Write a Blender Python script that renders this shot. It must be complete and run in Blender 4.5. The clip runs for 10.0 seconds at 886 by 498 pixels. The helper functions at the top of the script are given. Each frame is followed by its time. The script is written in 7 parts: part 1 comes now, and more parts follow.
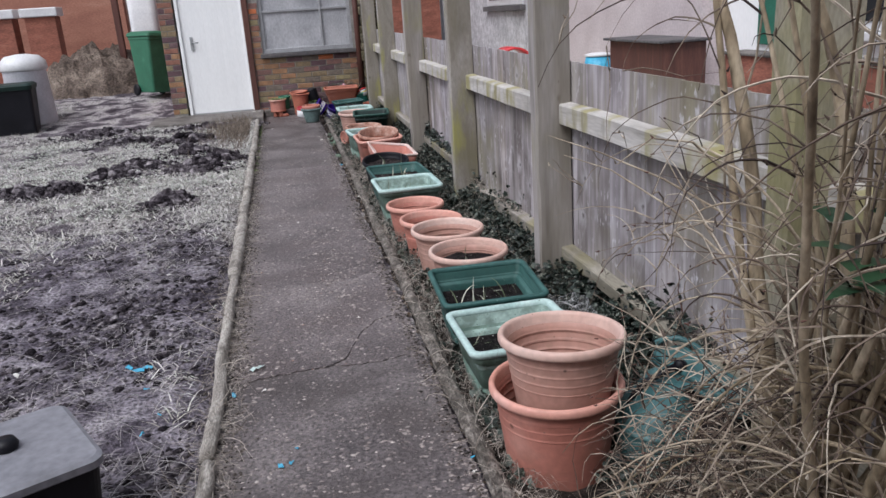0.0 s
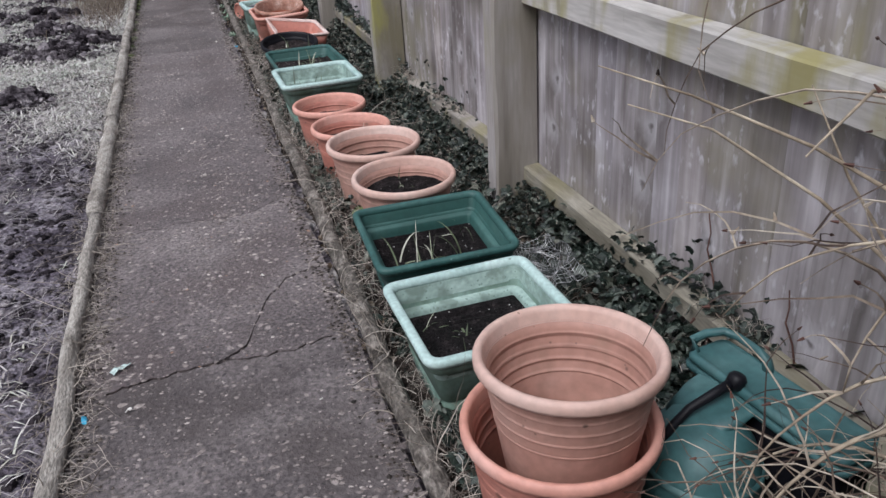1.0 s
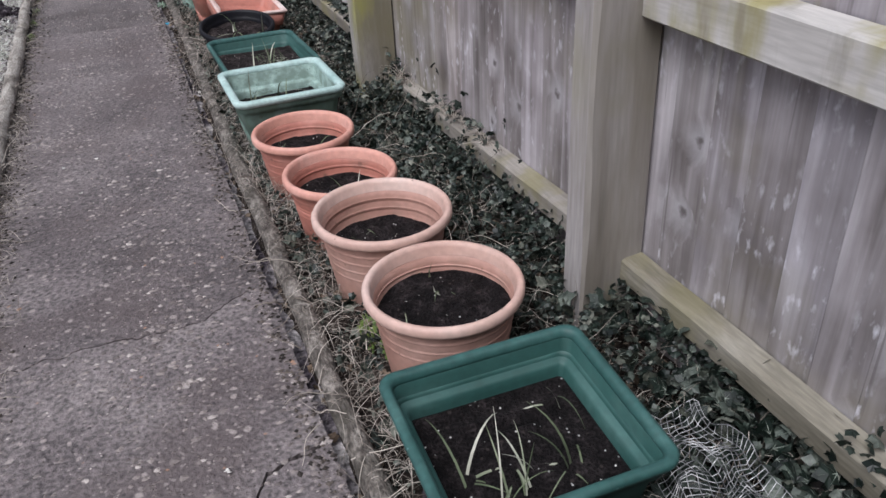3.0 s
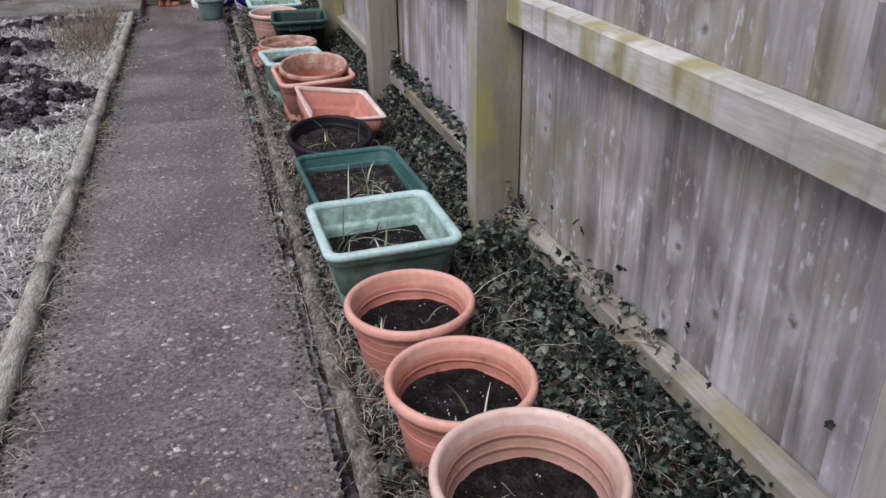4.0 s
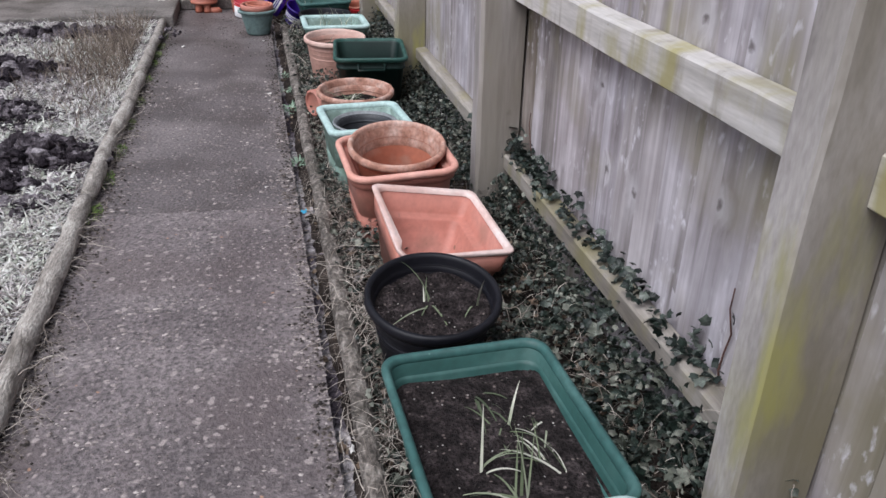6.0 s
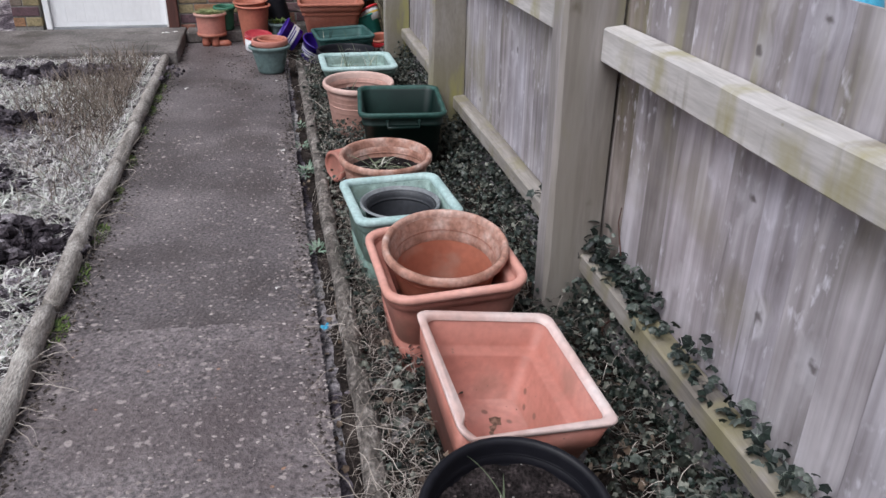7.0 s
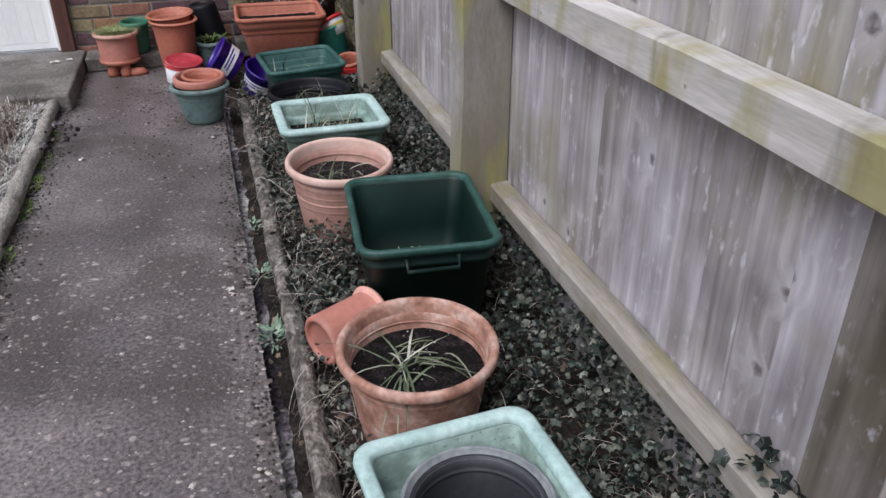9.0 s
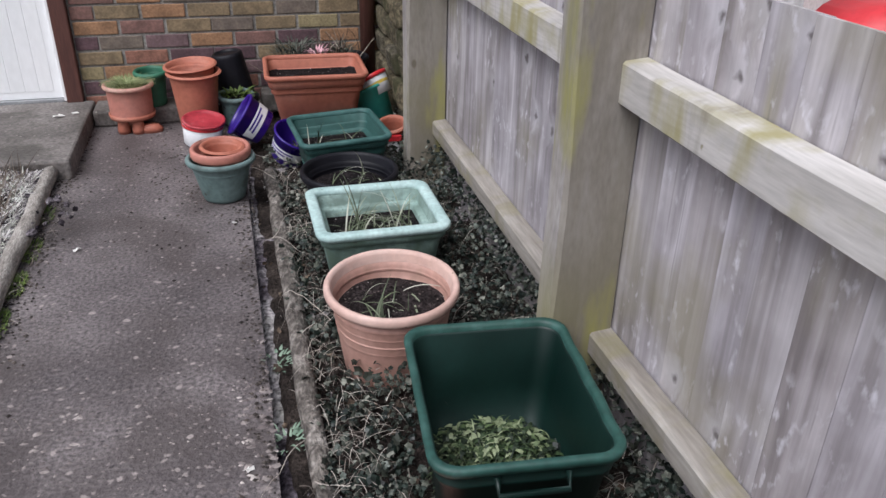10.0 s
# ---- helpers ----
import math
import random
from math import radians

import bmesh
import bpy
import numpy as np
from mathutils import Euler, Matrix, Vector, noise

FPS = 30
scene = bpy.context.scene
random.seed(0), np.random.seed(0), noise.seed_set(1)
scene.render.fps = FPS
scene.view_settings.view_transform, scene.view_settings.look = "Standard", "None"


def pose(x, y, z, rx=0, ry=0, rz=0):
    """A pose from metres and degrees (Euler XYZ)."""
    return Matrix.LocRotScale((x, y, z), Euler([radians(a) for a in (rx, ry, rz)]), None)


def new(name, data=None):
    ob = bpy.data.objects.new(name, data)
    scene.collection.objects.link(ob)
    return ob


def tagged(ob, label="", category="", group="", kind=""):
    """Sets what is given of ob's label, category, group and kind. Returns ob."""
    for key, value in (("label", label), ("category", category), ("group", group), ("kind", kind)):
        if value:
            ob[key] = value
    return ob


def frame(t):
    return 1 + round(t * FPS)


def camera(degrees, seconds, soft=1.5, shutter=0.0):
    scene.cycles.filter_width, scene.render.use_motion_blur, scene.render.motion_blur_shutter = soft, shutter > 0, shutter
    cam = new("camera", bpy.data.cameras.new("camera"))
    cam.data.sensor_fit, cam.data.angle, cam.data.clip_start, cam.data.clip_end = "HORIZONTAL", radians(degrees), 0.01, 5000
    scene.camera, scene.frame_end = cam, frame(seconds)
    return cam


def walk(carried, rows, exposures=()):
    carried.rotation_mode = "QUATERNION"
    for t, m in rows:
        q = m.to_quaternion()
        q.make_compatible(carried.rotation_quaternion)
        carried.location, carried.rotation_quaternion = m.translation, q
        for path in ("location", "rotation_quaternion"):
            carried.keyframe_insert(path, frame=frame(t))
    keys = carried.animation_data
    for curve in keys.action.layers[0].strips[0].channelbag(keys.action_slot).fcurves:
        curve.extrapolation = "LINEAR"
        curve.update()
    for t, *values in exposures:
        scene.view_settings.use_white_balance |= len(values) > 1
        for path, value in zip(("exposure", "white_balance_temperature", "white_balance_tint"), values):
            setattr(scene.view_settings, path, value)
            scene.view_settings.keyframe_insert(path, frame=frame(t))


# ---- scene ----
cam = camera(59.2, 10.0)
METRES, EYE, TILT, LEAN, TURN = 7.456, 1.331, 0.0, 0.0, -10.7
ROWS = [
    (0.0, 0.0, 0.0, 0.0, -1.11, -17.18, 3.59),
    (0.5, -0.0002, 0.0596, -0.0069, -5.72, -21.87, 4.07),
    (1.0, -0.0028, 0.1225, -0.0083, -7.48, -27.19, 3.38),
    (1.5, -0.0099, 0.1667, -0.0108, -11.84, -29.04, 3.97),
    (2.0, -0.0062, 0.2081, -0.0144, -13.44, -32.36, 2.77),
    (3.5, -0.0264, 0.3254, -0.0106, -8.95, -29.34, 2.0),
    (4.0, -0.0314, 0.3824, -0.0081, -5.83, -26.53, 0.99),
    (4.5, -0.0411, 0.4304, -0.0085, -4.91, -25.75, 0.79),
    (5.0, -0.0519, 0.4799, -0.0083, -6.7, -27.69, 1.88),
    (5.5, -0.0563, 0.5323, -0.0074, -2.82, -27.41, -1.26),
    (6.0, -0.0643, 0.584, -0.0075, -2.23, -27.19, -1.2),
    (7.5, -0.088, 0.7374, -0.0073, -0.95, -26.04, -0.72),
    (8.0, -0.0989, 0.7911, -0.0071, -3.83, -27.06, 1.23),
    (8.5, -0.1017, 0.8422, -0.0088, -4.19, -28.86, 0.8),
    (9.0, -0.1119, 0.8923, -0.0076, -5.99, -28.78, 0.13),
    (9.5, -0.1208, 0.936, -0.0046, -6.64, -28.25, 0.23),
    (10.0, -0.127, 0.9857, -0.0012, -4.17, -27.52, -1.01),
]
walk(cam, [(t, pose(0, 0, EYE, TILT, LEAN, TURN) @ pose(METRES * x, METRES * y, METRES * z, 90 + pitch, roll, yaw)) for t, x, y, z, yaw, pitch, roll in ROWS],
     exposures=[(0.0, 0.24, 6150, 10), (1.5, 0.16, 6150, 10), (2.0, 0.26, 6150, 10), (3.5, 0.2, 6150, 11), (4.0, 0.19, 6150, 11), (5.5, 0.22, 6140, 11), (6.0, 0.36, 6130, 11), (7.5, 0.19, 6140, 11), (8.0, 0.19, 6150, 11), (9.0, 0.2, 6160, 11), (10.0, 0.32, 6170, 11)])

# ---- sky and sun: a bright overcast day ----
SUN_ELEVATION, SUN_ROTATION = 57.0, 230.0
world = bpy.data.worlds.new("overcast_sky")
scene.world = world
world.use_nodes = True
wn, wl = world.node_tree.nodes, world.node_tree.links
wn.clear()
sky = wn.new("ShaderNodeTexSky")
sky.sky_type, sky.sun_disc = "NISHITA", False
sky.sun_elevation, sky.sun_rotation = radians(SUN_ELEVATION), radians(SUN_ROTATION)
sky.air_density, sky.dust_density, sky.ozone_density = 1.0, 4.0, 1.0
grey = wn.new("ShaderNodeHueSaturation")
grey.inputs["Saturation"].default_value = 0.38
sky_out, sky_bg = wn.new("ShaderNodeOutputWorld"), wn.new("ShaderNodeBackground")
sky_bg.inputs["Strength"].default_value = 0.128
wl.new(sky.outputs[0], grey.inputs["Color"])
wl.new(grey.outputs[0], sky_bg.inputs["Color"])
wl.new(sky_bg.outputs[0], sky_out.inputs["Surface"])
sun = new("sun", bpy.data.lights.new("sun", "SUN"))
sun.data.energy, sun.data.angle, sun.data.color = 1.6, radians(40), (1.0, 0.99, 1.0)
sun.matrix_world = pose(0, 0, 9, 90 - SUN_ELEVATION, 0, 180 - SUN_ROTATION)


# ---- materials ----
def ramp_node(nt, stops):
    node = nt.nodes.new("ShaderNodeValToRGB")
    els = node.color_ramp.elements
    while len(els) < len(stops):
        els.new(0.5)
    for el, (p, c) in zip(els, stops):
        el.position = p
        el.color = (*c, 1) if len(c) == 3 else c
    return node


def material(name, stops, rough=0.7, coarse=3.0, fine=60.0, stretch=(1, 1, 1), grain=0.35, bump=0.3, depth=0.004,
             spots=None, island=0.0, shift=True, spec=0.5, rough_vary=0.15, warp=0.0, spot_stretch=None, tints=None, stain=None, spot_edge=0.6, spot_warp=0.0):
    """Colour from a coarse noise through stops, broken by a fine grain; spots: (scale, threshold, colour, share)."""
    m = bpy.data.materials.new(name)
    m.use_nodes = True
    nt = m.node_tree
    n, l = nt.nodes, nt.links
    bsdf = n["Principled BSDF"]
    bsdf.inputs["Specular IOR Level"].default_value = spec
    tc, mp = n.new("ShaderNodeTexCoord"), n.new("ShaderNodeMapping")
    mp.inputs["Scale"].default_value = stretch
    l.new(tc.outputs["Object"], mp.inputs["Vector"])
    info = n.new("ShaderNodeObjectInfo")
    if shift:
        mul = n.new("ShaderNodeMath")
        mul.operation = "MULTIPLY"
        mul.inputs[1].default_value = 37.0
        l.new(info.outputs["Random"], mul.inputs[0])
        comb = n.new("ShaderNodeCombineXYZ")
        for k in range(3):
            l.new(mul.outputs[0], comb.inputs[k])
        l.new(comb.outputs[0], mp.inputs["Location"])
    big, small = n.new("ShaderNodeTexNoise"), n.new("ShaderNodeTexNoise")
    for node, s, d in ((big, coarse, 6), (small, fine, 4)):
        node.inputs["Scale"].default_value, node.inputs["Detail"].default_value = s, d
        l.new(mp.outputs[0], node.inputs["Vector"])
    big.inputs["Distortion"].default_value = warp
    fac = big.outputs["Fac"]
    if island:
        geo, add = n.new("ShaderNodeNewGeometry"), n.new("ShaderNodeMath")
        sc = n.new("ShaderNodeMath")
        sc.operation = "MULTIPLY_ADD"
        sc.inputs[1].default_value, sc.inputs[2].default_value = island, -island / 2
        l.new(geo.outputs["Random Per Island"], sc.inputs[0])
        l.new(sc.outputs[0], add.inputs[0])
        l.new(fac, add.inputs[1])
        fac = add.outputs[0]
    ramp = ramp_node(nt, stops)
    l.new(fac, ramp.inputs["Fac"])
    lo, hi = 1 - grain, 1 + grain
    gr = n.new("ShaderNodeMapRange")
    gr.inputs["From Min"].default_value, gr.inputs["From Max"].default_value = 0.3, 0.7
    gr.inputs["To Min"].default_value, gr.inputs["To Max"].default_value = lo, hi
    l.new(small.outputs["Fac"], gr.inputs["Value"])
    mixer = n.new("ShaderNodeMix")
    mixer.data_type, mixer.blend_type = "RGBA", "MULTIPLY"
    mixer.inputs[0].default_value = 1.0
    l.new(ramp.outputs["Color"], mixer.inputs[6])
    l.new(gr.outputs[0], mixer.inputs[7])
    colour = mixer.outputs[2]
    if tints:
        hue = ramp_node(nt, tints)
        l.new(info.outputs["Random"], hue.inputs["Fac"])
        tinted = n.new("ShaderNodeMix")
        tinted.data_type, tinted.blend_type = "RGBA", "MULTIPLY"
        tinted.inputs[0].default_value = 1.0
        l.new(colour, tinted.inputs[6])
        l.new(hue.outputs[0], tinted.inputs[7])
        colour = tinted.outputs[2]
    if stain:
        # algae or dirt in broad patches: (scale, start, end, colour, strength)
        patch, fade, over = n.new("ShaderNodeTexNoise"), n.new("ShaderNodeMapRange"), n.new("ShaderNodeMix")
        patch.inputs["Scale"].default_value, patch.inputs["Detail"].default_value = stain[0], 5
        geo2 = n.new("ShaderNodeNewGeometry")
        l.new(geo2.outputs["Position"], patch.inputs["Vector"])
        fade.inputs["From Min"].default_value, fade.inputs["From Max"].default_value = stain[1], stain[2]
        fade.inputs["To Max"].default_value = stain[4]
        l.new(patch.outputs["Fac"], fade.inputs["Value"])
        over.data_type = "RGBA"
        amount = fade.outputs[0]
        if len(stain) > 5:
            # moss that has grown up to a height: stain[5]
            sep, reach, cut = n.new("ShaderNodeSeparateXYZ"), n.new("ShaderNodeMapRange"), n.new("ShaderNodeMath")
            l.new(geo2.outputs["Position"], sep.inputs[0])
            reach.inputs["From Min"].default_value, reach.inputs["From Max"].default_value = stain[5] + 0.12, stain[5] - 0.12
            l.new(sep.outputs[2], reach.inputs["Value"])
            cut.operation = "MULTIPLY"
            l.new(amount, cut.inputs[0])
            l.new(reach.outputs[0], cut.inputs[1])
            amount = cut.outputs[0]
        l.new(amount, over.inputs[0])
        l.new(colour, over.inputs[6])
        over.inputs[7].default_value = (*stain[3], 1)
        colour = over.outputs[2]
    sm = mp
    if spot_stretch:
        sm = n.new("ShaderNodeMapping")
        sm.inputs["Scale"].default_value = spot_stretch
        l.new(tc.outputs["Object"], sm.inputs["Vector"])
        if shift:
            l.new(comb.outputs[0], sm.inputs["Location"])
    where = sm.outputs[0]
    if spot_warp:
        wob, mad = n.new("ShaderNodeTexNoise"), n.new("ShaderNodeVectorMath")
        wob.inputs["Scale"].default_value, wob.inputs["Detail"].default_value = 16, 4
        l.new(where, wob.inputs["Vector"])
        mad.operation = "MULTIPLY_ADD"
        mad.inputs[1].default_value = (spot_warp, spot_warp, spot_warp)
        l.new(wob.outputs["Color"], mad.inputs[0])
        l.new(where, mad.inputs[2])
        where = mad.outputs[0]
    for scale, threshold, tint, share in spots or ():
        vor = n.new("ShaderNodeTexVoronoi")
        vor.inputs["Scale"].default_value = scale
        l.new(where, vor.inputs["Vector"])
        near, pick, both = n.new("ShaderNodeMapRange"), n.new("ShaderNodeMath"), n.new("ShaderNodeMath")
        near.inputs["From Min"].default_value, near.inputs["From Max"].default_value = threshold, threshold * spot_edge
        l.new(vor.outputs["Distance"], near.inputs["Value"])
        sep = n.new("ShaderNodeSeparateColor")
        l.new(vor.outputs["Color"], sep.inputs[0])
        pick.operation, both.operation = "LESS_THAN", "MULTIPLY"
        pick.inputs[1].default_value = share
        l.new(sep.outputs[0], pick.inputs[0])
        l.new(near.outputs[0], both.inputs[0])
        l.new(pick.outputs[0], both.inputs[1])
        over = n.new("ShaderNodeMix")
        over.data_type = "RGBA"
        l.new(both.outputs[0], over.inputs[0])
        l.new(colour, over.inputs[6])
        over.inputs[7].default_value = (*tint, 1)
        colour = over.outputs[2]
    l.new(colour, bsdf.inputs["Base Color"])
    rg = n.new("ShaderNodeMapRange")
    rg.inputs["To Min"].default_value, rg.inputs["To Max"].default_value = max(0.05, rough - rough_vary), min(1, rough + rough_vary)
    l.new(big.outputs["Fac"], rg.inputs["Value"])
    l.new(rg.outputs[0], bsdf.inputs["Roughness"])
    if bump:
        bp = n.new("ShaderNodeBump")
        bp.inputs["Strength"].default_value, bp.inputs["Distance"].default_value = bump, depth
        l.new(small.outputs["Fac"], bp.inputs["Height"])
        l.new(bp.outputs[0], bsdf.inputs["Normal"])
    return m


M = {}
M["concrete"] = material("worn_concrete", [(0.3, (0.078, 0.066, 0.067)), (0.5, (0.126, 0.108, 0.109)), (0.7, (0.187, 0.163, 0.162))], 0.55, 2.6, 85, grain=0.6, spec=0.5,
                         bump=0.85, depth=0.006, spots=[(70, 0.36, (0.21, 0.183, 0.175), 0.16), (40, 0.32, (0.28, 0.242, 0.229), 0.14), (58, 0.34, (0.04, 0.034, 0.035), 0.08), (26, 0.28, (0.33, 0.285, 0.27), 0.08)], spot_warp=0.045, stain=(2.4, 0.46, 0.62, (0.06, 0.048, 0.046), 0.7))
M["bed_soil"] = material("damp_bed_soil", [(0.3, (0.012, 0.009, 0.008)), (0.5, (0.03, 0.023, 0.02)), (0.72, (0.07, 0.056, 0.048))], 0.95, 9, 90, grain=0.6, bump=1.0, depth=0.015, spec=0.15)
M["pale_concrete"] = material("worn_pale_concrete", [(0.3, (0.095, 0.08, 0.081)), (0.5, (0.147, 0.125, 0.126)), (0.7, (0.21, 0.183, 0.181))], 0.55, 2.4, 85, grain=0.62, spec=0.5,
                         bump=0.9, depth=0.007, spots=[(70, 0.36, (0.26, 0.226, 0.217), 0.18), (40, 0.32, (0.32, 0.275, 0.262), 0.17), (58, 0.34, (0.05, 0.042, 0.043), 0.09), (30, 0.34, (0.33, 0.287, 0.272), 0.12), (37, 0.22, (0.34, 0.2, 0.13), 0.03)], spot_warp=0.045, stain=(2.3, 0.48, 0.64, (0.095, 0.074, 0.074), 0.65))
M["slab"] = material("mossy_concrete", [(0.3, (0.075, 0.066, 0.06)), (0.5, (0.15, 0.133, 0.123)), (0.7, (0.21, 0.19, 0.178))], 0.7, 4, 60, grain=0.4, bump=0.6, depth=0.006, spots=[(50, 0.3, (0.27, 0.25, 0.22), 0.12)], stain=(5, 0.5, 0.64, (0.05, 0.044, 0.036), 0.7))
M["soil"] = material("dark_soil", [(0.3, (0.0055, 0.0045, 0.0048)), (0.52, (0.0135, 0.0108, 0.0115)), (0.72, (0.036, 0.029, 0.03))], 0.95, 26, 140, grain=0.8, bump=1.0, depth=0.016, spec=0.15,
                      spots=[(60, 0.3, (0.05, 0.04, 0.038), 0.12), (72, 0.2, (0.62, 0.6, 0.58), 0.2)])
M["brown_soil"] = material("crumbly_brown_soil", [(0.3, (0.011, 0.0085, 0.0085)), (0.52, (0.028, 0.022, 0.022)), (0.72, (0.07, 0.056, 0.056))], 0.95, 26, 120, grain=0.8, bump=1.0, depth=0.018, spec=0.15,
                      spots=[(70, 0.3, (0.16, 0.13, 0.12), 0.25), (90, 0.25, (0.5, 0.47, 0.44), 0.05)])
M["pot_dirt_shade"] = material("dry_pot_dirt_shade", [(0.3, (0.1, 0.06, 0.042)), (0.55, (0.19, 0.115, 0.085)), (0.8, (0.26, 0.17, 0.13))], 0.95, 14, 90, grain=0.5, bump=0.6, depth=0.006, spec=0.2)
M["clod"] = material("turned_earth", [(0.3, (0.018, 0.014, 0.018)), (0.5, (0.062, 0.052, 0.06)), (0.66, (0.17, 0.15, 0.165)), (0.82, (0.36, 0.33, 0.345))], 0.95, 14, 80, grain=0.6, bump=1.0, depth=0.02, spec=0.15, island=0.45)
M["ground"] = material("bare_winter_ground", [(0.32, (0.04, 0.032, 0.04)), (0.45, (0.12, 0.102, 0.118)), (0.57, (0.4, 0.37, 0.375)), (0.72, (0.36, 0.345, 0.32))], 0.95, 3.6, 60,
                        grain=0.8, bump=1.0, depth=0.03, warp=0.6, spec=0.15)
M["dug_ground"] = material("dug_dark_earth", [(0.32, (0.035, 0.029, 0.038)), (0.46, (0.105, 0.09, 0.112)), (0.58, (0.225, 0.202, 0.232)), (0.72, (0.33, 0.305, 0.33))], 0.95, 5.0, 60,
                        grain=0.8, bump=1.0, depth=0.03, warp=0.6, spec=0.2)
M["patio"] = material("pale_patio", [(0.3, (0.42, 0.43, 0.36)), (0.6, (0.55, 0.55, 0.47)), (0.8, (0.62, 0.62, 0.55))], 0.85, 2, 50, grain=0.15, bump=0.2)


def board_material(name, stops, tints, stain):
    """Weathered softwood: grain along the board, knots in pale halos, whitish flecks, algae."""
    m = bpy.data.materials.new(name)
    m.use_nodes = True
    nt = m.node_tree
    n, l = nt.nodes, nt.links
    bsdf = n["Principled BSDF"]
    bsdf.inputs["Specular IOR Level"].default_value = 0.35
    tc, info, geo = n.new("ShaderNodeTexCoord"), n.new("ShaderNodeObjectInfo"), n.new("ShaderNodeNewGeometry")

    def math_node(kind, a, b):
        k = n.new("ShaderNodeMath")
        k.operation = kind
        for i, v in enumerate((a, b)):
            if isinstance(v, (int, float)):
                k.inputs[i].default_value = v
            else:
                l.new(v, k.inputs[i])
        return k.outputs[0]

    def noise_at(vec, scale, detail, warp=0.0):
        k = n.new("ShaderNodeTexNoise")
        k.inputs["Scale"].default_value, k.inputs["Detail"].default_value, k.inputs["Distortion"].default_value = scale, detail, warp
        l.new(vec, k.inputs["Vector"])
        return k.outputs["Fac"]

    def span(v, a, b, c, d):
        k = n.new("ShaderNodeMapRange")
        for i, q in enumerate((a, b, c, d)):
            k.inputs[i + 1].default_value = q
        l.new(v, k.inputs[0])
        return k.outputs[0]

    def mixed(kind, fac, a, b):
        k = n.new("ShaderNodeMix")
        k.data_type, k.blend_type = "RGBA", kind
        for i, v in ((0, fac), (6, a), (7, b)):
            if isinstance(v, (int, float)):
                k.inputs[i].default_value = v
            elif isinstance(v, tuple):
                k.inputs[i].default_value = (*v, 1)
            else:
                l.new(v, k.inputs[i])
        return k.outputs[2]

    off = math_node("MULTIPLY", info.outputs["Random"], 37.0)
    sep = n.new("ShaderNodeSeparateXYZ")
    l.new(tc.outputs["Object"], sep.inputs[0])

    def flat(ky, kz, wob=None):
        c = n.new("ShaderNodeCombineXYZ")
        y = math_node("ADD", math_node("MULTIPLY", sep.outputs[1], ky), off)
        if wob is not None:
            y = math_node("ADD", y, wob)
        l.new(y, c.inputs[0])
        l.new(math_node("ADD", math_node("MULTIPLY", sep.outputs[2], kz), off), c.inputs[1])
        return c.outputs[0]

    even = flat(1, 1)
    knot = n.new("ShaderNodeTexVoronoi")
    knot.voronoi_dimensions = "2D"
    knot.inputs["Scale"].default_value = 4.2
    jig = n.new("ShaderNodeVectorMath")
    jig.operation = "MULTIPLY_ADD"
    wob = n.new("ShaderNodeTexNoise")
    wob.inputs["Scale"].default_value, wob.inputs["Detail"].default_value = 30, 3
    l.new(even, wob.inputs["Vector"])
    jig.inputs[1].default_value = (0.03, 0.05, 0)
    l.new(wob.outputs["Color"], jig.inputs[0])
    l.new(even, jig.inputs[2])
    l.new(jig.outputs[0], knot.inputs["Vector"])
    ksep = n.new("ShaderNodeSeparateColor")
    l.new(knot.outputs["Color"], ksep.inputs[0])
    has = math_node("LESS_THAN", ksep.outputs[0], 0.34)
    dist = knot.outputs["Distance"]
    # the grain swings round a knot
    swing = math_node("MULTIPLY", span(dist, 0.0, 0.3, 0.5, 0.0), has)
    grain = noise_at(flat(11, 0.85, swing), 1.6, 6, 0.7)
    streak = noise_at(flat(70, 1.6), 1.0, 4)
    blotch = noise_at(even, 4.5, 4)
    ramp = ramp_node(nt, stops)
    l.new(math_node("ADD", grain, math_node("MULTIPLY", math_node("SUBTRACT", blotch, 0.5), 0.7)), ramp.inputs["Fac"])
    col = mixed("MULTIPLY", 1.0, ramp.outputs["Color"], span(streak, 0.3, 0.7, 0.86, 1.12))
    hue = ramp_node(nt, tints)
    l.new(info.outputs["Random"], hue.inputs["Fac"])
    col = mixed("MULTIPLY", 1.0, col, hue.outputs[0])
    patch = n.new("ShaderNodeTexNoise")
    patch.inputs["Scale"].default_value, patch.inputs["Detail"].default_value = stain[0], 5
    l.new(geo.outputs["Position"], patch.inputs["Vector"])
    col = mixed("MIX", span(patch.outputs["Fac"], stain[1], stain[2], 0.0, stain[4]), col, stain[3])
    # algae that has run down from the upper rail in drips
    drip_map = n.new("ShaderNodeMapping")
    drip_map.inputs["Scale"].default_value = (1, 13, 1.1)
    l.new(geo.outputs["Position"], drip_map.inputs["Vector"])
    psep = n.new("ShaderNodeSeparateXYZ")
    l.new(geo.outputs["Position"], psep.inputs[0])
    reach = math_node("MULTIPLY", span(psep.outputs[2], 0.6, 0.86, 0.0, 1.0), span(psep.outputs[2], 1.1, 0.92, 0.25, 1.0))
    drip = math_node("MULTIPLY", span(noise_at(drip_map.outputs[0], 1.0, 4), 0.5, 0.68, 0.0, 0.6), reach)
    col = mixed("MIX", drip, col, (0.27, 0.25, 0.13))
    # whitish lilac flecks in clusters
    fleck = math_node("MULTIPLY", span(noise_at(flat(42, 20), 1.0, 4, 0.2), 0.56, 0.7, 0.0, 1.0), span(noise_at(even, 3.4, 3), 0.46, 0.6, 0.0, 0.9))
    col = mixed("MIX", fleck, col, (0.66, 0.64, 0.69))
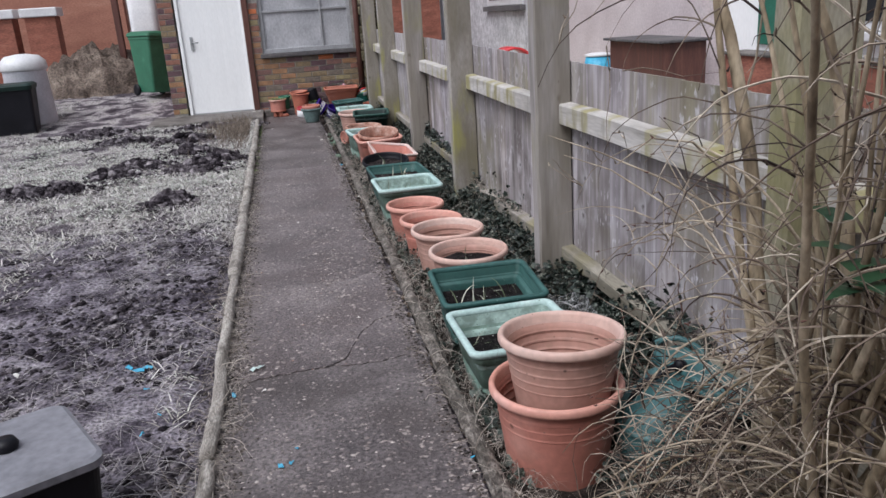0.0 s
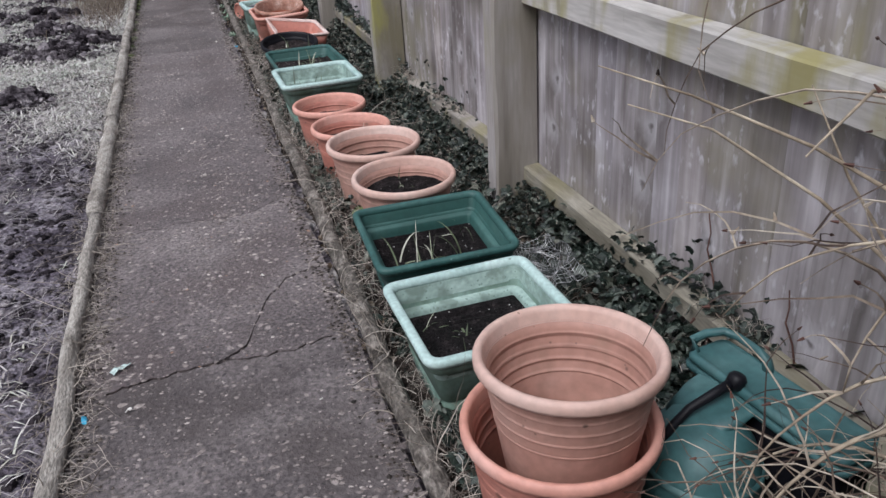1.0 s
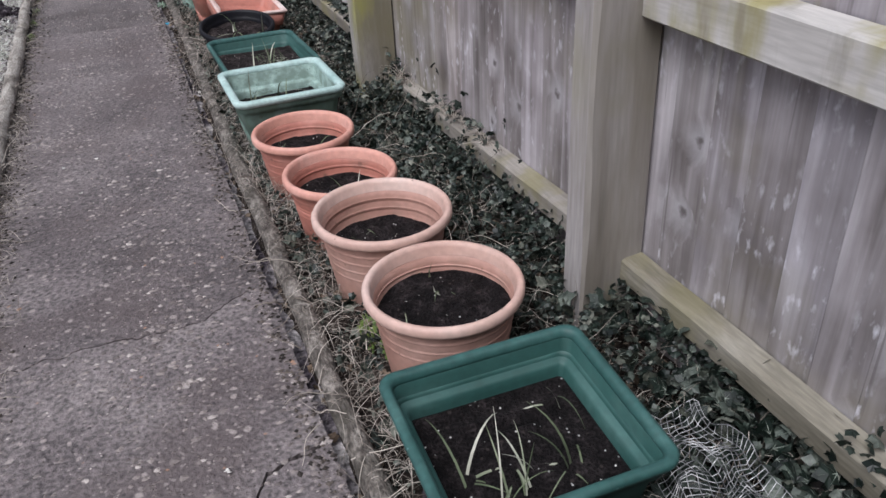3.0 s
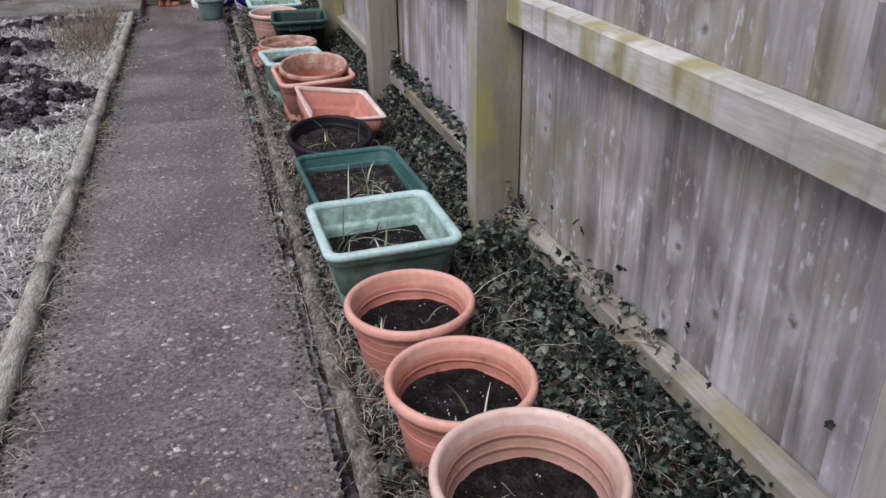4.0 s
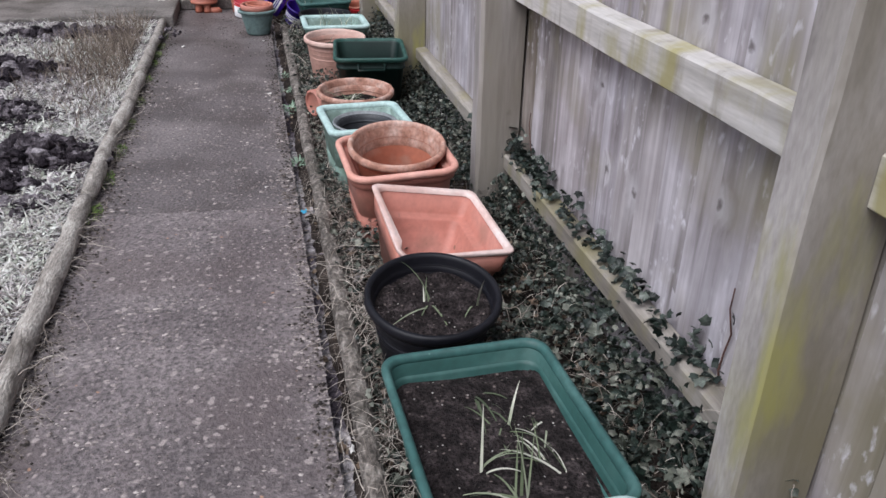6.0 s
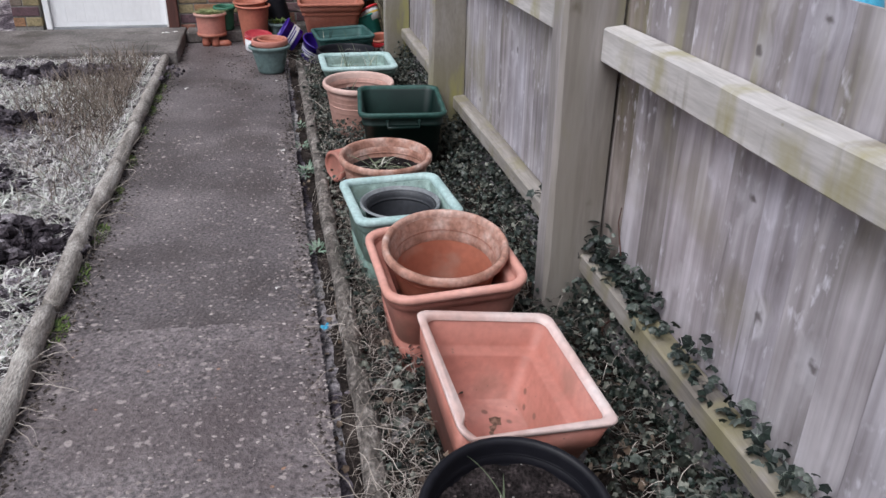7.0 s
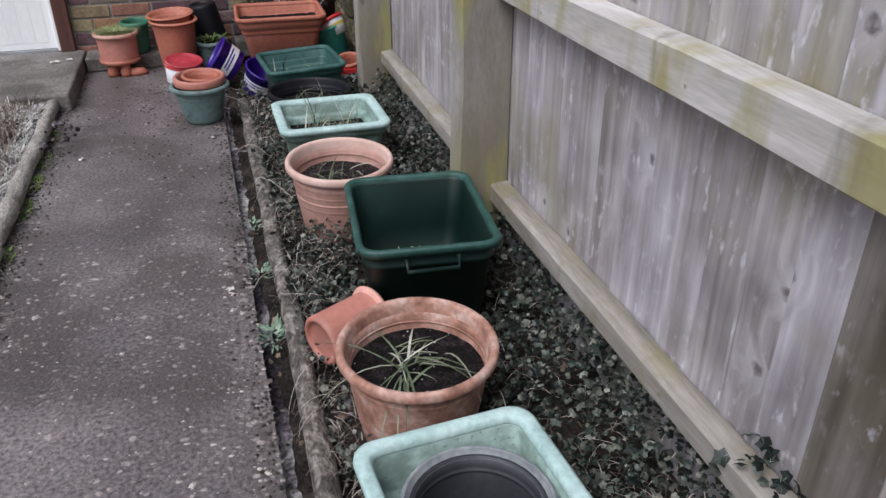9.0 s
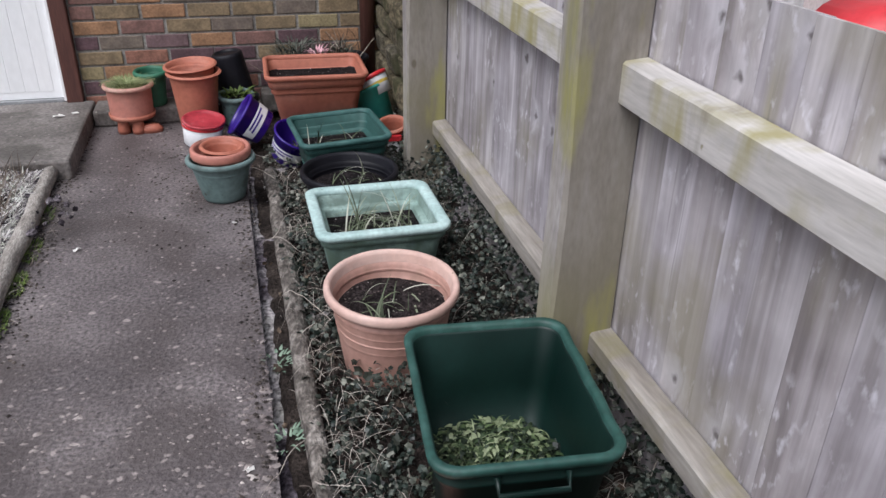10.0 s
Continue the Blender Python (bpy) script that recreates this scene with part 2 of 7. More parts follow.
    halo = math_node("MULTIPLY", span(dist, 0.04, 0.26, 0.42, 0.0), has)
    col = mixed("MIX", halo, col, (0.56, 0.545, 0.58))
    core = math_node("MULTIPLY", span(dist, 0.02, 0.065, 0.8, 0.0), has)
    col = mixed("MIX", core, col, (0.085, 0.07, 0.068))
    # dark weather checks
    col = mixed("MIX", span(noise_at(flat(48, 2.2), 1.0, 3, 0.4), 0.66, 0.76, 0.0, 0.55), col, (0.11, 0.097, 0.098))
    l.new(col, bsdf.inputs["Base Color"])
    l.new(span(blotch, 0.3, 0.7, 0.52, 0.78), bsdf.inputs["Roughness"])
    bp = n.new("ShaderNodeBump")
    bp.inputs["Strength"].default_value, bp.inputs["Distance"].default_value = 0.35, 0.003
    l.new(math_node("ADD", streak, grain), bp.inputs["Height"])
    l.new(bp.outputs[0], bsdf.inputs["Normal"])
    return m


M["board"] = board_material("weathered_lilac_grey_board", [(0.26, (0.21, 0.192, 0.196)), (0.41, (0.315, 0.294, 0.306)), (0.56, (0.415, 0.394, 0.415)), (0.74, (0.57, 0.548, 0.578))],
                            [(0.0, (0.92, 0.9, 0.88)), (0.3, (1.0, 0.98, 1.0)), (0.5, (0.98, 0.94, 0.9)), (0.72, (0.94, 0.93, 0.97)), (1.0, (1.04, 1.02, 1.04))], (2.6, 0.52, 0.7, (0.27, 0.245, 0.16), 0.55))
M["tan_board"] = board_material("weathered_tan_board", [(0.26, (0.165, 0.148, 0.146)), (0.41, (0.256, 0.235, 0.237)), (0.56, (0.35, 0.326, 0.335)), (0.74, (0.5, 0.476, 0.494))],
                            [(0.0, (0.84, 0.82, 0.8)), (0.3, (0.99, 0.97, 0.99)), (0.5, (0.98, 0.92, 0.87)), (0.72, (0.9, 0.89, 0.93)), (1.0, (1.08, 1.05, 1.07))], (2.6, 0.5, 0.68, (0.23, 0.205, 0.13), 0.6))
M["rail"] = material("pale_fence_timber", [(0.28, (0.33, 0.31, 0.292)), (0.45, (0.46, 0.437, 0.418)), (0.6, (0.55, 0.525, 0.506)), (0.8, (0.61, 0.588, 0.57))], 0.75, 2.2, 22, (6, 0.6, 6), 0.12, 0.25, 0.002,
                      spots=[(7, 0.11, (0.15, 0.125, 0.11), 0.3), (15, 0.14, (0.24, 0.215, 0.13), 0.12)], warp=0.7, spot_stretch=(1, 0.8, 1), spot_edge=0.2, spot_warp=0.08, stain=(6.0, 0.56, 0.68, (0.3, 0.27, 0.12), 0.5))
M["post"] = material("mossy_fence_post", [(0.28, (0.19, 0.172, 0.164)), (0.45, (0.3, 0.276, 0.267)), (0.62, (0.4, 0.372, 0.364)), (0.8, (0.5, 0.472, 0.463))], 0.8, 2.2, 20, (5, 5, 0.5), 0.15, 0.25, 0.002,
                      spots=[(7, 0.13, (0.11, 0.09, 0.08), 0.4), (16, 0.12, (0.16, 0.14, 0.12), 0.2)], warp=0.6, spot_stretch=(1, 1, 0.6), spot_edge=0.2, spot_warp=0.08, stain=(3.0, 0.55, 0.72, (0.27, 0.252, 0.13), 0.6))
M["half_mossy"] = material("post_with_mossy_foot", [(0.28, (0.185, 0.167, 0.157)), (0.45, (0.285, 0.262, 0.25)), (0.62, (0.37, 0.344, 0.333)), (0.8, (0.46, 0.433, 0.42))], 0.8, 2.6, 34, (3, 3, 0.9), 0.17, 0.25, 0.002,
                      spots=[(8, 0.12, (0.12, 0.1, 0.09), 0.2)], warp=0.6, spot_stretch=(1, 1, 0.6), stain=(3.2, 0.36, 0.56, (0.26, 0.245, 0.1), 0.65, 0.4))
M["damp_rail"] = material("damp_mossy_rail", [(0.28, (0.13, 0.115, 0.085)), (0.45, (0.21, 0.19, 0.15)), (0.6, (0.28, 0.258, 0.215)), (0.8, (0.36, 0.335, 0.295))], 0.85, 2.2, 22, (6, 0.8, 6), 0.2, 0.3, 0.003,
                      spots=[(9, 0.13, (0.08, 0.065, 0.05), 0.3)], warp=0.7, spot_edge=0.2, spot_warp=0.08, stain=(6.0, 0.5, 0.66, (0.19, 0.17, 0.085), 0.5))
M["brown_board"] = board_material("dark_brown_board", [(0.26, (0.1, 0.085, 0.076)), (0.41, (0.165, 0.145, 0.134)), (0.56, (0.235, 0.21, 0.2)), (0.74, (0.35, 0.322, 0.314))],
                            [(0.0, (0.9, 0.88, 0.86)), (0.5, (1.0, 0.95, 0.9)), (1.0, (1.05, 1.02, 1.0))], (2.6, 0.5, 0.68, (0.16, 0.14, 0.085), 0.55))
M["low_rail"] = material("brown_grey_rail", [(0.28, (0.15, 0.132, 0.112)), (0.45, (0.235, 0.211, 0.185)), (0.6, (0.31, 0.283, 0.254)), (0.8, (0.39, 0.363, 0.333))], 0.8, 2.2, 22, (6, 0.6, 6), 0.16, 0.3, 0.003,
                      spots=[(7, 0.11, (0.12, 0.1, 0.088), 0.3), (15, 0.14, (0.2, 0.18, 0.11), 0.14)], warp=0.7, spot_stretch=(1, 0.8, 1), spot_edge=0.2, spot_warp=0.08, stain=(6.0, 0.56, 0.68, (0.24, 0.215, 0.1), 0.6))


def algae_shade_side(m, colour, strength):
    """Olive algae and painted shade on the timber's -y faces, in uneven streaks."""
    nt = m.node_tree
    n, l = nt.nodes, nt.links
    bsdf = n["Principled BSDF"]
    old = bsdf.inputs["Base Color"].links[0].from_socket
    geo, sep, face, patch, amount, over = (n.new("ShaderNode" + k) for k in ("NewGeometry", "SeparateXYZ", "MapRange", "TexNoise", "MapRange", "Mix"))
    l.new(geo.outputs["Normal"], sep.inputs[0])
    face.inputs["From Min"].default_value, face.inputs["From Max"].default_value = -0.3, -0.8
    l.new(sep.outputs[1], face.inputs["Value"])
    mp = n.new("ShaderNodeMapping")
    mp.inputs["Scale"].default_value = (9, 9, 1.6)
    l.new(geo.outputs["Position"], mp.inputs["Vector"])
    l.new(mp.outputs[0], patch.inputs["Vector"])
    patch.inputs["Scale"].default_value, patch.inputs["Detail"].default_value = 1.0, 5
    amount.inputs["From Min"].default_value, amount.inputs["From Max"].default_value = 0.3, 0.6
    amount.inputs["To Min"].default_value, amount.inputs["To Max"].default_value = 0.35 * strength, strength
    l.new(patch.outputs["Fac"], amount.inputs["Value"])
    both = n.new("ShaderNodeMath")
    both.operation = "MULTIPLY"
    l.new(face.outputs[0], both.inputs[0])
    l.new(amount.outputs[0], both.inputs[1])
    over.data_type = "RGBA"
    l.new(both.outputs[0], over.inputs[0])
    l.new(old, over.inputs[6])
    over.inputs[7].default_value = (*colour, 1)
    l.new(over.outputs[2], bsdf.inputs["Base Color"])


def run_marks(m, colour, strength, scale, start):
    """Stains that have run down the timber."""
    nt = m.node_tree
    n, l = nt.nodes, nt.links
    bsdf = n["Principled BSDF"]
    old = bsdf.inputs["Base Color"].links[0].from_socket
    geo, mp, patch, amount, over = (n.new("ShaderNode" + k) for k in ("NewGeometry", "Mapping", "TexNoise", "MapRange", "Mix"))
    mp.inputs["Scale"].default_value = scale
    l.new(geo.outputs["Position"], mp.inputs["Vector"])
    l.new(mp.outputs[0], patch.inputs["Vector"])
    patch.inputs["Scale"].default_value, patch.inputs["Detail"].default_value = 1.0, 5
    amount.inputs["From Min"].default_value, amount.inputs["From Max"].default_value = start, start + 0.13
    amount.inputs["To Max"].default_value = strength
    l.new(patch.outputs["Fac"], amount.inputs["Value"])
    over.data_type = "RGBA"
    l.new(amount.outputs[0], over.inputs[0])
    l.new(old, over.inputs[6])
    over.inputs[7].default_value = (*colour, 1)
    l.new(over.outputs[2], bsdf.inputs["Base Color"])


# Olive-brown on the posts' -y faces: algae, plus shade put into the colour
algae_shade_side(M["post"], (0.17, 0.147, 0.11), 0.7)
algae_shade_side(M["half_mossy"], (0.17, 0.147, 0.1), 0.75)
run_marks(M["rail"], (0.3, 0.268, 0.105), 0.85, (4, 6, 2), 0.5)
run_marks(M["rail"], (0.19, 0.165, 0.12), 0.6, (9, 15, 3), 0.57)
run_marks(M["low_rail"], (0.2, 0.18, 0.095), 0.6, (4, 9, 3), 0.52)
run_marks(M["post"], (0.3, 0.275, 0.24), 0.4, (14, 14, 1.2), 0.55)
run_marks(M["half_mossy"], (0.3, 0.275, 0.24), 0.4, (14, 14, 1.2), 0.55)
run_marks(M["half_mossy"], (0.3, 0.285, 0.085), 0.8, (8, 8, 2.0), 0.56)
run_marks(M["post"], (0.26, 0.245, 0.11), 0.6, (8, 8, 2.0), 0.6)
M["mossy"] = material("moss_streaked_timber", [(0.3, (0.24, 0.218, 0.165)), (0.5, (0.35, 0.322, 0.25)), (0.7, (0.42, 0.392, 0.315))], 0.9, 4, 40, (3, 3, 0.9), 0.2, 0.4, 0.004, warp=0.5, stain=(3.2, 0.45, 0.64, (0.26, 0.245, 0.09), 0.7))
M["log"] = material("weathered_log", [(0.3, (0.14, 0.122, 0.105)), (0.43, (0.26, 0.235, 0.21)), (0.58, (0.38, 0.35, 0.318)), (0.75, (0.46, 0.44, 0.4))], 0.9, 7, 60, (3, 0.9, 3), 0.4, 0.8, 0.008, warp=0.8)
M["bark_log"] = material("rotting_bark_log", [(0.3, (0.04, 0.033, 0.028)), (0.45, (0.11, 0.094, 0.082)), (0.58, (0.21, 0.186, 0.165)), (0.75, (0.36, 0.328, 0.298))], 0.95, 16, 60, (2, 1.2, 2), 0.5, 1.0, 0.012, warp=1.0, stain=(6, 0.52, 0.66, (0.05, 0.044, 0.035), 0.75))
TERRA = dict(rough=0.6, coarse=5, fine=45, grain=0.1, bump=0.12, depth=0.002, rough_vary=0.12)
M["peach"] = material("peach_plastic", [(0.3, (0.385, 0.208, 0.166)), (0.5, (0.45, 0.257, 0.209)), (0.75, (0.52, 0.335, 0.286))], **TERRA, spots=[(20, 0.16, (0.13, 0.08, 0.065), 0.14), (60, 0.2, (0.25, 0.15, 0.12), 0.06)], stain=(14, 0.56, 0.7, (0.3, 0.19, 0.145), 0.45))
M["peach_rim"] = material("sun_bleached_peach_rim", [(0.3, (0.52, 0.33, 0.277)), (0.5, (0.6, 0.41, 0.353)), (0.75, (0.67, 0.5, 0.444))], **TERRA, spots=[(50, 0.18, (0.3, 0.19, 0.15), 0.08)])
M["salmon_rim"] = material("sun_bleached_salmon_rim", [(0.3, (0.56, 0.27, 0.21)), (0.55, (0.64, 0.33, 0.27)), (0.8, (0.7, 0.45, 0.39))], **TERRA)
M["white_rim"] = material("chalky_pink_rim", [(0.3, (0.56, 0.36, 0.31)), (0.5, (0.66, 0.5, 0.46)), (0.75, (0.74, 0.66, 0.63))], **TERRA)
M["black_rim"] = material("scuffed_black_rim", [(0.3, (0.13, 0.14, 0.15)), (0.6, (0.22, 0.235, 0.245)), (0.8, (0.32, 0.335, 0.345))], 0.6, 8, 60, grain=0.2, bump=0.1)
M["salmon"] = material("salmon_plastic", [(0.3, (0.39, 0.148, 0.11)), (0.55, (0.465, 0.188, 0.146)), (0.8, (0.54, 0.284, 0.234))], **TERRA, spots=[(18, 0.2, (0.22, 0.1, 0.075), 0.16), (55, 0.2, (0.27, 0.14, 0.11), 0.08)], stain=(9, 0.53, 0.68, (0.28, 0.14, 0.105), 0.55))
M["terracotta"] = material("terracotta_plastic", [(0.3, (0.35, 0.112, 0.07)), (0.55, (0.425, 0.148, 0.096)), (0.8, (0.49, 0.22, 0.16))], **TERRA)
M["stained_terracotta"] = material("lime_washed_terracotta", [(0.3, (0.33, 0.105, 0.062)), (0.55, (0.41, 0.142, 0.088)), (0.8, (0.46, 0.2, 0.14))], **TERRA, spots=[(14, 0.2, (0.2, 0.11, 0.07), 0.2)], stain=(9, 0.54, 0.68, (0.36, 0.25, 0.2), 0.4))
M["limed"] = material("lime_stained_terracotta", [(0.3, (0.24, 0.115, 0.08)), (0.46, (0.38, 0.2, 0.148)), (0.6, (0.47, 0.3, 0.245)), (0.78, (0.56, 0.45, 0.4))], 0.85, 16, 70, grain=0.25, bump=0.3, depth=0.002)
# Outer mint walls: algae stains, and their shade darkened into the base colour
M["mint"] = material("algae_shade_mint_plastic", [(0.28, (0.1, 0.165, 0.135)), (0.48, (0.17, 0.255, 0.22)), (0.75, (0.27, 0.38, 0.34))], 0.7, 6, 50, grain=0.2, bump=0.15, depth=0.002,
                      spots=[(26, 0.22, (0.1, 0.14, 0.11), 0.16), (110, 0.3, (0.16, 0.23, 0.2), 0.22)], stain=(14, 0.45, 0.62, (0.11, 0.17, 0.125), 0.75))
M["mint_inner"] = material("algae_spotted_mint_plastic", [(0.28, (0.16, 0.235, 0.205)), (0.48, (0.26, 0.362, 0.328)), (0.75, (0.38, 0.5, 0.465))], 0.7, 7, 60, grain=0.18, bump=0.15, depth=0.002,
                      spots=[(90, 0.34, (0.17, 0.24, 0.21), 0.35)], spot_warp=0.03, stain=(22, 0.44, 0.62, (0.14, 0.195, 0.165), 0.75))
M["mint_rim"] = material("faded_mint_rim", [(0.28, (0.3, 0.435, 0.415)), (0.48, (0.4, 0.54, 0.52)), (0.75, (0.5, 0.635, 0.61))], 0.65, 10, 80, grain=0.13, bump=0.2, depth=0.002, spots=[(40, 0.2, (0.2, 0.27, 0.24), 0.1)])
M["teal_rim"] = material("scuffed_teal_rim", [(0.3, (0.024, 0.078, 0.072)), (0.55, (0.034, 0.1, 0.093)), (0.8, (0.085, 0.175, 0.163))], 0.55, 8, 50, grain=0.2, bump=0.1, depth=0.002, spots=[(60, 0.2, (0.1, 0.2, 0.19), 0.08)])
M["teal"] = material("dark_teal_plastic", [(0.3, (0.02, 0.068, 0.061)), (0.55, (0.03, 0.092, 0.083)), (0.8, (0.075, 0.155, 0.142))], 0.58, 5, 50, grain=0.12, bump=0.1, depth=0.002)
M["bottle"] = material("bottle_green_plastic", [(0.3, (0.0015, 0.012, 0.0095)), (0.55, (0.0027, 0.018, 0.0142)), (0.8, (0.01, 0.038, 0.032))], 0.5, 4, 60, grain=0.1, bump=0.06, depth=0.001, spec=0.4)
M["bottle_rim"] = material("scuffed_bottle_green_rim", [(0.3, (0.012, 0.05, 0.04)), (0.55, (0.022, 0.075, 0.062)), (0.8, (0.06, 0.13, 0.115))], 0.55, 14, 60, grain=0.2, bump=0.1, depth=0.001)
M["grass_green"] = material("green_plastic", [(0.3, (0.025, 0.12, 0.07)), (0.6, (0.04, 0.16, 0.095)), (0.8, (0.07, 0.22, 0.14))], 0.55, 5, 50, grain=0.1, bump=0.06)
M["sage"] = material("dirty_sage_plastic", [(0.3, (0.1, 0.155, 0.15)), (0.55, (0.15, 0.215, 0.21)), (0.8, (0.21, 0.28, 0.275))], 0.65, 5, 50, grain=0.15, bump=0.08, spots=[(30, 0.3, (0.04, 0.045, 0.042), 0.16)], stain=(12, 0.52, 0.66, (0.05, 0.06, 0.055), 0.6))
M["sprayer"] = material("aqua_plastic", [(0.3, (0.03, 0.085, 0.09)), (0.55, (0.048, 0.125, 0.13)), (0.8, (0.12, 0.215, 0.215))], 0.5, 5, 50, grain=0.15, bump=0.06)
M["black"] = material("black_plastic", [(0.3, (0.005, 0.005, 0.0075)), (0.6, (0.009, 0.009, 0.013)), (0.8, (0.022, 0.022, 0.027))], 0.5, 5, 60, grain=0.15, bump=0.08, spec=0.25)
M["slate_plastic"] = material("slate_black_plastic", [(0.3, (0.018, 0.019, 0.023)), (0.6, (0.034, 0.036, 0.042)), (0.8, (0.075, 0.079, 0.088))], 0.55, 6, 60, grain=0.2, bump=0.1)
M["purple"] = material("glossy_purple_plastic", [(0.3, (0.025, 0.007, 0.17)), (0.7, (0.04, 0.012, 0.24))], 0.3, 5, 40, grain=0.06, bump=0.0)
M["cuttings"] = material("fresh_cut_leaves", [(0.22, (0.008, 0.018, 0.006)), (0.45, (0.03, 0.055, 0.018)), (0.65, (0.08, 0.115, 0.045)), (0.84, (0.24, 0.28, 0.16))], 0.6, 12, 80, grain=0.3, bump=0.1, island=0.85)
M["white_plastic"] = material("white_plastic", [(0.3, (0.6, 0.6, 0.62)), (0.7, (0.72, 0.72, 0.73))], 0.45, 5, 40, grain=0.06, bump=0.05)
M["red_plastic"] = material("red_plastic", [(0.3, (0.5, 0.02, 0.025)), (0.7, (0.6, 0.04, 0.05))], 0.4, 5, 40, grain=0.06, bump=0.0)
M["dark_red"] = material("faded_dark_red_plastic", [(0.3, (0.3, 0.018, 0.03)), (0.6, (0.42, 0.04, 0.055)), (0.8, (0.55, 0.2, 0.2))], 0.5, 12, 50, grain=0.15, bump=0.05)
M["pink"] = material("pink_petals", [(0.3, (0.65, 0.3, 0.36)), (0.7, (0.75, 0.5, 0.53))], 0.7, 30, 90, grain=0.1, bump=0.1)
M["yellow"] = material("yellow_print", [(0.3, (0.6, 0.42, 0.06)), (0.7, (0.66, 0.5, 0.1))], 0.5, 20, 60, grain=0.06, bump=0.0)
M["aqua_print"] = material("turquoise_plastic", [(0.3, (0.05, 0.36, 0.3)), (0.7, (0.09, 0.44, 0.37))], 0.5, 8, 40, grain=0.1, bump=0.05)
M["door"] = material("white_door_paint", [(0.3, (0.88, 0.885, 0.89)), (0.55, (0.91, 0.915, 0.92)), (0.8, (0.93, 0.93, 0.93))], 0.35, 2, 40, (1, 1, 0.4), 0.03, 0.05, 0.001)
M["redwood"] = material("red_brown_timber", [(0.3, (0.07, 0.026, 0.02)), (0.55, (0.105, 0.04, 0.03)), (0.8, (0.16, 0.075, 0.055))], 0.7, 4, 40, (5, 5, 0.4), 0.2, 0.3, 0.002)
M["frame_grey"] = material("grey_painted_frame", [(0.3, (0.27, 0.27, 0.28)), (0.7, (0.38, 0.38, 0.4))], 0.6, 6, 50, grain=0.12, bump=0.15)
M["boarded"] = material("dusty_grey_pane", [(0.3, (0.3, 0.3, 0.325)), (0.5, (0.42, 0.42, 0.445)), (0.75, (0.53, 0.53, 0.555))], 0.45, 3, 50, (1, 1, 0.6), 0.15, 0.05, warp=0.5)
M["rubble"] = material("brown_earth_rubble", [(0.3, (0.06, 0.045, 0.037)), (0.5, (0.13, 0.1, 0.083)), (0.7, (0.22, 0.18, 0.15))], 0.95, 4, 30, grain=0.5, bump=1.0, depth=0.03, spec=0.2)
M["old_stone"] = material("mossy_rubble_stone", [(0.3, (0.06, 0.052, 0.04)), (0.5, (0.15, 0.132, 0.1)), (0.72, (0.3, 0.265, 0.2))], 0.95, 6, 60, grain=0.5, bump=1.0, depth=0.01, spec=0.2, tints=[(0.0, (0.7, 0.7, 0.7)), (0.5, (1.0, 0.95, 0.8)), (1.0, (1.15, 1.1, 1.0))], stain=(6, 0.5, 0.64, (0.06, 0.065, 0.03), 0.7))
M["mortar"] = material("pale_mortar", [(0.3, (0.19, 0.178, 0.162)), (0.6, (0.28, 0.264, 0.243)), (0.8, (0.36, 0.342, 0.318))], 0.95, 9, 90, grain=0.3, bump=0.6, depth=0.004)
M["metal"] = material("dull_steel", [(0.3, (0.25, 0.26, 0.27)), (0.7, (0.4, 0.41, 0.42))], 0.4, 6, 60, grain=0.1, bump=0.05)
M["grey_bin"] = material("pale_grey_plastic", [(0.3, (0.5, 0.5, 0.54)), (0.6, (0.6, 0.6, 0.65)), (0.8, (0.68, 0.68, 0.73))], 0.55, 4, 40, grain=0.1, bump=0.06)
M["bark"] = material("tan_shrub_bark", [(0.28, (0.085, 0.062, 0.038)), (0.48, (0.29, 0.228, 0.15)), (0.7, (0.55, 0.46, 0.34))], 0.9, 14, 80, (1, 1, 0.35), 0.3, 0.5, 0.004, island=0.3)
M["pale_cane"] = material("pale_tan_cane", [(0.25, (0.2, 0.155, 0.11)), (0.5, (0.42, 0.35, 0.265)), (0.75, (0.64, 0.57, 0.46))], 0.8, 12, 80, grain=0.25, bump=0.2, depth=0.002, island=0.5)
M["bud"] = material("dark_red_bud", [(0.3, (0.06, 0.025, 0.02)), (0.7, (0.13, 0.06, 0.045))], 0.7, 20, 80, grain=0.2, bump=0.0)
M["twig"] = material("bare_twig_bark", [(0.22, (0.035, 0.021, 0.018)), (0.44, (0.12, 0.085, 0.065)), (0.6, (0.27, 0.218, 0.168)), (0.8, (0.5, 0.435, 0.355))], 0.85, 10, 80, grain=0.25, bump=0.0, island=0.6)
M["straw"] = material("dead_grass_straw", [(0.2, (0.09, 0.072, 0.06)), (0.45, (0.23, 0.196, 0.168)), (0.75, (0.52, 0.465, 0.41))], 0.9, 6, 80, grain=0.2, bump=0.0, island=0.6)
M["grey_straw"] = material("bleached_dead_stalks", [(0.2, (0.13, 0.115, 0.12)), (0.45, (0.28, 0.255, 0.26)), (0.75, (0.5, 0.47, 0.465))], 0.9, 6, 80, grain=0.2, bump=0.0, island=0.6)
M["turf"] = material("faded_winter_turf", [(0.2, (0.17, 0.145, 0.14)), (0.36, (0.38, 0.345, 0.335)), (0.54, (0.7, 0.67, 0.66)), (0.66, (0.56, 0.575, 0.5)), (0.8, (0.36, 0.34, 0.3))], 0.9, 3, 60, grain=0.2, bump=0.0, island=0.6)
M["fine_grass"] = material("fine_pale_grass", [(0.25, (0.12, 0.15, 0.05)), (0.5, (0.25, 0.29, 0.12)), (0.8, (0.44, 0.46, 0.26))], 0.8, 8, 70, grain=0.2, bump=0.0, island=0.6)
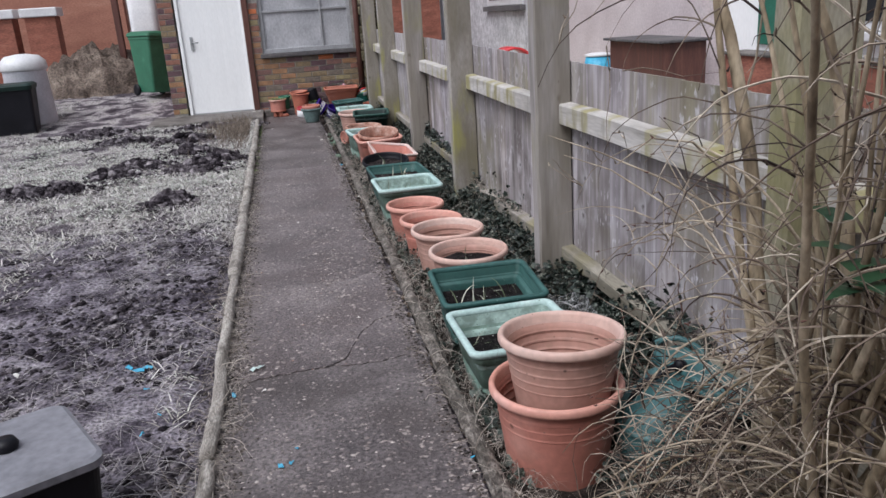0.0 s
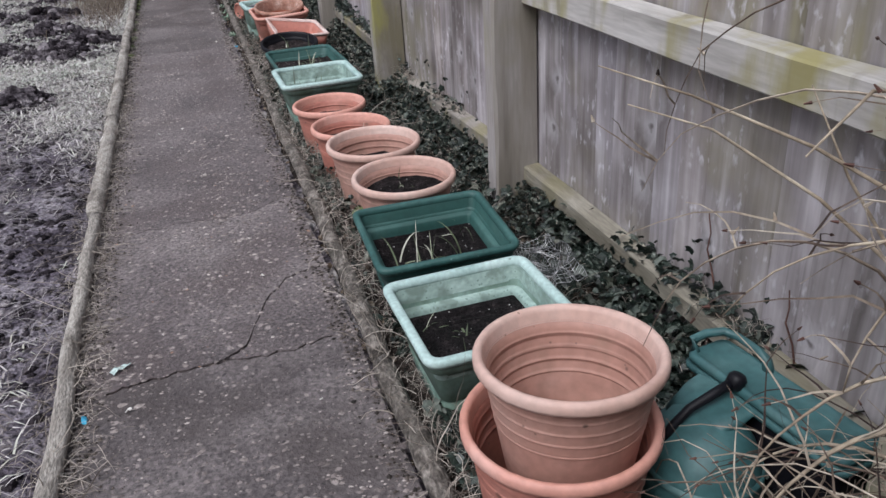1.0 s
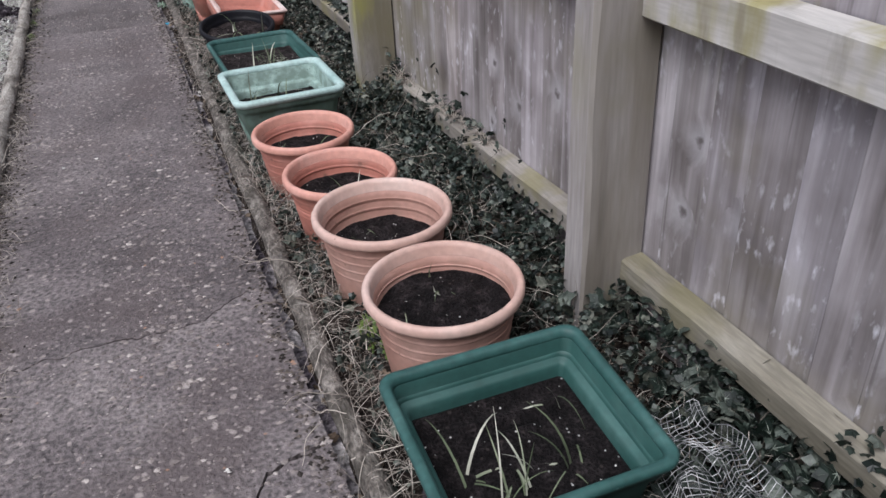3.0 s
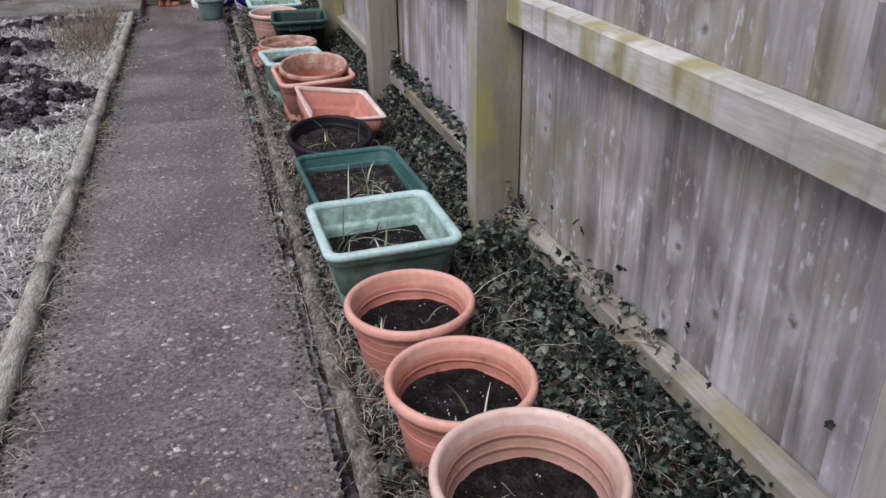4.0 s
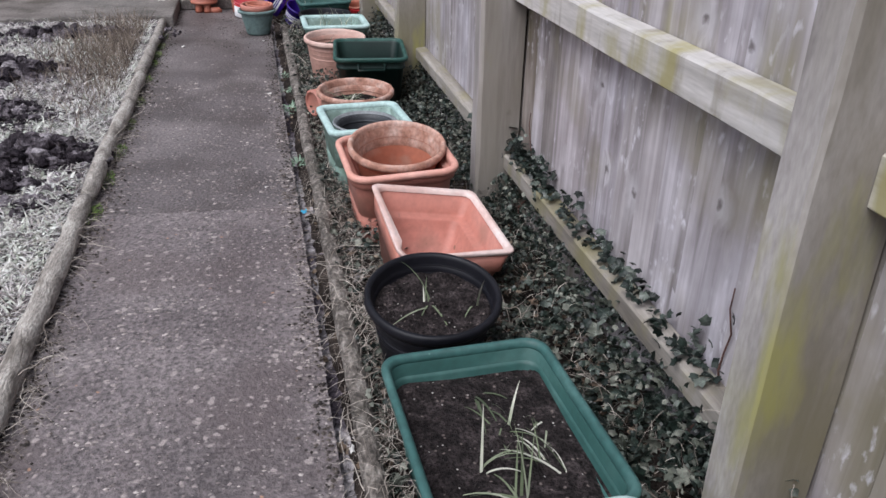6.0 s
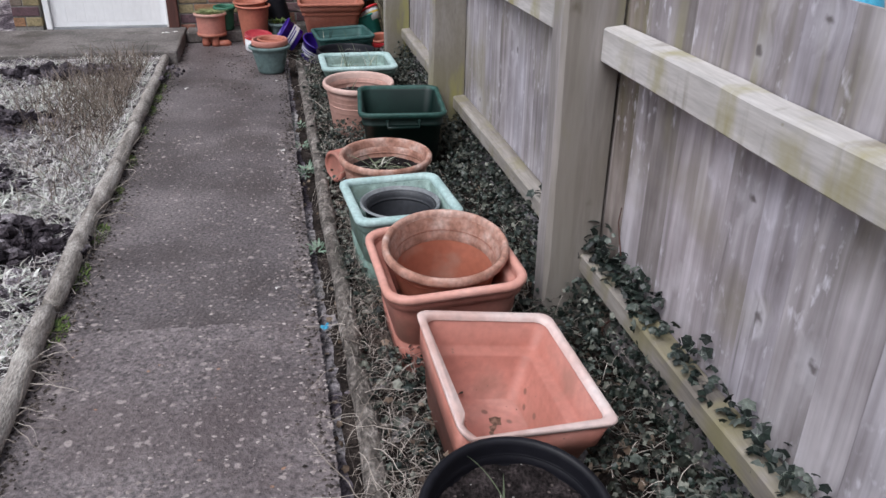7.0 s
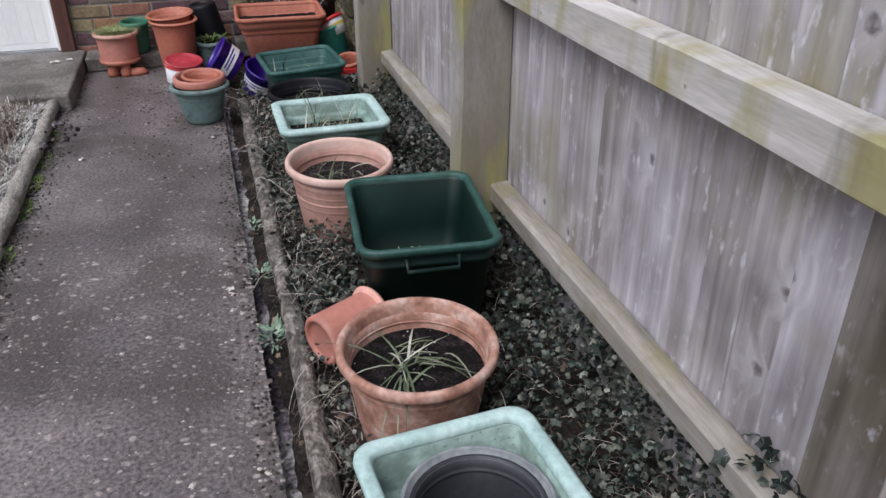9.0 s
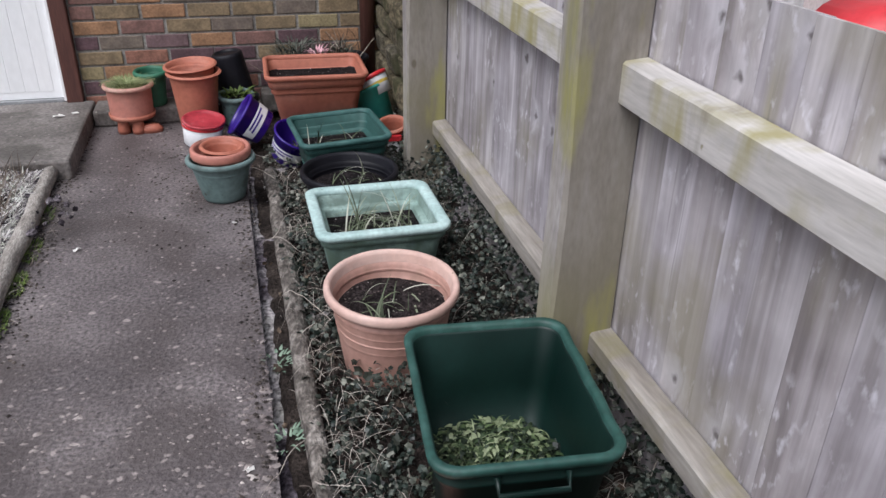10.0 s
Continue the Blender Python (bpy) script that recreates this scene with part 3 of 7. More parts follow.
M["dark_herb"] = material("dark_needle_leaf", [(0.25, (0.018, 0.022, 0.016)), (0.55, (0.045, 0.052, 0.04)), (0.85, (0.11, 0.115, 0.09))], 0.7, 8, 70, grain=0.2, bump=0.0, island=0.6)
M["silver_leaf"] = material("silvery_lawn_leaf", [(0.2, (0.16, 0.17, 0.135)), (0.42, (0.36, 0.39, 0.33)), (0.62, (0.58, 0.6, 0.54)), (0.82, (0.74, 0.74, 0.7))], 0.8, 8, 70, grain=0.2, bump=0.0, island=0.6)
M["brown_grass"] = material("dry_brown_grass", [(0.25, (0.07, 0.05, 0.04)), (0.5, (0.16, 0.125, 0.1)), (0.8, (0.3, 0.25, 0.205))], 0.9, 8, 70, grain=0.2, bump=0.0, island=0.6)
M["ivy"] = material("ivy_leaf", [(0.2, (0.004, 0.0075, 0.006)), (0.45, (0.011, 0.019, 0.0145)), (0.64, (0.03, 0.042, 0.034)), (0.84, (0.12, 0.138, 0.118))], 0.42, 14, 70, grain=0.45, bump=0.3, depth=0.002, island=0.65, spec=0.4)
M["crumb"] = material("dark_leaf_mould", [(0.25, (0.018, 0.014, 0.012)), (0.5, (0.045, 0.036, 0.031)), (0.8, (0.11, 0.09, 0.078))], 0.95, 12, 80, grain=0.3, bump=0.1, island=0.6)
M["dusty_ivy"] = material("dusty_grey_green_leaf", [(0.2, (0.012, 0.014, 0.01)), (0.42, (0.033, 0.038, 0.029)), (0.6, (0.085, 0.092, 0.073)), (0.8, (0.23, 0.235, 0.198))], 0.6, 14, 70, grain=0.4, bump=0.3, depth=0.002, island=0.65, spec=0.3)
M["vein"] = material("pale_leaf_vein", [(0.3, (0.16, 0.19, 0.155)), (0.7, (0.26, 0.29, 0.25))], 0.6, 20, 80, grain=0.2, bump=0.0, island=0.4)
M["sage_leaf"] = material("grey_green_weed", [(0.3, (0.12, 0.19, 0.13)), (0.7, (0.24, 0.32, 0.24))], 0.7, 12, 80, grain=0.2, bump=0.1, island=0.4)
M["weed"] = material("fresh_weed_leaf", [(0.25, (0.06, 0.1, 0.02)), (0.5, (0.11, 0.17, 0.035)), (0.8, (0.2, 0.25, 0.07))], 0.6, 12, 80, grain=0.2, bump=0.1, island=0.5)
M["lid_grey"] = material("weathered_grey_lid", [(0.3, (0.16, 0.16, 0.18)), (0.7, (0.24, 0.24, 0.27))], 0.5, 5, 40, grain=0.15, bump=0.1)
M["dead_leaf"] = material("dead_brown_leaf", [(0.25, (0.05, 0.034, 0.024)), (0.5, (0.13, 0.09, 0.062)), (0.8, (0.28, 0.22, 0.165))], 0.85, 12, 80, grain=0.3, bump=0.1, island=0.6)
M["laurel"] = material("dark_evergreen_leaf", [(0.3, (0.012, 0.04, 0.02)), (0.7, (0.03, 0.075, 0.035))], 0.4, 8, 60, grain=0.2, bump=0.1, island=0.3)
M["sprout"] = material("green_and_straw_sprout", [(0.2, (0.06, 0.078, 0.042)), (0.42, (0.13, 0.158, 0.09)), (0.62, (0.26, 0.285, 0.2)), (0.82, (0.5, 0.49, 0.42))], 0.7, 8, 60, grain=0.15, bump=0.0, island=0.6)
M["chips"] = material("path_chippings", [(0.26, (0.115, 0.094, 0.092)), (0.46, (0.175, 0.147, 0.141)), (0.68, (0.26, 0.223, 0.21)), (0.84, (0.46, 0.41, 0.385))], 0.75, 20, 90, grain=0.25, bump=0.1, island=0.6)
M["blue_bits"] = material("blue_plastic_scrap", [(0.3, (0.03, 0.3, 0.52)), (0.7, (0.09, 0.42, 0.6))], 0.5, 20, 60, grain=0.1, bump=0.0)
M["pale_bits"] = material("pale_plastic_scrap", [(0.3, (0.45, 0.6, 0.58)), (0.7, (0.6, 0.7, 0.68))], 0.5, 20, 60, grain=0.1, bump=0.0)
M["shell"] = material("white_pebble", [(0.3, (0.6, 0.58, 0.55)), (0.7, (0.75, 0.73, 0.7))], 0.6, 20, 60, grain=0.1, bump=0.1)
M["render_grey"] = material("grey_roughcast", [(0.3, (0.42, 0.41, 0.43)), (0.55, (0.52, 0.51, 0.53)), (0.8, (0.6, 0.59, 0.61))], 0.95, 2, 12, grain=0.25, bump=0.9, depth=0.03)
M["render_pink"] = material("pinkish_render", [(0.3, (0.48, 0.41, 0.42)), (0.6, (0.56, 0.49, 0.5)), (0.8, (0.62, 0.55, 0.56))], 0.9, 2, 40, grain=0.12, bump=0.3)
M["far_brick"] = material("red_brick_far", [(0.3, (0.2, 0.075, 0.05)), (0.6, (0.3, 0.11, 0.075)), (0.8, (0.36, 0.16, 0.11))], 0.9, 3, 22, (1, 1, 3), 0.25, 0.3)
M["far_orange"] = material("orange_brick_far", [(0.3, (0.3, 0.13, 0.09)), (0.6, (0.37, 0.17, 0.12)), (0.8, (0.42, 0.22, 0.16))], 0.9, 2, 22, (1, 1, 3), 0.2, 0.3)
M["slate"] = material("grey_roof_tile", [(0.3, (0.07, 0.065, 0.07)), (0.7, (0.13, 0.12, 0.12))], 0.85, 3, 30, grain=0.3, bump=0.3)
M["green_paint"] = material("dark_green_paint", [(0.3, (0.02, 0.12, 0.08)), (0.7, (0.03, 0.16, 0.11))], 0.45, 5, 40, grain=0.1, bump=0.05)
glass = bpy.data.materials.new("dark_window_glass")
glass.use_nodes = True
gb = glass.node_tree.nodes["Principled BSDF"]
gb.inputs["Base Color"].default_value, gb.inputs["Roughness"].default_value = (0.02, 0.022, 0.025, 1), 0.06
M["glass"] = glass
M["net"] = material("pale_plastic_net", [(0.35, (0.05, 0.05, 0.055)), (0.5, (0.3, 0.3, 0.31)), (0.65, (0.75, 0.75, 0.76))], 0.5, 40, 90, grain=0.1, bump=0.0)


def brick_material():
    """Multi-coloured stock bricks: the hue is drawn brick by brick."""
    m = material("stock_brick", [(0.3, (0.62, 0.62, 0.62)), (0.6, (0.97, 0.97, 0.97)), (0.8, (1.2, 1.2, 1.2))], 0.9, 14, 80, grain=0.25, bump=0.6, depth=0.004)
    n, l = m.node_tree.nodes, m.node_tree.links
    bsdf = n["Principled BSDF"]
    old = bsdf.inputs["Base Color"].links[0].from_socket
    info = next(k for k in n if k.bl_idname == "ShaderNodeObjectInfo")
    hue = ramp_node(m.node_tree, [(0.0, (0.13, 0.075, 0.085)), (0.14, (0.24, 0.13, 0.11)), (0.28, (0.27, 0.2, 0.12)), (0.42, (0.36, 0.2, 0.11)), (0.52, (0.2, 0.16, 0.13)),
                                  (0.62, (0.55, 0.17, 0.07)), (0.68, (0.3, 0.14, 0.1)), (0.8, (0.19, 0.12, 0.125)), (0.9, (0.33, 0.27, 0.15)), (1.0, (0.16, 0.13, 0.11))])
    hue.color_ramp.interpolation = "CONSTANT"
    l.new(info.outputs["Random"], hue.inputs["Fac"])
    mx = n.new("ShaderNodeMix")
    mx.data_type, mx.blend_type = "RGBA", "MULTIPLY"
    mx.inputs[0].default_value = 1.0
    l.new(hue.outputs[0], mx.inputs[6])
    l.new(old, mx.inputs[7])
    l.new(mx.outputs[2], bsdf.inputs["Base Color"])
    return m


M["brick"] = brick_material()


# ---- mesh helpers ----
def finish(name, me, mat, parent=None, label="", at=None, smooth=False):
    ob = new(name, me)
    me.materials.append(mat)
    if smooth:
        me.shade_smooth()
    if parent is not None:
        ob.parent = parent
    if at is not None:
        ob.matrix_basis = at
    return tagged(ob, label) if label else ob


def part(name, bm, mat, parent=None, label="", at=None, smooth=False):
    """Link a bmesh as one mesh object."""
    me = bpy.data.meshes.new(name)
    bm.to_mesh(me)
    bm.free()
    return finish(name, me, mat, parent, label, at, smooth)


def from_lists(name, verts, faces, mat, parent=None, label="", at=None, smooth=False):
    me = bpy.data.meshes.new(name)
    me.from_pydata(verts, [], faces)
    me.update()
    return finish(name, me, mat, parent, label, at, smooth)


def rim_at(x, y, z, h, rx=0, ry=0, rz=0):
    """The pose of a pot of height h whose rim's middle lies at x, y, z."""
    return pose(x, y, z, rx, ry, rz) @ pose(0, 0, -h)


def base(name, at, label, category, group="", kind=""):
    """An empty at a thing's base, which carries its parts."""
    ob = new(name)
    ob.empty_display_size = 0.1
    ob.matrix_basis = at
    return tagged(ob, label, category, group, kind)


def box(x0, x1, y0, y1, z0, z1, bevel=0.0, bm=None):
    bm = bm or bmesh.new()
    made = bmesh.ops.create_cube(bm, size=1, matrix=Matrix.Translation(((x0 + x1) / 2, (y0 + y1) / 2, (z0 + z1) / 2)) @ Matrix.Diagonal((x1 - x0, y1 - y0, z1 - z0, 1)))
    if bevel:
        edges = list({e for v in made["verts"] for e in v.link_edges})
        bmesh.ops.bevel(bm, geom=edges, offset=bevel, segments=2, affect="EDGES", profile=0.5)
    return bm


def loft(rings, cap_first=False, cap_last=False, bm=None):
    """A skin over closed rings of equal length."""
    bm = bm or bmesh.new()
    vs = [[bm.verts.new(p) for p in ring] for ring in rings]
    n = len(vs[0])
    for a, b in zip(vs, vs[1:]):
        for i in range(n):
            bm.faces.new((a[i], a[(i + 1) % n], b[(i + 1) % n], b[i]))
    if cap_first:
        bm.faces.new(vs[0][::-1])
    if cap_last:
        bm.faces.new(vs[-1])
    return bm


def circle(r, z, n=40, wobble=0.0, seed=0.0):
    return [((r + wobble * math.sin(2 * a + seed)) * math.cos(a), (r + wobble * math.cos(2 * a + seed)) * math.sin(a), z) for a in (2 * math.pi * i / n for i in range(n))]


def rounded(w, d, r, z, n=5):
    """A rectangle w by d with corners of radius r."""
    pts = []
    for cx, cy, a0 in ((w / 2 - r, d / 2 - r, 0), (-w / 2 + r, d / 2 - r, 90), (-w / 2 + r, -d / 2 + r, 180), (w / 2 - r, -d / 2 + r, 270)):
        for i in range(n + 1):
            a = radians(a0 + 90 * i / n)
            pts.append((cx + r * math.cos(a), cy + r * math.sin(a), z))
    return pts


def tube(points, radii, sides=6, bm=None, cap=True):
    """A tapered tube along points."""
    bm = bm or bmesh.new()
    rings, up = [], Vector((0.31, 0.17, 0.93))
    pts = [Vector(p) for p in points]
    for i, p in enumerate(pts):
        t = (pts[min(i + 1, len(pts) - 1)] - pts[max(i - 1, 0)]).normalized()
        u = t.cross(up)
        u = u.normalized() if u.length > 1e-4 else t.orthogonal().normalized()
        v = t.cross(u)
        r = radii[i] if hasattr(radii, "__len__") else radii
        rings.append([p + r * (math.cos(a) * u + math.sin(a) * v) for a in (2 * math.pi * k / sides for k in range(sides))])
    return loft(rings, cap, cap, bm)


def blade(verts, faces, p, way, up, length, width, bend, steps=3):
    """A bent flat blade, added to lists."""
    side = way.cross(up)
    side = side.normalized() * width / 2 if side.length > 1e-5 else Vector((width / 2, 0, 0))
    q, d, i0 = Vector(p), way.normalized(), len(verts)
    for k in range(steps + 1):
        w = 1 - (k / steps) ** 2 * 0.9
        verts += [tuple(q - side * w), tuple(q + side * w)]
        q = q + d * length / steps
        d = (d + Vector((0, 0, -bend / steps))).normalized()
    for k in range(steps):
        a = i0 + 2 * k
        faces.append((a, a + 1, a + 3, a + 2))


# ---- plan: fence line, kerbs, levels ----
WALL_Y = 11.735


def fence_lift(y):
    return 0.008 * (y - 4.0)


def lawn_level(y):
    return float(np.interp(y, [-5, 3, 7, 10.6, 11.8, 13.6, 20], [0.0, 0.005, 0.025, 0.055, 0.07, 0.24, 0.42]))


def ground_height(x, y):
    """The ground: a lawn that rises, a sunk bed by the fence."""
    n1 = noise.noise((x * 1.3, y * 1.3, 0.0))
    n2 = noise.noise((x * 6, y * 6, 3.0))
    n3 = noise.noise((x * 19, y * 19, 7.0))
    if x < -0.36:
        amp = min(1.0, (-0.36 - x) / 0.15)
        return lawn_level(y) + amp * (0.02 * n1 + 0.018 * n2 + 0.012 * n3) - (1 - amp) * 0.02
    if x < 0.45:
        return -0.09
    if x < 1.4:
        return -0.05 + 0.012 * n2 + 0.01 * n3
    return -0.05 + 0.02 * n1


# ---- ground, path and kerbs ----
def build_ground():
    xs = [-400, -120, -40, -15, -8] + list(np.arange(-5.4, -0.3, 0.05)) + [-0.28, 0.4] + list(np.arange(0.45, 1.4, 0.05)) + [1.45, 2, 3.2, 5, 9, 20, 60, 150, 400]
    ys = [-400, -120, -40, -15, -6, -3, -1.5, -0.7] + list(np.arange(0.0, 14.0, 0.05)) + [14.6, 16, 18, 22, 30, 60, 150, 500]
    verts = [(float(x), float(y), ground_height(float(x), float(y))) for y in ys for x in xs]
    n = len(xs)
    faces = [(j * n + i, j * n + i + 1, (j + 1) * n + i + 1, (j + 1) * n + i) for j in range(len(ys) - 1) for i in range(n - 1)]
    ob = from_lists("ground", verts, faces, M["ground"], smooth=True)
    ob.data.materials.append(M["dug_ground"])
    for p in ob.data.polygons:
        x, y = p.center.x, p.center.y
        if x < -0.36 and y < 5.4 + 1.4 * noise.noise((x * 1.1, y * 0.9, 70)) + 0.8 * noise.noise((x * 4, y * 4, 71)):
            p.material_index = 1
    tagged(ob, "bare winter lawn and bed of dark earth with faded turf", "ground", kind="structure")


build_ground()



def build_bed():
    xs, ys = np.arange(0.42, 1.32, 0.03), np.arange(-0.6, WALL_Y, 0.04)
    verts = [(float(x), float(y), (-0.07 if x < 0.46 else -0.04) + 0.012 * noise.noise((x * 9, y * 9, 2)) + 0.012 * noise.noise((x * 28, y * 28, 6))) for y in ys for x in xs]
    n = len(xs)
    faces = [(j * n + i, j * n + i + 1, (j + 1) * n + i + 1, (j + 1) * n + i) for j in range(len(ys) - 1) for i in range(n - 1)]
    tagged(from_lists("flower_bed", verts, faces, M["bed_soil"]), "narrow bed of damp dark soil along the fence", "flower bed", kind="structure")


build_bed()
PATH_X0, PATH_X1 = -0.352, 0.438


def ragged(y_of_x, seed, n=60, start=PATH_X0):
    out = []
    for i in range(n + 1):
        x = start + (PATH_X1 - start) * i / n
        out.append((x, y_of_x(x) + 0.018 * noise.noise((x * 22, seed, 0)) + 0.012 * noise.noise((x * 60, seed, 2))))
    return out


def crack_one(x):
    return float(np.interp(x, [-0.36, -0.14, 0.06, 0.13, 0.168, 0.23, 0.3, 0.44], [2.83, 2.86, 2.87, 2.94, 3.06, 3.21, 3.3, 3.345]))


def crack_two(x):
    return float(np.interp(x, [-0.36, 0.0, 0.1, 0.22, 0.34, 0.44], [3.9, 3.93, 3.917, 3.911, 3.99, 4.03]))


def crack_branch(x):
    return min(crack_one(x), float(np.interp(x, [-0.36, 0.05, 0.1, 0.187, 0.28, 0.36, 0.44], [9, 2.872, 2.866, 2.847, 2.855, 2.875, 2.88])))


def build_path():
    path = base("path", pose(0, 0, 0), "narrow worn concrete garden path with exposed chippings and cracks", "path", kind="structure")
    lines = [ragged(lambda x: -4.0, 1), ragged(crack_branch, 2), ragged(crack_one, 2), ragged(crack_two, 3), ragged(lambda x: 7.27 - 0.06 * x, 4), ragged(lambda x: WALL_Y - 0.002, 5)]
    gaps = [0.0, 0.008, 0.011, 0.004, 0.002, 0.0]
    for k in range(5):
        low, high = lines[k], lines[k + 1]
        if k == 1:
            low, high = ragged(crack_branch, 2, 36, 0.062), ragged(crack_one, 2, 36, 0.062)
        steps = max(2, int((high[0][1] - low[0][1]) / 0.25))
        verts, faces, n = [], [], len(low)
        for s in range(steps + 1):
            f = s / steps
            for (x, ya), (_, yb) in zip(low, high):
                wide = 0.62 + 0.8 * noise.noise((x * 14, 4, 4))
                ya2, yb2 = ya + gaps[k] * wide, yb - gaps[k + 1] * wide
                yb2 = max(yb2, ya2 + 0.0005)
                y = ya2 + (yb2 - ya2) * f
                edge = 0.006 * noise.noise((y * 5, 9, 1)) if x > 0.43 or x < -0.345 else 0
                verts.append((x + edge, y, 0.003 * noise.noise((x * 3, y * 3, 5))))
        for s in range(steps):
            for i in range(n - 1):
                a = s * n + i
                faces.append((a, a + 1, a + n + 1, a + n))
        m0 = len(verts)
        rim = [i for i in range(n)] + [s * n + n - 1 for s in range(1, steps + 1)] + [steps * n + i for i in range(n - 2, -1, -1)] + [s * n for s in range(steps - 1, 0, -1)]
        for i in rim:
            x, y, z = verts[i]
            verts.append((x, y, -0.07))
        for i in range(len(rim)):
            j = (i + 1) % len(rim)
            faces.append((rim[i], m0 + i, m0 + j, rim[j]))
        from_lists("path_slab", verts, faces, M["concrete"] if k in (0, 4) else M["pale_concrete"], path)


build_path()


def log(y0, y1, x0, x1, r, z, seed, label, mat):
    """A round kerb pole with swellings and sawn ends."""
    n, rings = 14, []
    steps = max(6, int((y1 - y0) / 0.06))
    for s in range(steps + 1):
        f = s / steps
        y = y0 + (y1 - y0) * f
        cx = x0 + (x1 - x0) * f + 0.012 * noise.noise((y * 1.7, seed, 0))
        cz = z + 0.004 * noise.noise((y * 2.1, seed, 5))
        end = 0.9 if s in (0, steps) else 1.0
        ring = []
        for k in range(n):
            a = 2 * math.pi * k / n
            rr = r * end * (1 + 0.22 * noise.noise((math.cos(a) * 1.5, y * 5, seed)) + 0.22 * noise.noise((math.cos(a) * 3, y * 22, seed + 2 * math.sin(a))))
            ring.append((cx + rr * math.cos(a), y, cz + rr * math.sin(a)))
        rings.append(ring)
    ob = part("kerb_log", loft(rings, True, True), mat, smooth=True)
    return tagged(ob, label, "log edging", "path edging logs")


def right_kerb_x(y):
    return float(np.interp(y, [0, 2.5, 4, 6, 8, 11], [0.47, 0.482, 0.5, 0.515, 0.535, 0.545]))


LEFT_JOINTS = [-1.2, 0.5, 2.26, 4.12, 5.55, 7.4, 9.3, 10.86]
RIGHT_JOINTS = [-1.0, 0.9, 2.7, 4.15, 5.55, 7.0, 8.75, 10.75]
for i, (a, b) in enumerate(zip(LEFT_JOINTS, LEFT_JOINTS[1:])):
    log(a + 0.012, b - 0.012, -0.37, -0.366, 0.025 if b < 5 else 0.033, 0.012 + 0.004 * i, 3.0 + i, "weathered round timber pole edging the lawn beside the path", M["log"])
for i, (a, b) in enumerate(zip(RIGHT_JOINTS, RIGHT_JOINTS[1:])):
    log(a + 0.012, b - 0.012, right_kerb_x(a), right_kerb_x(b), 0.03, -0.003, 30.0 + i, "rotting bark-covered timber pole edging the ivy bed", M["bark_log"])

# ---- door step ----
step = base("door_step", pose(0, 0, 0), "raised mossy concrete step in front of the white door", "step", kind="structure")
bm = box(-1.8, -0.288, 10.84, WALL_Y - 0.004, -0.02, 0.09, 0.012)
for v in bm.verts:
    v.co.z += 0.004 * noise.noise((v.co.x * 4, v.co.y * 4, 1)) if v.co.z > 0.05 else 0
part("slab", bm, M["slab"], step)

# ---- outbuilding ----
house = base("outbuilding", pose(0, WALL_Y, 0), "low brick outbuilding with a white door and a grey window", "outbuilding", kind="structure")
DOOR = (-1.315, -0.432, 0.092, 2.1)
WIN = (-0.2, 1.09, 0.86, 1.95)
B = 0.007


def wall_piece(x0, x1, z0, z1):
    part("wall", box(x0, x1, B, 0.22, z0, z1), M["mortar"], house)


wall_piece(-1.54, DOOR[0] - 0.03, -0.1, 2.45)
wall_piece(DOOR[1] + 0.095, 1.62, -0.1, 0.8)
wall_piece(DOOR[1] + 0.095, WIN[0], 0.8, 2.45)
wall_piece(WIN[1], 1.62, 0.8, 2.45)
wall_piece(DOOR[0] - 0.03, DOOR[1] + 0.095, DOOR[3] + 0.08, 2.45)
wall_piece(WIN[0], WIN[1], WIN[3], 2.45)
part("side_wall", box(-1.54, -1.36, 0.22, 2.8, -0.1, 2.45), M["far_brick"], house)
part("side_wall", box(1.4, 1.62, 0.22, 2.8, -0.1, 2.45), M["far_brick"], house)
part("back_wall", box(-1.36, 1.4, 2.6, 2.8, -0.1, 2.45), M["far_brick"], house)
part("roof", box(-1.75, 1.75, -0.15, 2.95, 2.45, 2.55, 0.01), M["slate"], house, "flat grey felt roof")
part("floor_slab", box(-1.36, 1.4, 0.22, 2.6, -0.1, 0.1), M["slab"], house)

door = base("door_1", pose(0, WALL_Y, 0), "closed white painted door with a steel lever handle", "door", kind="structure")
bm = box(DOOR[0] + 0.045, DOOR[1] - 0.005, 0.02, 0.06, DOOR[2] + 0.012, DOOR[3] - 0.03, 0.003)
part("door_leaf", bm, M["door"], door)
bars = 11
for i in range(bars):
    w = (DOOR[1] - DOOR[0] - 0.13) / bars
    x = DOOR[0] + 0.085 + i * w
    part("door_rib", box(x + 0.002, x + w - 0.002, 0.0185, 0.022, DOOR[2] + 0.05, DOOR[3] - 0.08, 0.0012), M["door"], door)
part("jamb", box(DOOR[0], DOOR[0] + 0.042, -0.012, 0.1, DOOR[2], DOOR[3], 0.004), M["door"], door, "white door jamb")
part("jamb", box(DOOR[1] - 0.004, DOOR[1] + 0.012, -0.006, 0.1, DOOR[2], DOOR[3], 0.003), M["door"], door, "white door jamb")
part("head", box(DOOR[0], DOOR[1] + 0.012, -0.008, 0.1, DOOR[3] + 0.002, DOOR[3] + 0.05, 0.004), M["door"], door)
part("threshold", box(DOOR[0] + 0.045, DOOR[1] - 0.006, -0.004, 0.07, DOOR[2] - 0.004, DOOR[2] + 0.01), M["metal"], door)
part("door_post", box(DOOR[1] + 0.014, DOOR[1] + 0.094, -0.035, 0.1, 0.088, DOOR[3] + 0.06, 0.006), M["redwood"], door, "red-brown timber door post")
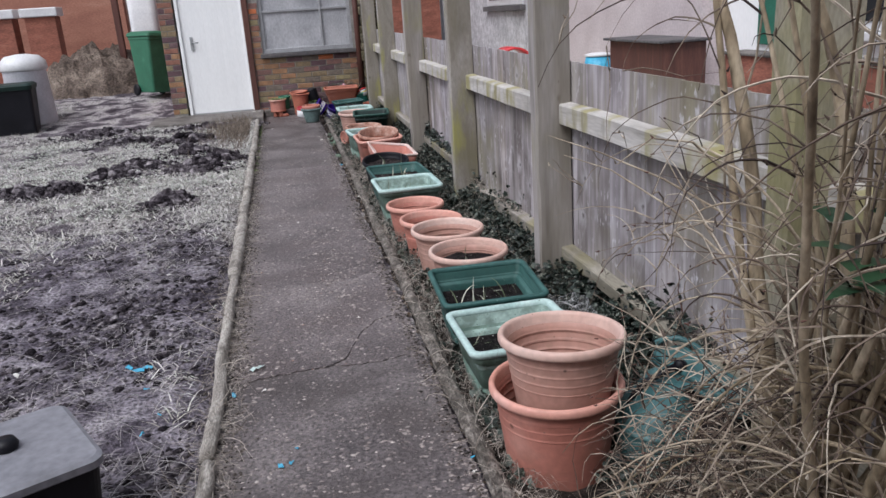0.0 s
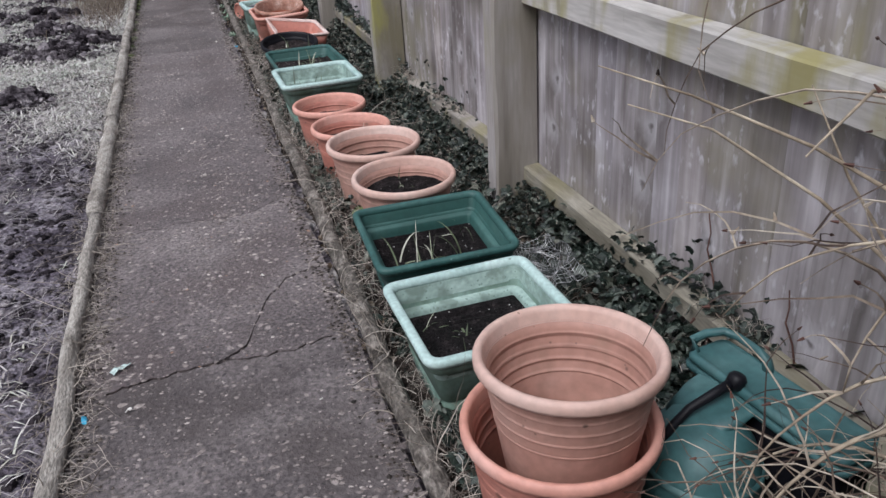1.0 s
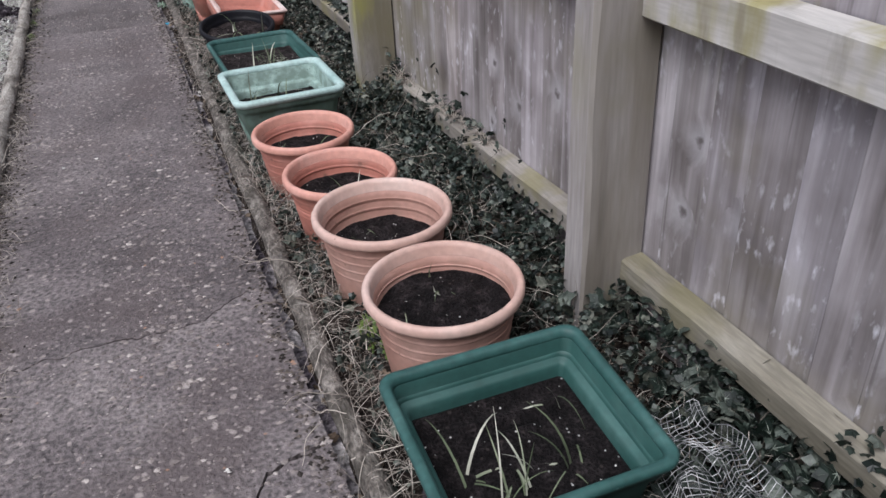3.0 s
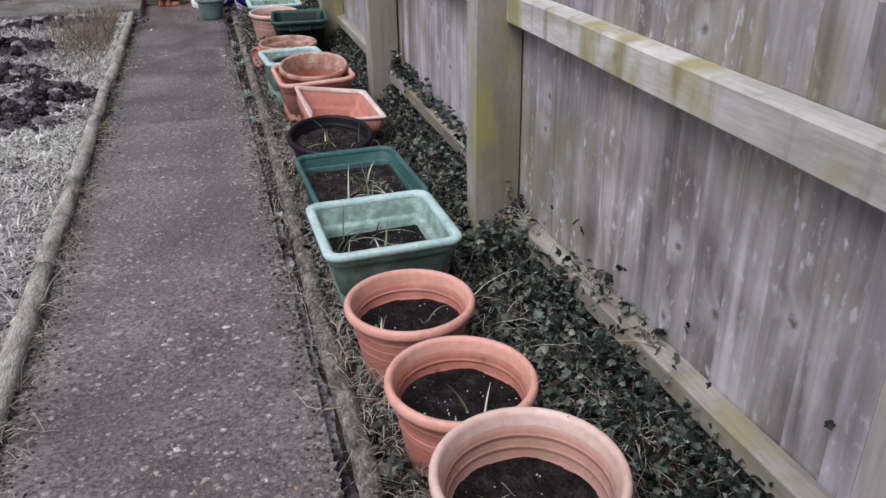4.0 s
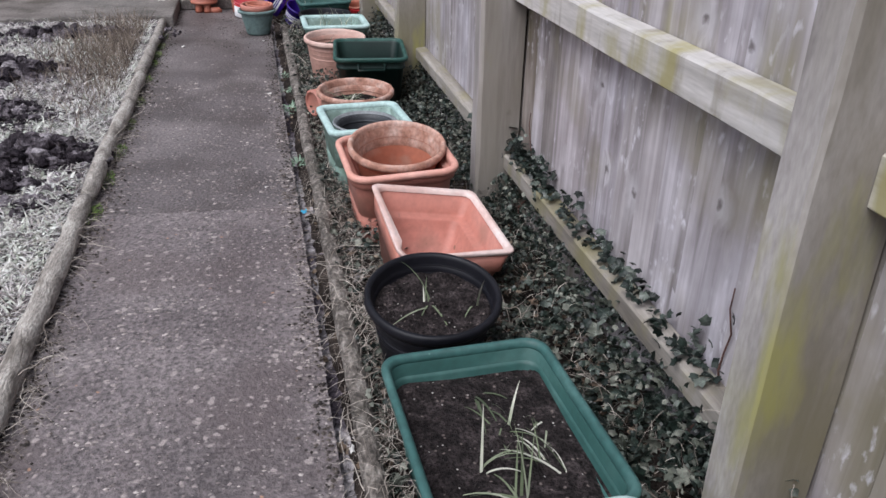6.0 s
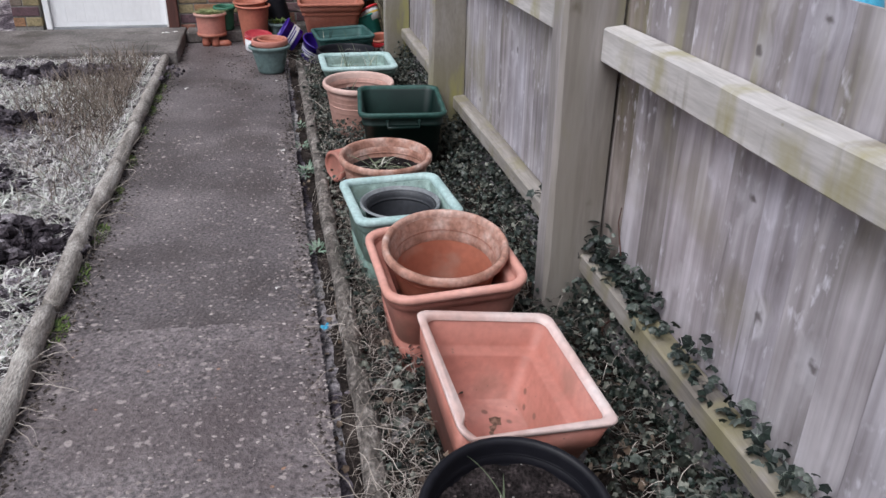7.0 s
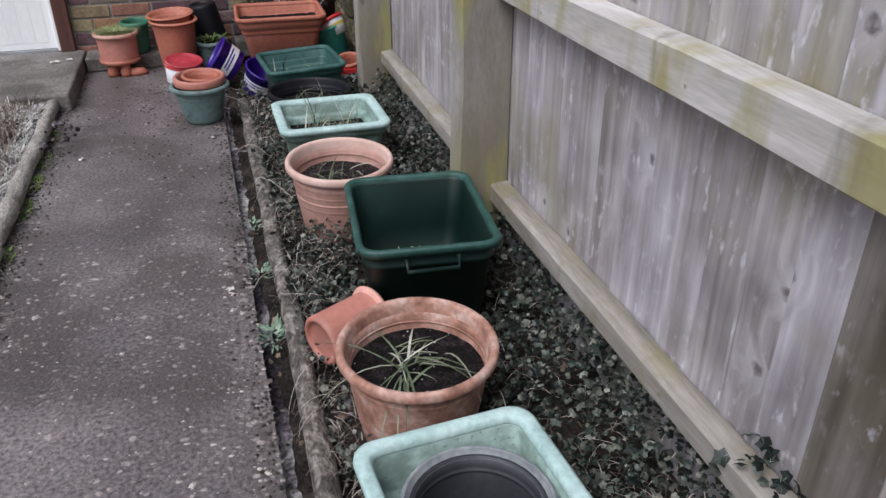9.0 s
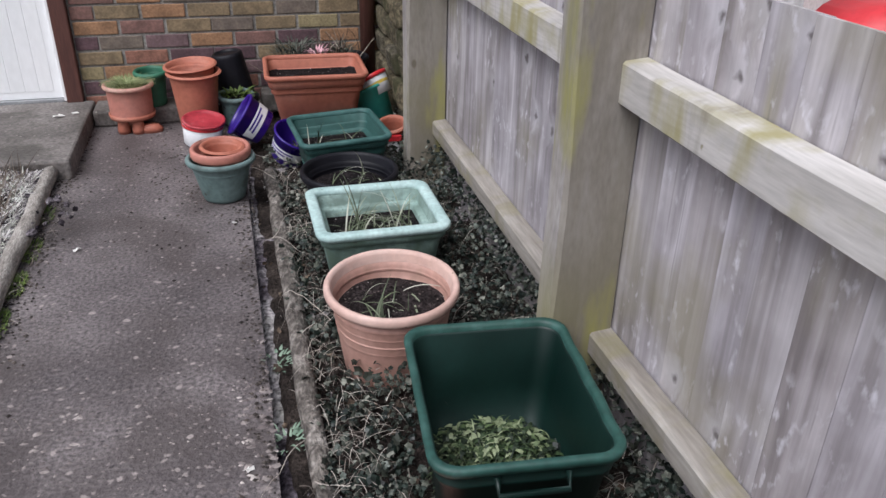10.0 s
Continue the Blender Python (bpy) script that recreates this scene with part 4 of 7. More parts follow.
plate = part("handle_plate", box(-1.175, -1.135, 0.002, 0.011, 0.98, 1.16, 0.003), M["metal"], door, "steel handle plate")
part("lever", tube([(-1.155, 0.002, 1.085), (-1.155, -0.04, 1.085), (-1.06, -0.045, 1.08)], 0.009, 8), M["metal"], plate, smooth=True)

window = base("window_1", pose(0, WALL_Y, 0), "dusty grey framed window above the brick wall", "window", kind="structure")
for x0, x1, z0, z1 in ((WIN[0], WIN[1], WIN[2], WIN[2] + 0.06), (WIN[0], WIN[1], WIN[3] - 0.06, WIN[3]), (WIN[0], WIN[0] + 0.05, WIN[2] + 0.06, WIN[3] - 0.06),
                       (WIN[1] - 0.05, WIN[1], WIN[2] + 0.06, WIN[3] - 0.06), (0.64, 0.675, WIN[2] + 0.06, WIN[3] - 0.06)):
    part("window_frame", box(x0, x1, 0.03, 0.1, z0, z1, 0.004), M["frame_grey"], window)
part("transom", box(WIN[0] + 0.05, 0.64, 0.035, 0.095, 1.42, 1.45, 0.003), M["frame_grey"], window)
part("transom", box(0.675, WIN[1] - 0.05, 0.035, 0.095, 1.42, 1.45, 0.003), M["frame_grey"], window)
for x0, x1 in ((WIN[0] + 0.05, 0.64), (0.675, WIN[1] - 0.05)):
    for z0, z1 in ((WIN[2] + 0.06, 1.42), (1.45, WIN[3] - 0.06)):
        part("pane", box(x0, x1, 0.06, 0.07, z0, z1), M["boarded"], window)
part("window_sill", box(WIN[0] - 0.04, WIN[1] + 0.03, -0.06, 0.1, 0.805, WIN[2] - 0.002, 0.008), M["slate"], window, "dark grey window sill")

pipe = base("drain_pipe", pose(1.16, WALL_Y - 0.055, 0), "red-brown round drain pipe fixed to the brick wall", "pipe")
part("pipe", tube([(0, 0, 0.02), (0, 0, 2.3)], 0.04, 14), M["redwood"], pipe, smooth=True)
for z in (0.62, 1.6):
    part("bracket", box(-0.055, 0.055, 0.0, 0.05, z, z + 0.035, 0.003), M["redwood"], pipe)

plinth = base("plinth", pose(0, WALL_Y, 0), "low dark concrete plinth at the foot of the wall", "plinth", kind="structure")
part("plinth_block", box(-0.28, 0.56, -0.2, 0.002, 0.0, 0.085, 0.012), M["slab"], plinth)
part("plinth_block", box(0.565, 1.1, -0.12, 0.002, 0.0, 0.11, 0.012), M["slab"], plinth)

# ---- fence ----
fence = base("fence", pose(0, 0, 0), "weathered close-board timber fence with mossy posts and two rails", "fence", kind="structure")
POSTS = [-2.11, -0.27, 1.585, 3.44, 5.295, 7.12, 8.895, 10.52]
POST_X0, POST_X1, POST_W = 1.126, 1.291, 0.09
RAIL_X = 1.235


def post_mesh(y, seed):
    """A sawn post with a slightly waney near edge."""
    rings = []
    for k in range(15):
        z = -0.1 + 1.88 * k / 14
        a, b, c = (0.006 * noise.noise((seed, z * 2.3, q)) for q in (1, 5, 9))
        bev = 0.006 + 0.014 * max(0.0, noise.noise((seed * 3, z * 3.1, 3)))
        x0, x1, y0, y1 = POST_X0 + a, POST_X1, y + b, y + POST_W + c
        rings.append([(x0 + bev, y0, z), (x1, y0, z), (x1, y1, z), (x0 + 0.006, y1, z), (x0, y1 - 0.006, z), (x0, y0 + bev, z)])
    return loft(rings, True, True)


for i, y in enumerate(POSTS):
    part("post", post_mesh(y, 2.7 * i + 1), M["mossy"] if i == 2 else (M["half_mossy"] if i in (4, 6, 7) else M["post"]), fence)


def rail(y0, y1, za, zb, height, seed, mat):
    """A rail from height za to zb at its lower edge, its top weathered to a slope."""
    rings = []
    for s in range(13):
        f = s / 12
        y = y0 + (y1 - y0) * f
        z0 = za + (zb - za) * f + 0.004 * noise.noise((y * 1.5, seed, 0))
        z1 = z0 + height + 0.004 * noise.noise((y * 4, seed, 7))
        dx = 0.004 * noise.noise((y * 1.5, seed, 4))
        x = RAIL_X + dx
        rings.append([(x, y, z0 + 0.005), (x, y, z1 - 0.009), (x + 0.006, y, z1 - 0.003), (1.2935, y, z1 + 0.002), (1.2935, y, z0), (x + 0.006, y, z0)])
    part("rail", loft(rings, True, True), mat, fence)


# lower edges of the two rails at the two ends of each bay
UPPER = [(0.775, 0.78), (0.778, 0.782), (0.78, 0.783), (0.78, 0.79), (0.79, 0.8), (0.812, 0.822), (0.822, 0.845)]
LOWER = [(0.13, 0.13), (0.13, 0.13), (0.128, 0.128), (0.132, 0.06), (0.145, 0.155), (0.165, 0.168), (0.168, 0.2)]
ENDS = POSTS
for i, (a, b) in enumerate(zip(ENDS, ENDS[1:])):
    rail(a + POST_W, b, *UPPER[i], 0.097, i, M["rail"])
    rail(a + POST_W, b, *LOWER[i], 0.066, i + 40, M["damp_rail"] if i < 3 else M["low_rail"])


def low_rail_top(y):
    """Height of the lower rail's upper edge."""
    i = max(0, sum(1 for p in POSTS if p < y) - 1)
    return LOWER[i][0] + (LOWER[i][1] - LOWER[i][0]) * (y - ENDS[i]) / (ENDS[i + 1] - ENDS[i]) + 0.066


def board_mesh(seed, mat):
    """A feather-edged board that bows a little along its length."""
    rings, rnd = [], random.Random(seed)
    bow, twist = rnd.uniform(-0.003, 0.003), rnd.uniform(-0.002, 0.002)
    for s in range(7):
        f = s / 6
        z, dx = -0.08 + 1.147 * f, bow * math.sin(math.pi * f)
        rings.append([(0.006 + dx + twist * f, 0.0, z), (0.0095 + dx + twist * f, 0.0, z), (0.011 + dx, 0.142, z), (0.002 + dx, 0.142, z), (dx, 0.139, z)])
    bm = loft(rings, True, True)
    me = bpy.data.meshes.new("board")
    bm.to_mesh(me)
    bm.free()
    me.materials.append(mat)
    return me


boards = [board_mesh(s, M["board"]) for s in range(6)]
tan_boards = [board_mesh(s, M["tan_board"]) for s in range(6)]
brown_boards = [board_mesh(s, M["brown_board"]) for s in range(3)]


def tan_stretch(y):
    """The stretches that get the browner boards."""
    return y < 3.3 or 3.6 < y < 5.4 or 6.3 < y < 6.85


rnd = random.Random(5)
y = -2.0
while y < POSTS[-1] - 0.03:
    ob = new("board", rnd.choice(brown_boards if 6.9 < y < 7.36 else (tan_boards if tan_stretch(y + 0.05 * math.sin(40 * y)) else boards)))
    ob.parent = fence
    ob.location = (1.296 + rnd.uniform(-0.001, 0.001), y, fence_lift(y) + rnd.uniform(-0.002, 0.002))
    ob.rotation_euler = (rnd.uniform(-0.003, 0.003), 0, 0)
    y += rnd.uniform(0.108, 0.132)


# ---- containers ----
def soil_disc(ring, z, seed, bumps=0.017):
    """Lumpy soil filling a ring."""
    n = len(ring)
    verts, faces = [(0, 0, z + bumps)], []
    steps = 12
    for s in range(1, steps + 1):
        f = s / steps
        for x, y, _ in ring:
            px, py = x * f, y * f
            verts.append((px, py, z + bumps * (1.0 if s < steps else 0.25) * (noise.noise((px * 18, py * 18, seed)) + 0.7 * noise.noise((px * 50, py * 50, seed)))))
    for k in range(n):
        faces.append((0, 1 + k, 1 + (k + 1) % n))
    for s in range(steps - 1):
        for k in range(n):
            a, b = 1 + s * n + k, 1 + s * n + (k + 1) % n
            faces.append((a, a + n, b + n, b))
    return verts, faces


def sprouts(parent, half_x, half_y, z, count, seed, length=0.1, round_bed=True, limp=False):
    """Thin shoots and limp pale leaves that stand in the soil."""
    r, verts, faces = random.Random(seed), [], []
    spots = []
    while len(spots) < max(3, count // 4):
        x, y = r.uniform(-1, 1), r.uniform(-1, 1)
        if not round_bed or x * x + y * y < 1:
            spots.append((x * half_x, y * half_y))
    for _ in range(count):
        x, y = r.choice(spots)
        x, y = x + r.gauss(0, 0.008), y + r.gauss(0, 0.008)
        a = r.uniform(0, 6.28)
        lean = r.uniform(0.8, 2.6) if limp else r.choice((r.uniform(0.1, 0.7), r.uniform(1.0, 2.4), r.uniform(1.6, 4.0)))
        if x * x + y * y > 0.25 * half_x * half_y:
            a = math.atan2(-y, -x) + r.gauss(0, 0.8)
        way = Vector((math.cos(a) * lean, math.sin(a) * lean, 1)).normalized()
        blade(verts, faces, (x, y, z - 0.005), way, Vector((0, 0, 1)), length * r.uniform(0.3, 1.3), r.uniform(0.003, 0.007), r.uniform(0.5, 2.6), 7)
    tagged(from_lists("shoot_tuft", verts, faces, M["sprout"], parent, "thin green and straw coloured shoots"), kind="stuff")


RIMS = {"peach_plastic": M["peach_rim"], "salmon_plastic": M["salmon_rim"], "algae_shade_mint_plastic": M["mint_rim"], "dark_teal_plastic": M["teal_rim"]}


def round_pot(name, at, r, h, mat, label, soil=0.06, ridges=3, lip=0.03, taper=0.72, shoots=0, shoot_len=0.1, group="round plant pots", rim_mat=None, inner_ridges=True, seed=1, wobble=0.0, soil_mat="soil", limp=False, rim_width=0.02):
    """A round pot with a rolled lip, ringed wall and, where soil is not None, earth that far below the rim."""
    pot = base(name, at, label, "plant pot", group)
    rb = r * taper
    wall = 0.006

    def rad(z):
        return rb + (r - 0.014 - rb) * (z / h)

    outer = [(rb * 0.9, 0.0), (rb, 0.006)]
    z = 0.02
    while z < h - lip - 0.01:
        outer.append((rad(z), z))
        z += 0.03
    top = h - lip
    bands = [top - 0.03 - 0.028 * k for k in range(ridges)]
    full = sorted(outer + [p for b in bands for p in ((rad(b - 0.007), b - 0.007), (rad(b) - 0.0001, b - 0.003), (rad(b) + 0.0011, b - 0.001), (rad(b) + 0.0011, b + 0.001), (rad(b), b + 0.003), (rad(b + 0.007), b + 0.007))] + [(rad(top), top)], key=lambda p: p[1])
    full[0], full[1] = (rb * 0.9, 0.0), (rb, 0.006)
    inner = [(rad(z) - wall, z) for z in np.linspace(top, 0.012, 9)]
    if inner_ridges:
        for zz in bands:
            inner += [(rad(zz + 0.008) - wall, zz + 0.008), (rad(zz) - wall, zz + 0.0035), (rad(zz) - wall - 0.0022, zz + 0.0015), (rad(zz) - wall - 0.0022, zz - 0.0015), (rad(zz) - wall, zz - 0.0035), (rad(zz - 0.008) - wall, zz - 0.008)]
    inner = sorted(((float(q), float(z)) for q, z in inner), key=lambda p: -p[1])
    rings = [circle(a, z, 40, wobble, seed) for a, z in [(rb * 0.72, 0.01), (rb * 0.78, 0.008), (rb * 0.8, 0.0)] + full]
    rings += [circle(a, z, 40, wobble, seed) for a, z in [(rad(top) + 0.0005, top + 0.001)] + inner]
    bm = loft(rings, True, True)
    part("body", bm, mat, pot, smooth=True)
    lip_profile = [(rad(top) - wall - 0.001, top - 0.004), (rad(top) + 0.002, top - 0.002), (r - 0.003, top + 0.002), (r, top + 0.008), (r, h - 0.009), (r - 0.2 * rim_width, h - 0.002), (r - 0.5 * rim_width, h),
                   (r - 0.85 * rim_width, h - 0.003), (r - rim_width, h - 0.012), (rad(top) - wall - 0.001, top - 0.004)]
    part("rim", loft([circle(a, z, 40, wobble, seed) for a, z in lip_profile]), rim_mat or RIMS.get(mat.name, mat), pot, smooth=True)
    if soil is not None:
        zs = h - soil
        v, f = soil_disc(circle(rad(zs) - wall + 0.001, zs, 36, wobble, seed), zs, seed)
        from_lists("soil", v, f, M[soil_mat], pot, "dark potting soil with pale grit", smooth=True)
        if shoots:
            sprouts(pot, rad(zs) * (0.65 if limp else 0.8), rad(zs) * (0.65 if limp else 0.8), zs, shoots, seed, shoot_len, True, limp)
    elif h > 0.22:
        # Brown disc: dirt, with the deeper shade of the bottom in its colour
        v, f = soil_disc(circle(rad(0.02) - wall - 0.004, 0.016, 30, wobble, seed), 0.016, seed, 0.006)
        from_lists("dirt", v, f, M["pot_dirt_shade"], pot, "dry brown dirt and painted deeper shade at the bottom", smooth=True)
    return pot


def trough(name, at, w, d, h, mat, label, soil=0.09, band=0.05, corner=0.045, taper=0.8, ledge=0.05, shoots=0, shoot_len=0.12, group="square plant troughs", seed=1, category="planter", roll=0.018, soil_mat="soil"):
    """A square tub with a broad rolled rim, a stepped wall inside and a banded wall outside."""
    tub = base(name, at, label, category, group)

    def ring(inset, z, extra=0.0):
        k = taper + (1 - taper) * (z / h)
        ww, dd = w * k - 2 * inset, d * k - 2 * inset
        return rounded(ww, dd, max(0.012, corner - inset * 0.6), z)

    def inside(inset, z):
        k = 1 - (1 - taper) * 0.35 * (h - z) / h
        return rounded(w * k - 2 * inset, d * k - 2 * inset, max(0.012, corner - inset * 0.6), z)

    low = h - band
    rings = [ring(0.022, 0.0), ring(0.014, 0.008), ring(0.014, low * 0.45), ring(0.017, low * 0.46), ring(0.017, low * 0.5), ring(0.014, low * 0.51), ring(0.015, low - 0.012), ring(0.013, low - 0.004), ring(0.003, low),
             ring(0.003, h - 0.024), ring(0.006, h - 0.016), inside(roll + 0.004, h - 0.016), inside(roll + 0.0085, h - 0.022),
             inside(roll + 0.007, h - ledge), inside(roll + 0.009, h - ledge - 0.004), inside(roll + 0.024, h - ledge - 0.006), inside(roll + 0.028, h - ledge - 0.012), inside(roll + 0.029, h - ledge - 0.03), ring(roll + 0.02, 0.02)]
    part("body", loft(rings[:12], True, False), mat, tub, smooth=True)
    part("inner_wall", loft(rings[11:], False, True), M["mint_inner"] if mat is M["mint"] else mat, tub, smooth=True)
    lip = [ring(0.004, h - 0.026), ring(-0.004, h - 0.024), ring(-0.007, h - 0.014), ring(-0.005, h - 0.004), ring(0.002, h), ring(roll, h), inside(roll + 0.005, h - 0.005), inside(roll + 0.0075, h - 0.014), inside(roll + 0.006, h - 0.024), ring(0.004, h - 0.026)]
    part("rim", loft(lip), RIMS.get(mat.name, mat), tub, smooth=True)
    if soil is not None:
        zs = h - soil
        v, f = soil_disc(inside(roll + 0.028 if soil > ledge else roll + 0.006, zs), zs, seed)
        from_lists("soil", v, f, M[soil_mat], tub, "dark potting soil with pale grit", smooth=True)
        if shoots:
            sprouts(tub, w * 0.33, d * 0.33, zs, shoots, seed, shoot_len, False)
    return tub


BED = -0.045
H = 0.265
round_pot("plant_pot", pose(0.7, 2.02, -0.07, 0, 0, 0), 0.203, 0.32, M["salmon"], "salmon plastic pot at the bottom of a stack of two", None, seed=1, taper=0.73)
round_pot("plant_pot", rim_at(0.722, 2.026, 0.402, 0.28, -3, 1.3), 0.189, 0.28, M["peach"], "empty peach plastic pot with ringed sides, standing in another pot", None, ridges=4, seed=2, taper=0.68)
trough("planter", pose(0.722, 2.535, BED, 0, 0, 1), 0.42, 0.41, H, M["mint"], "faded mint green square planter full of dark soil", 0.1, ledge=0.075, shoots=34, shoot_len=0.055, seed=3, roll=0.015, taper=0.78, corner=0.038)
trough("planter", pose(0.748, 3.045, BED, 4, 0, -1), 0.435, 0.395, H, M["teal"], "dark green square planter with limp pale shoots", 0.1, ledge=0.06, roll=0.011, corner=0.034, shoots=26, shoot_len=0.14, seed=4)
round_pot("plant_pot", pose(0.784, 3.499, BED, 0, 0, 20), 0.192, 0.268, M["peach"], "peach plastic pot filled with dark soil and small shoots", 0.075, shoots=14, shoot_len=0.06, seed=5)
round_pot("plant_pot", pose(0.767, 3.902, BED, 0, 0, 50), 0.194, 0.273, M["peach"], "ringed peach plastic pot with a little green growth in its soil", 0.115, ridges=4, shoots=12, shoot_len=0.07, seed=6)
round_pot("plant_pot", pose(0.745, 4.277, BED, 0, 1, 0), 0.181, 0.235, M["salmon"], "salmon plastic pot holding soil and a limp straw shoot", 0.085, shoots=9, shoot_len=0.1, seed=7)
round_pot("plant_pot", pose(0.723, 4.663, BED, 0, 0, 0), 0.181, 0.236, M["salmon"], "salmon plastic pot with soil and grassy shoots", 0.085, shoots=14, shoot_len=0.09, seed=8)
trough("planter", pose(0.742, 5.105, BED, 0, 0, 1), 0.425, 0.425, 0.28, M["mint"], "faded mint green square planter with thick green shoots", 0.11, ledge=0.075, shoots=40, shoot_len=0.17, seed=9, roll=0.018, taper=0.78)
trough("planter", pose(0.76, 5.59, BED, 0, 0, 2), 0.4, 0.55, H, M["teal"], "deep teal rectangular planter with sparse yellowing shoots", 0.07, ledge=0.075, shoots=42, shoot_len=0.13, seed=33, taper=0.84, corner=0.05, roll=0.008, soil_mat="brown_soil")
round_pot("plant_pot", rim_at(0.742, 6.145, 0.208, 0.235, 9, 0), 0.188, 0.235, M["black"], "black plastic pot with soil and bent straw shoots", 0.055, lip=0.03, shoots=9, shoot_len=0.16, seed=11, soil_mat="brown_soil")


def broken_trough():
    """A shallow tilted trough with a piece broken out of its near rim."""
    tub = base("planter", pose(0.823, 6.607, -0.012, 3, 9.5, 3), "tilted empty terracotta planter with a broken rim, lying on ivy", "planter", "square plant troughs")
    w, d, h = 0.36, 0.43, 0.235

    def ring(inset, z, corner=0.03):
        k = 0.8 + 0.2 * z / h
        return rounded(w * k - 2 * inset, d * k - 2 * inset, corner, z)

    rings = [ring(0.012, 0.0), ring(0.004, h * 0.62), ring(-0.004, h * 0.64), ring(-0.002, h - 0.012), ring(0.011, h - 0.01), ring(0.014, h * 0.66), ring(0.018, h * 0.63), ring(0.036, h * 0.61), ring(0.04, h * 0.58), ring(0.036, 0.015)]
    lip = [ring(-0.001, h - 0.016), ring(-0.007, h - 0.014), ring(-0.009, h - 0.004), ring(-0.005, h), ring(0.008, h), ring(0.0125, h - 0.005), ring(0.013, h - 0.016)]
    meshes = [loft(rings, True, True), loft(lip)]
    for bm in meshes:
        for v in bm.verts:
            if v.co.y < -d * 0.4 and v.co.z > h * 0.5:
                v.co.z -= 0.05 * max(0, 1 - abs(v.co.x + 0.13) / 0.08)
    part("body", meshes[0], M["salmon"], tub, smooth=True)
    part("rim", meshes[1], M["white_rim"], tub, "bleached chipped rim", smooth=True)
    v, f = soil_disc(rounded(w * 0.62, d * 0.62, 0.05, 0.0), 0.012, 4, 0.008)
    from_lists("dirt", v, f, M["pot_dirt_shade"], tub, "dry brown dirt in the bottom", smooth=True)


broken_trough()
tub = trough("planter", pose(0.815, 7.13, BED, 2, -2, 2), 0.4, 0.43, 0.3, M["salmon"], "salmon plastic square tub holding a round terracotta pot", None, corner=0.07, seed=12, roll=0.012, taper=0.86, ledge=0.03)
limed_pot = round_pot("plant_pot", rim_at(0.814, 7.123, 0.29, 0.275, 9, -1), 0.186, 0.275, M["stained_terracotta"], "lime-stained round terracotta pot, nearly empty, set inside a square tub", 0.245, taper=0.58, ridges=1, rim_mat=M["limed"], seed=13)
part("lime_band", loft([circle(0.108 + 0.064 * z / 0.275 - q, z, 40) for z, q in ((0.258, 0.0065), (0.25, 0.0078), (0.2, 0.0078), (0.186, 0.0074), (0.182, 0.006))]), M["limed"], limed_pot, "chalky band of lime inside the rim", smooth=True)
trough("planter", pose(0.758, 7.625, BED, 0, 0, 4), 0.36, 0.39, 0.285, M["mint"], "faded mint green square planter with a black pot inside", None, ledge=0.11, seed=14, roll=0.02, taper=0.88)
round_pot("plant_pot", rim_at(0.762, 7.632, 0.214, 0.21, 1, 0), 0.142, 0.21, M["slate_plastic"], "empty slate-black plastic pot set inside a mint planter", None, ridges=1, lip=0.012, seed=15, taper=0.66, rim_mat=M["black_rim"], rim_width=0.01)
round_pot("plant_pot", pose(0.781, 8.134, BED, 2, 0, 0), 0.19, 0.265, M["limed"], "whitened terracotta pot with limp wiry weeds in its soil", 0.08, ridges=1, shoots=34, shoot_len=0.22, seed=16, limp=True)
round_pot("plant_pot", Matrix.Translation((0.585, 8.4, 0.07)) @ Vector((0.88, 0.47, 0.03)).to_track_quat("Z", "Y").to_matrix().to_4x4(), 0.083, 0.19, M["salmon"],
          "small salmon terracotta pot fallen on its side", None, ridges=0, lip=0.018, taper=0.86, seed=17)


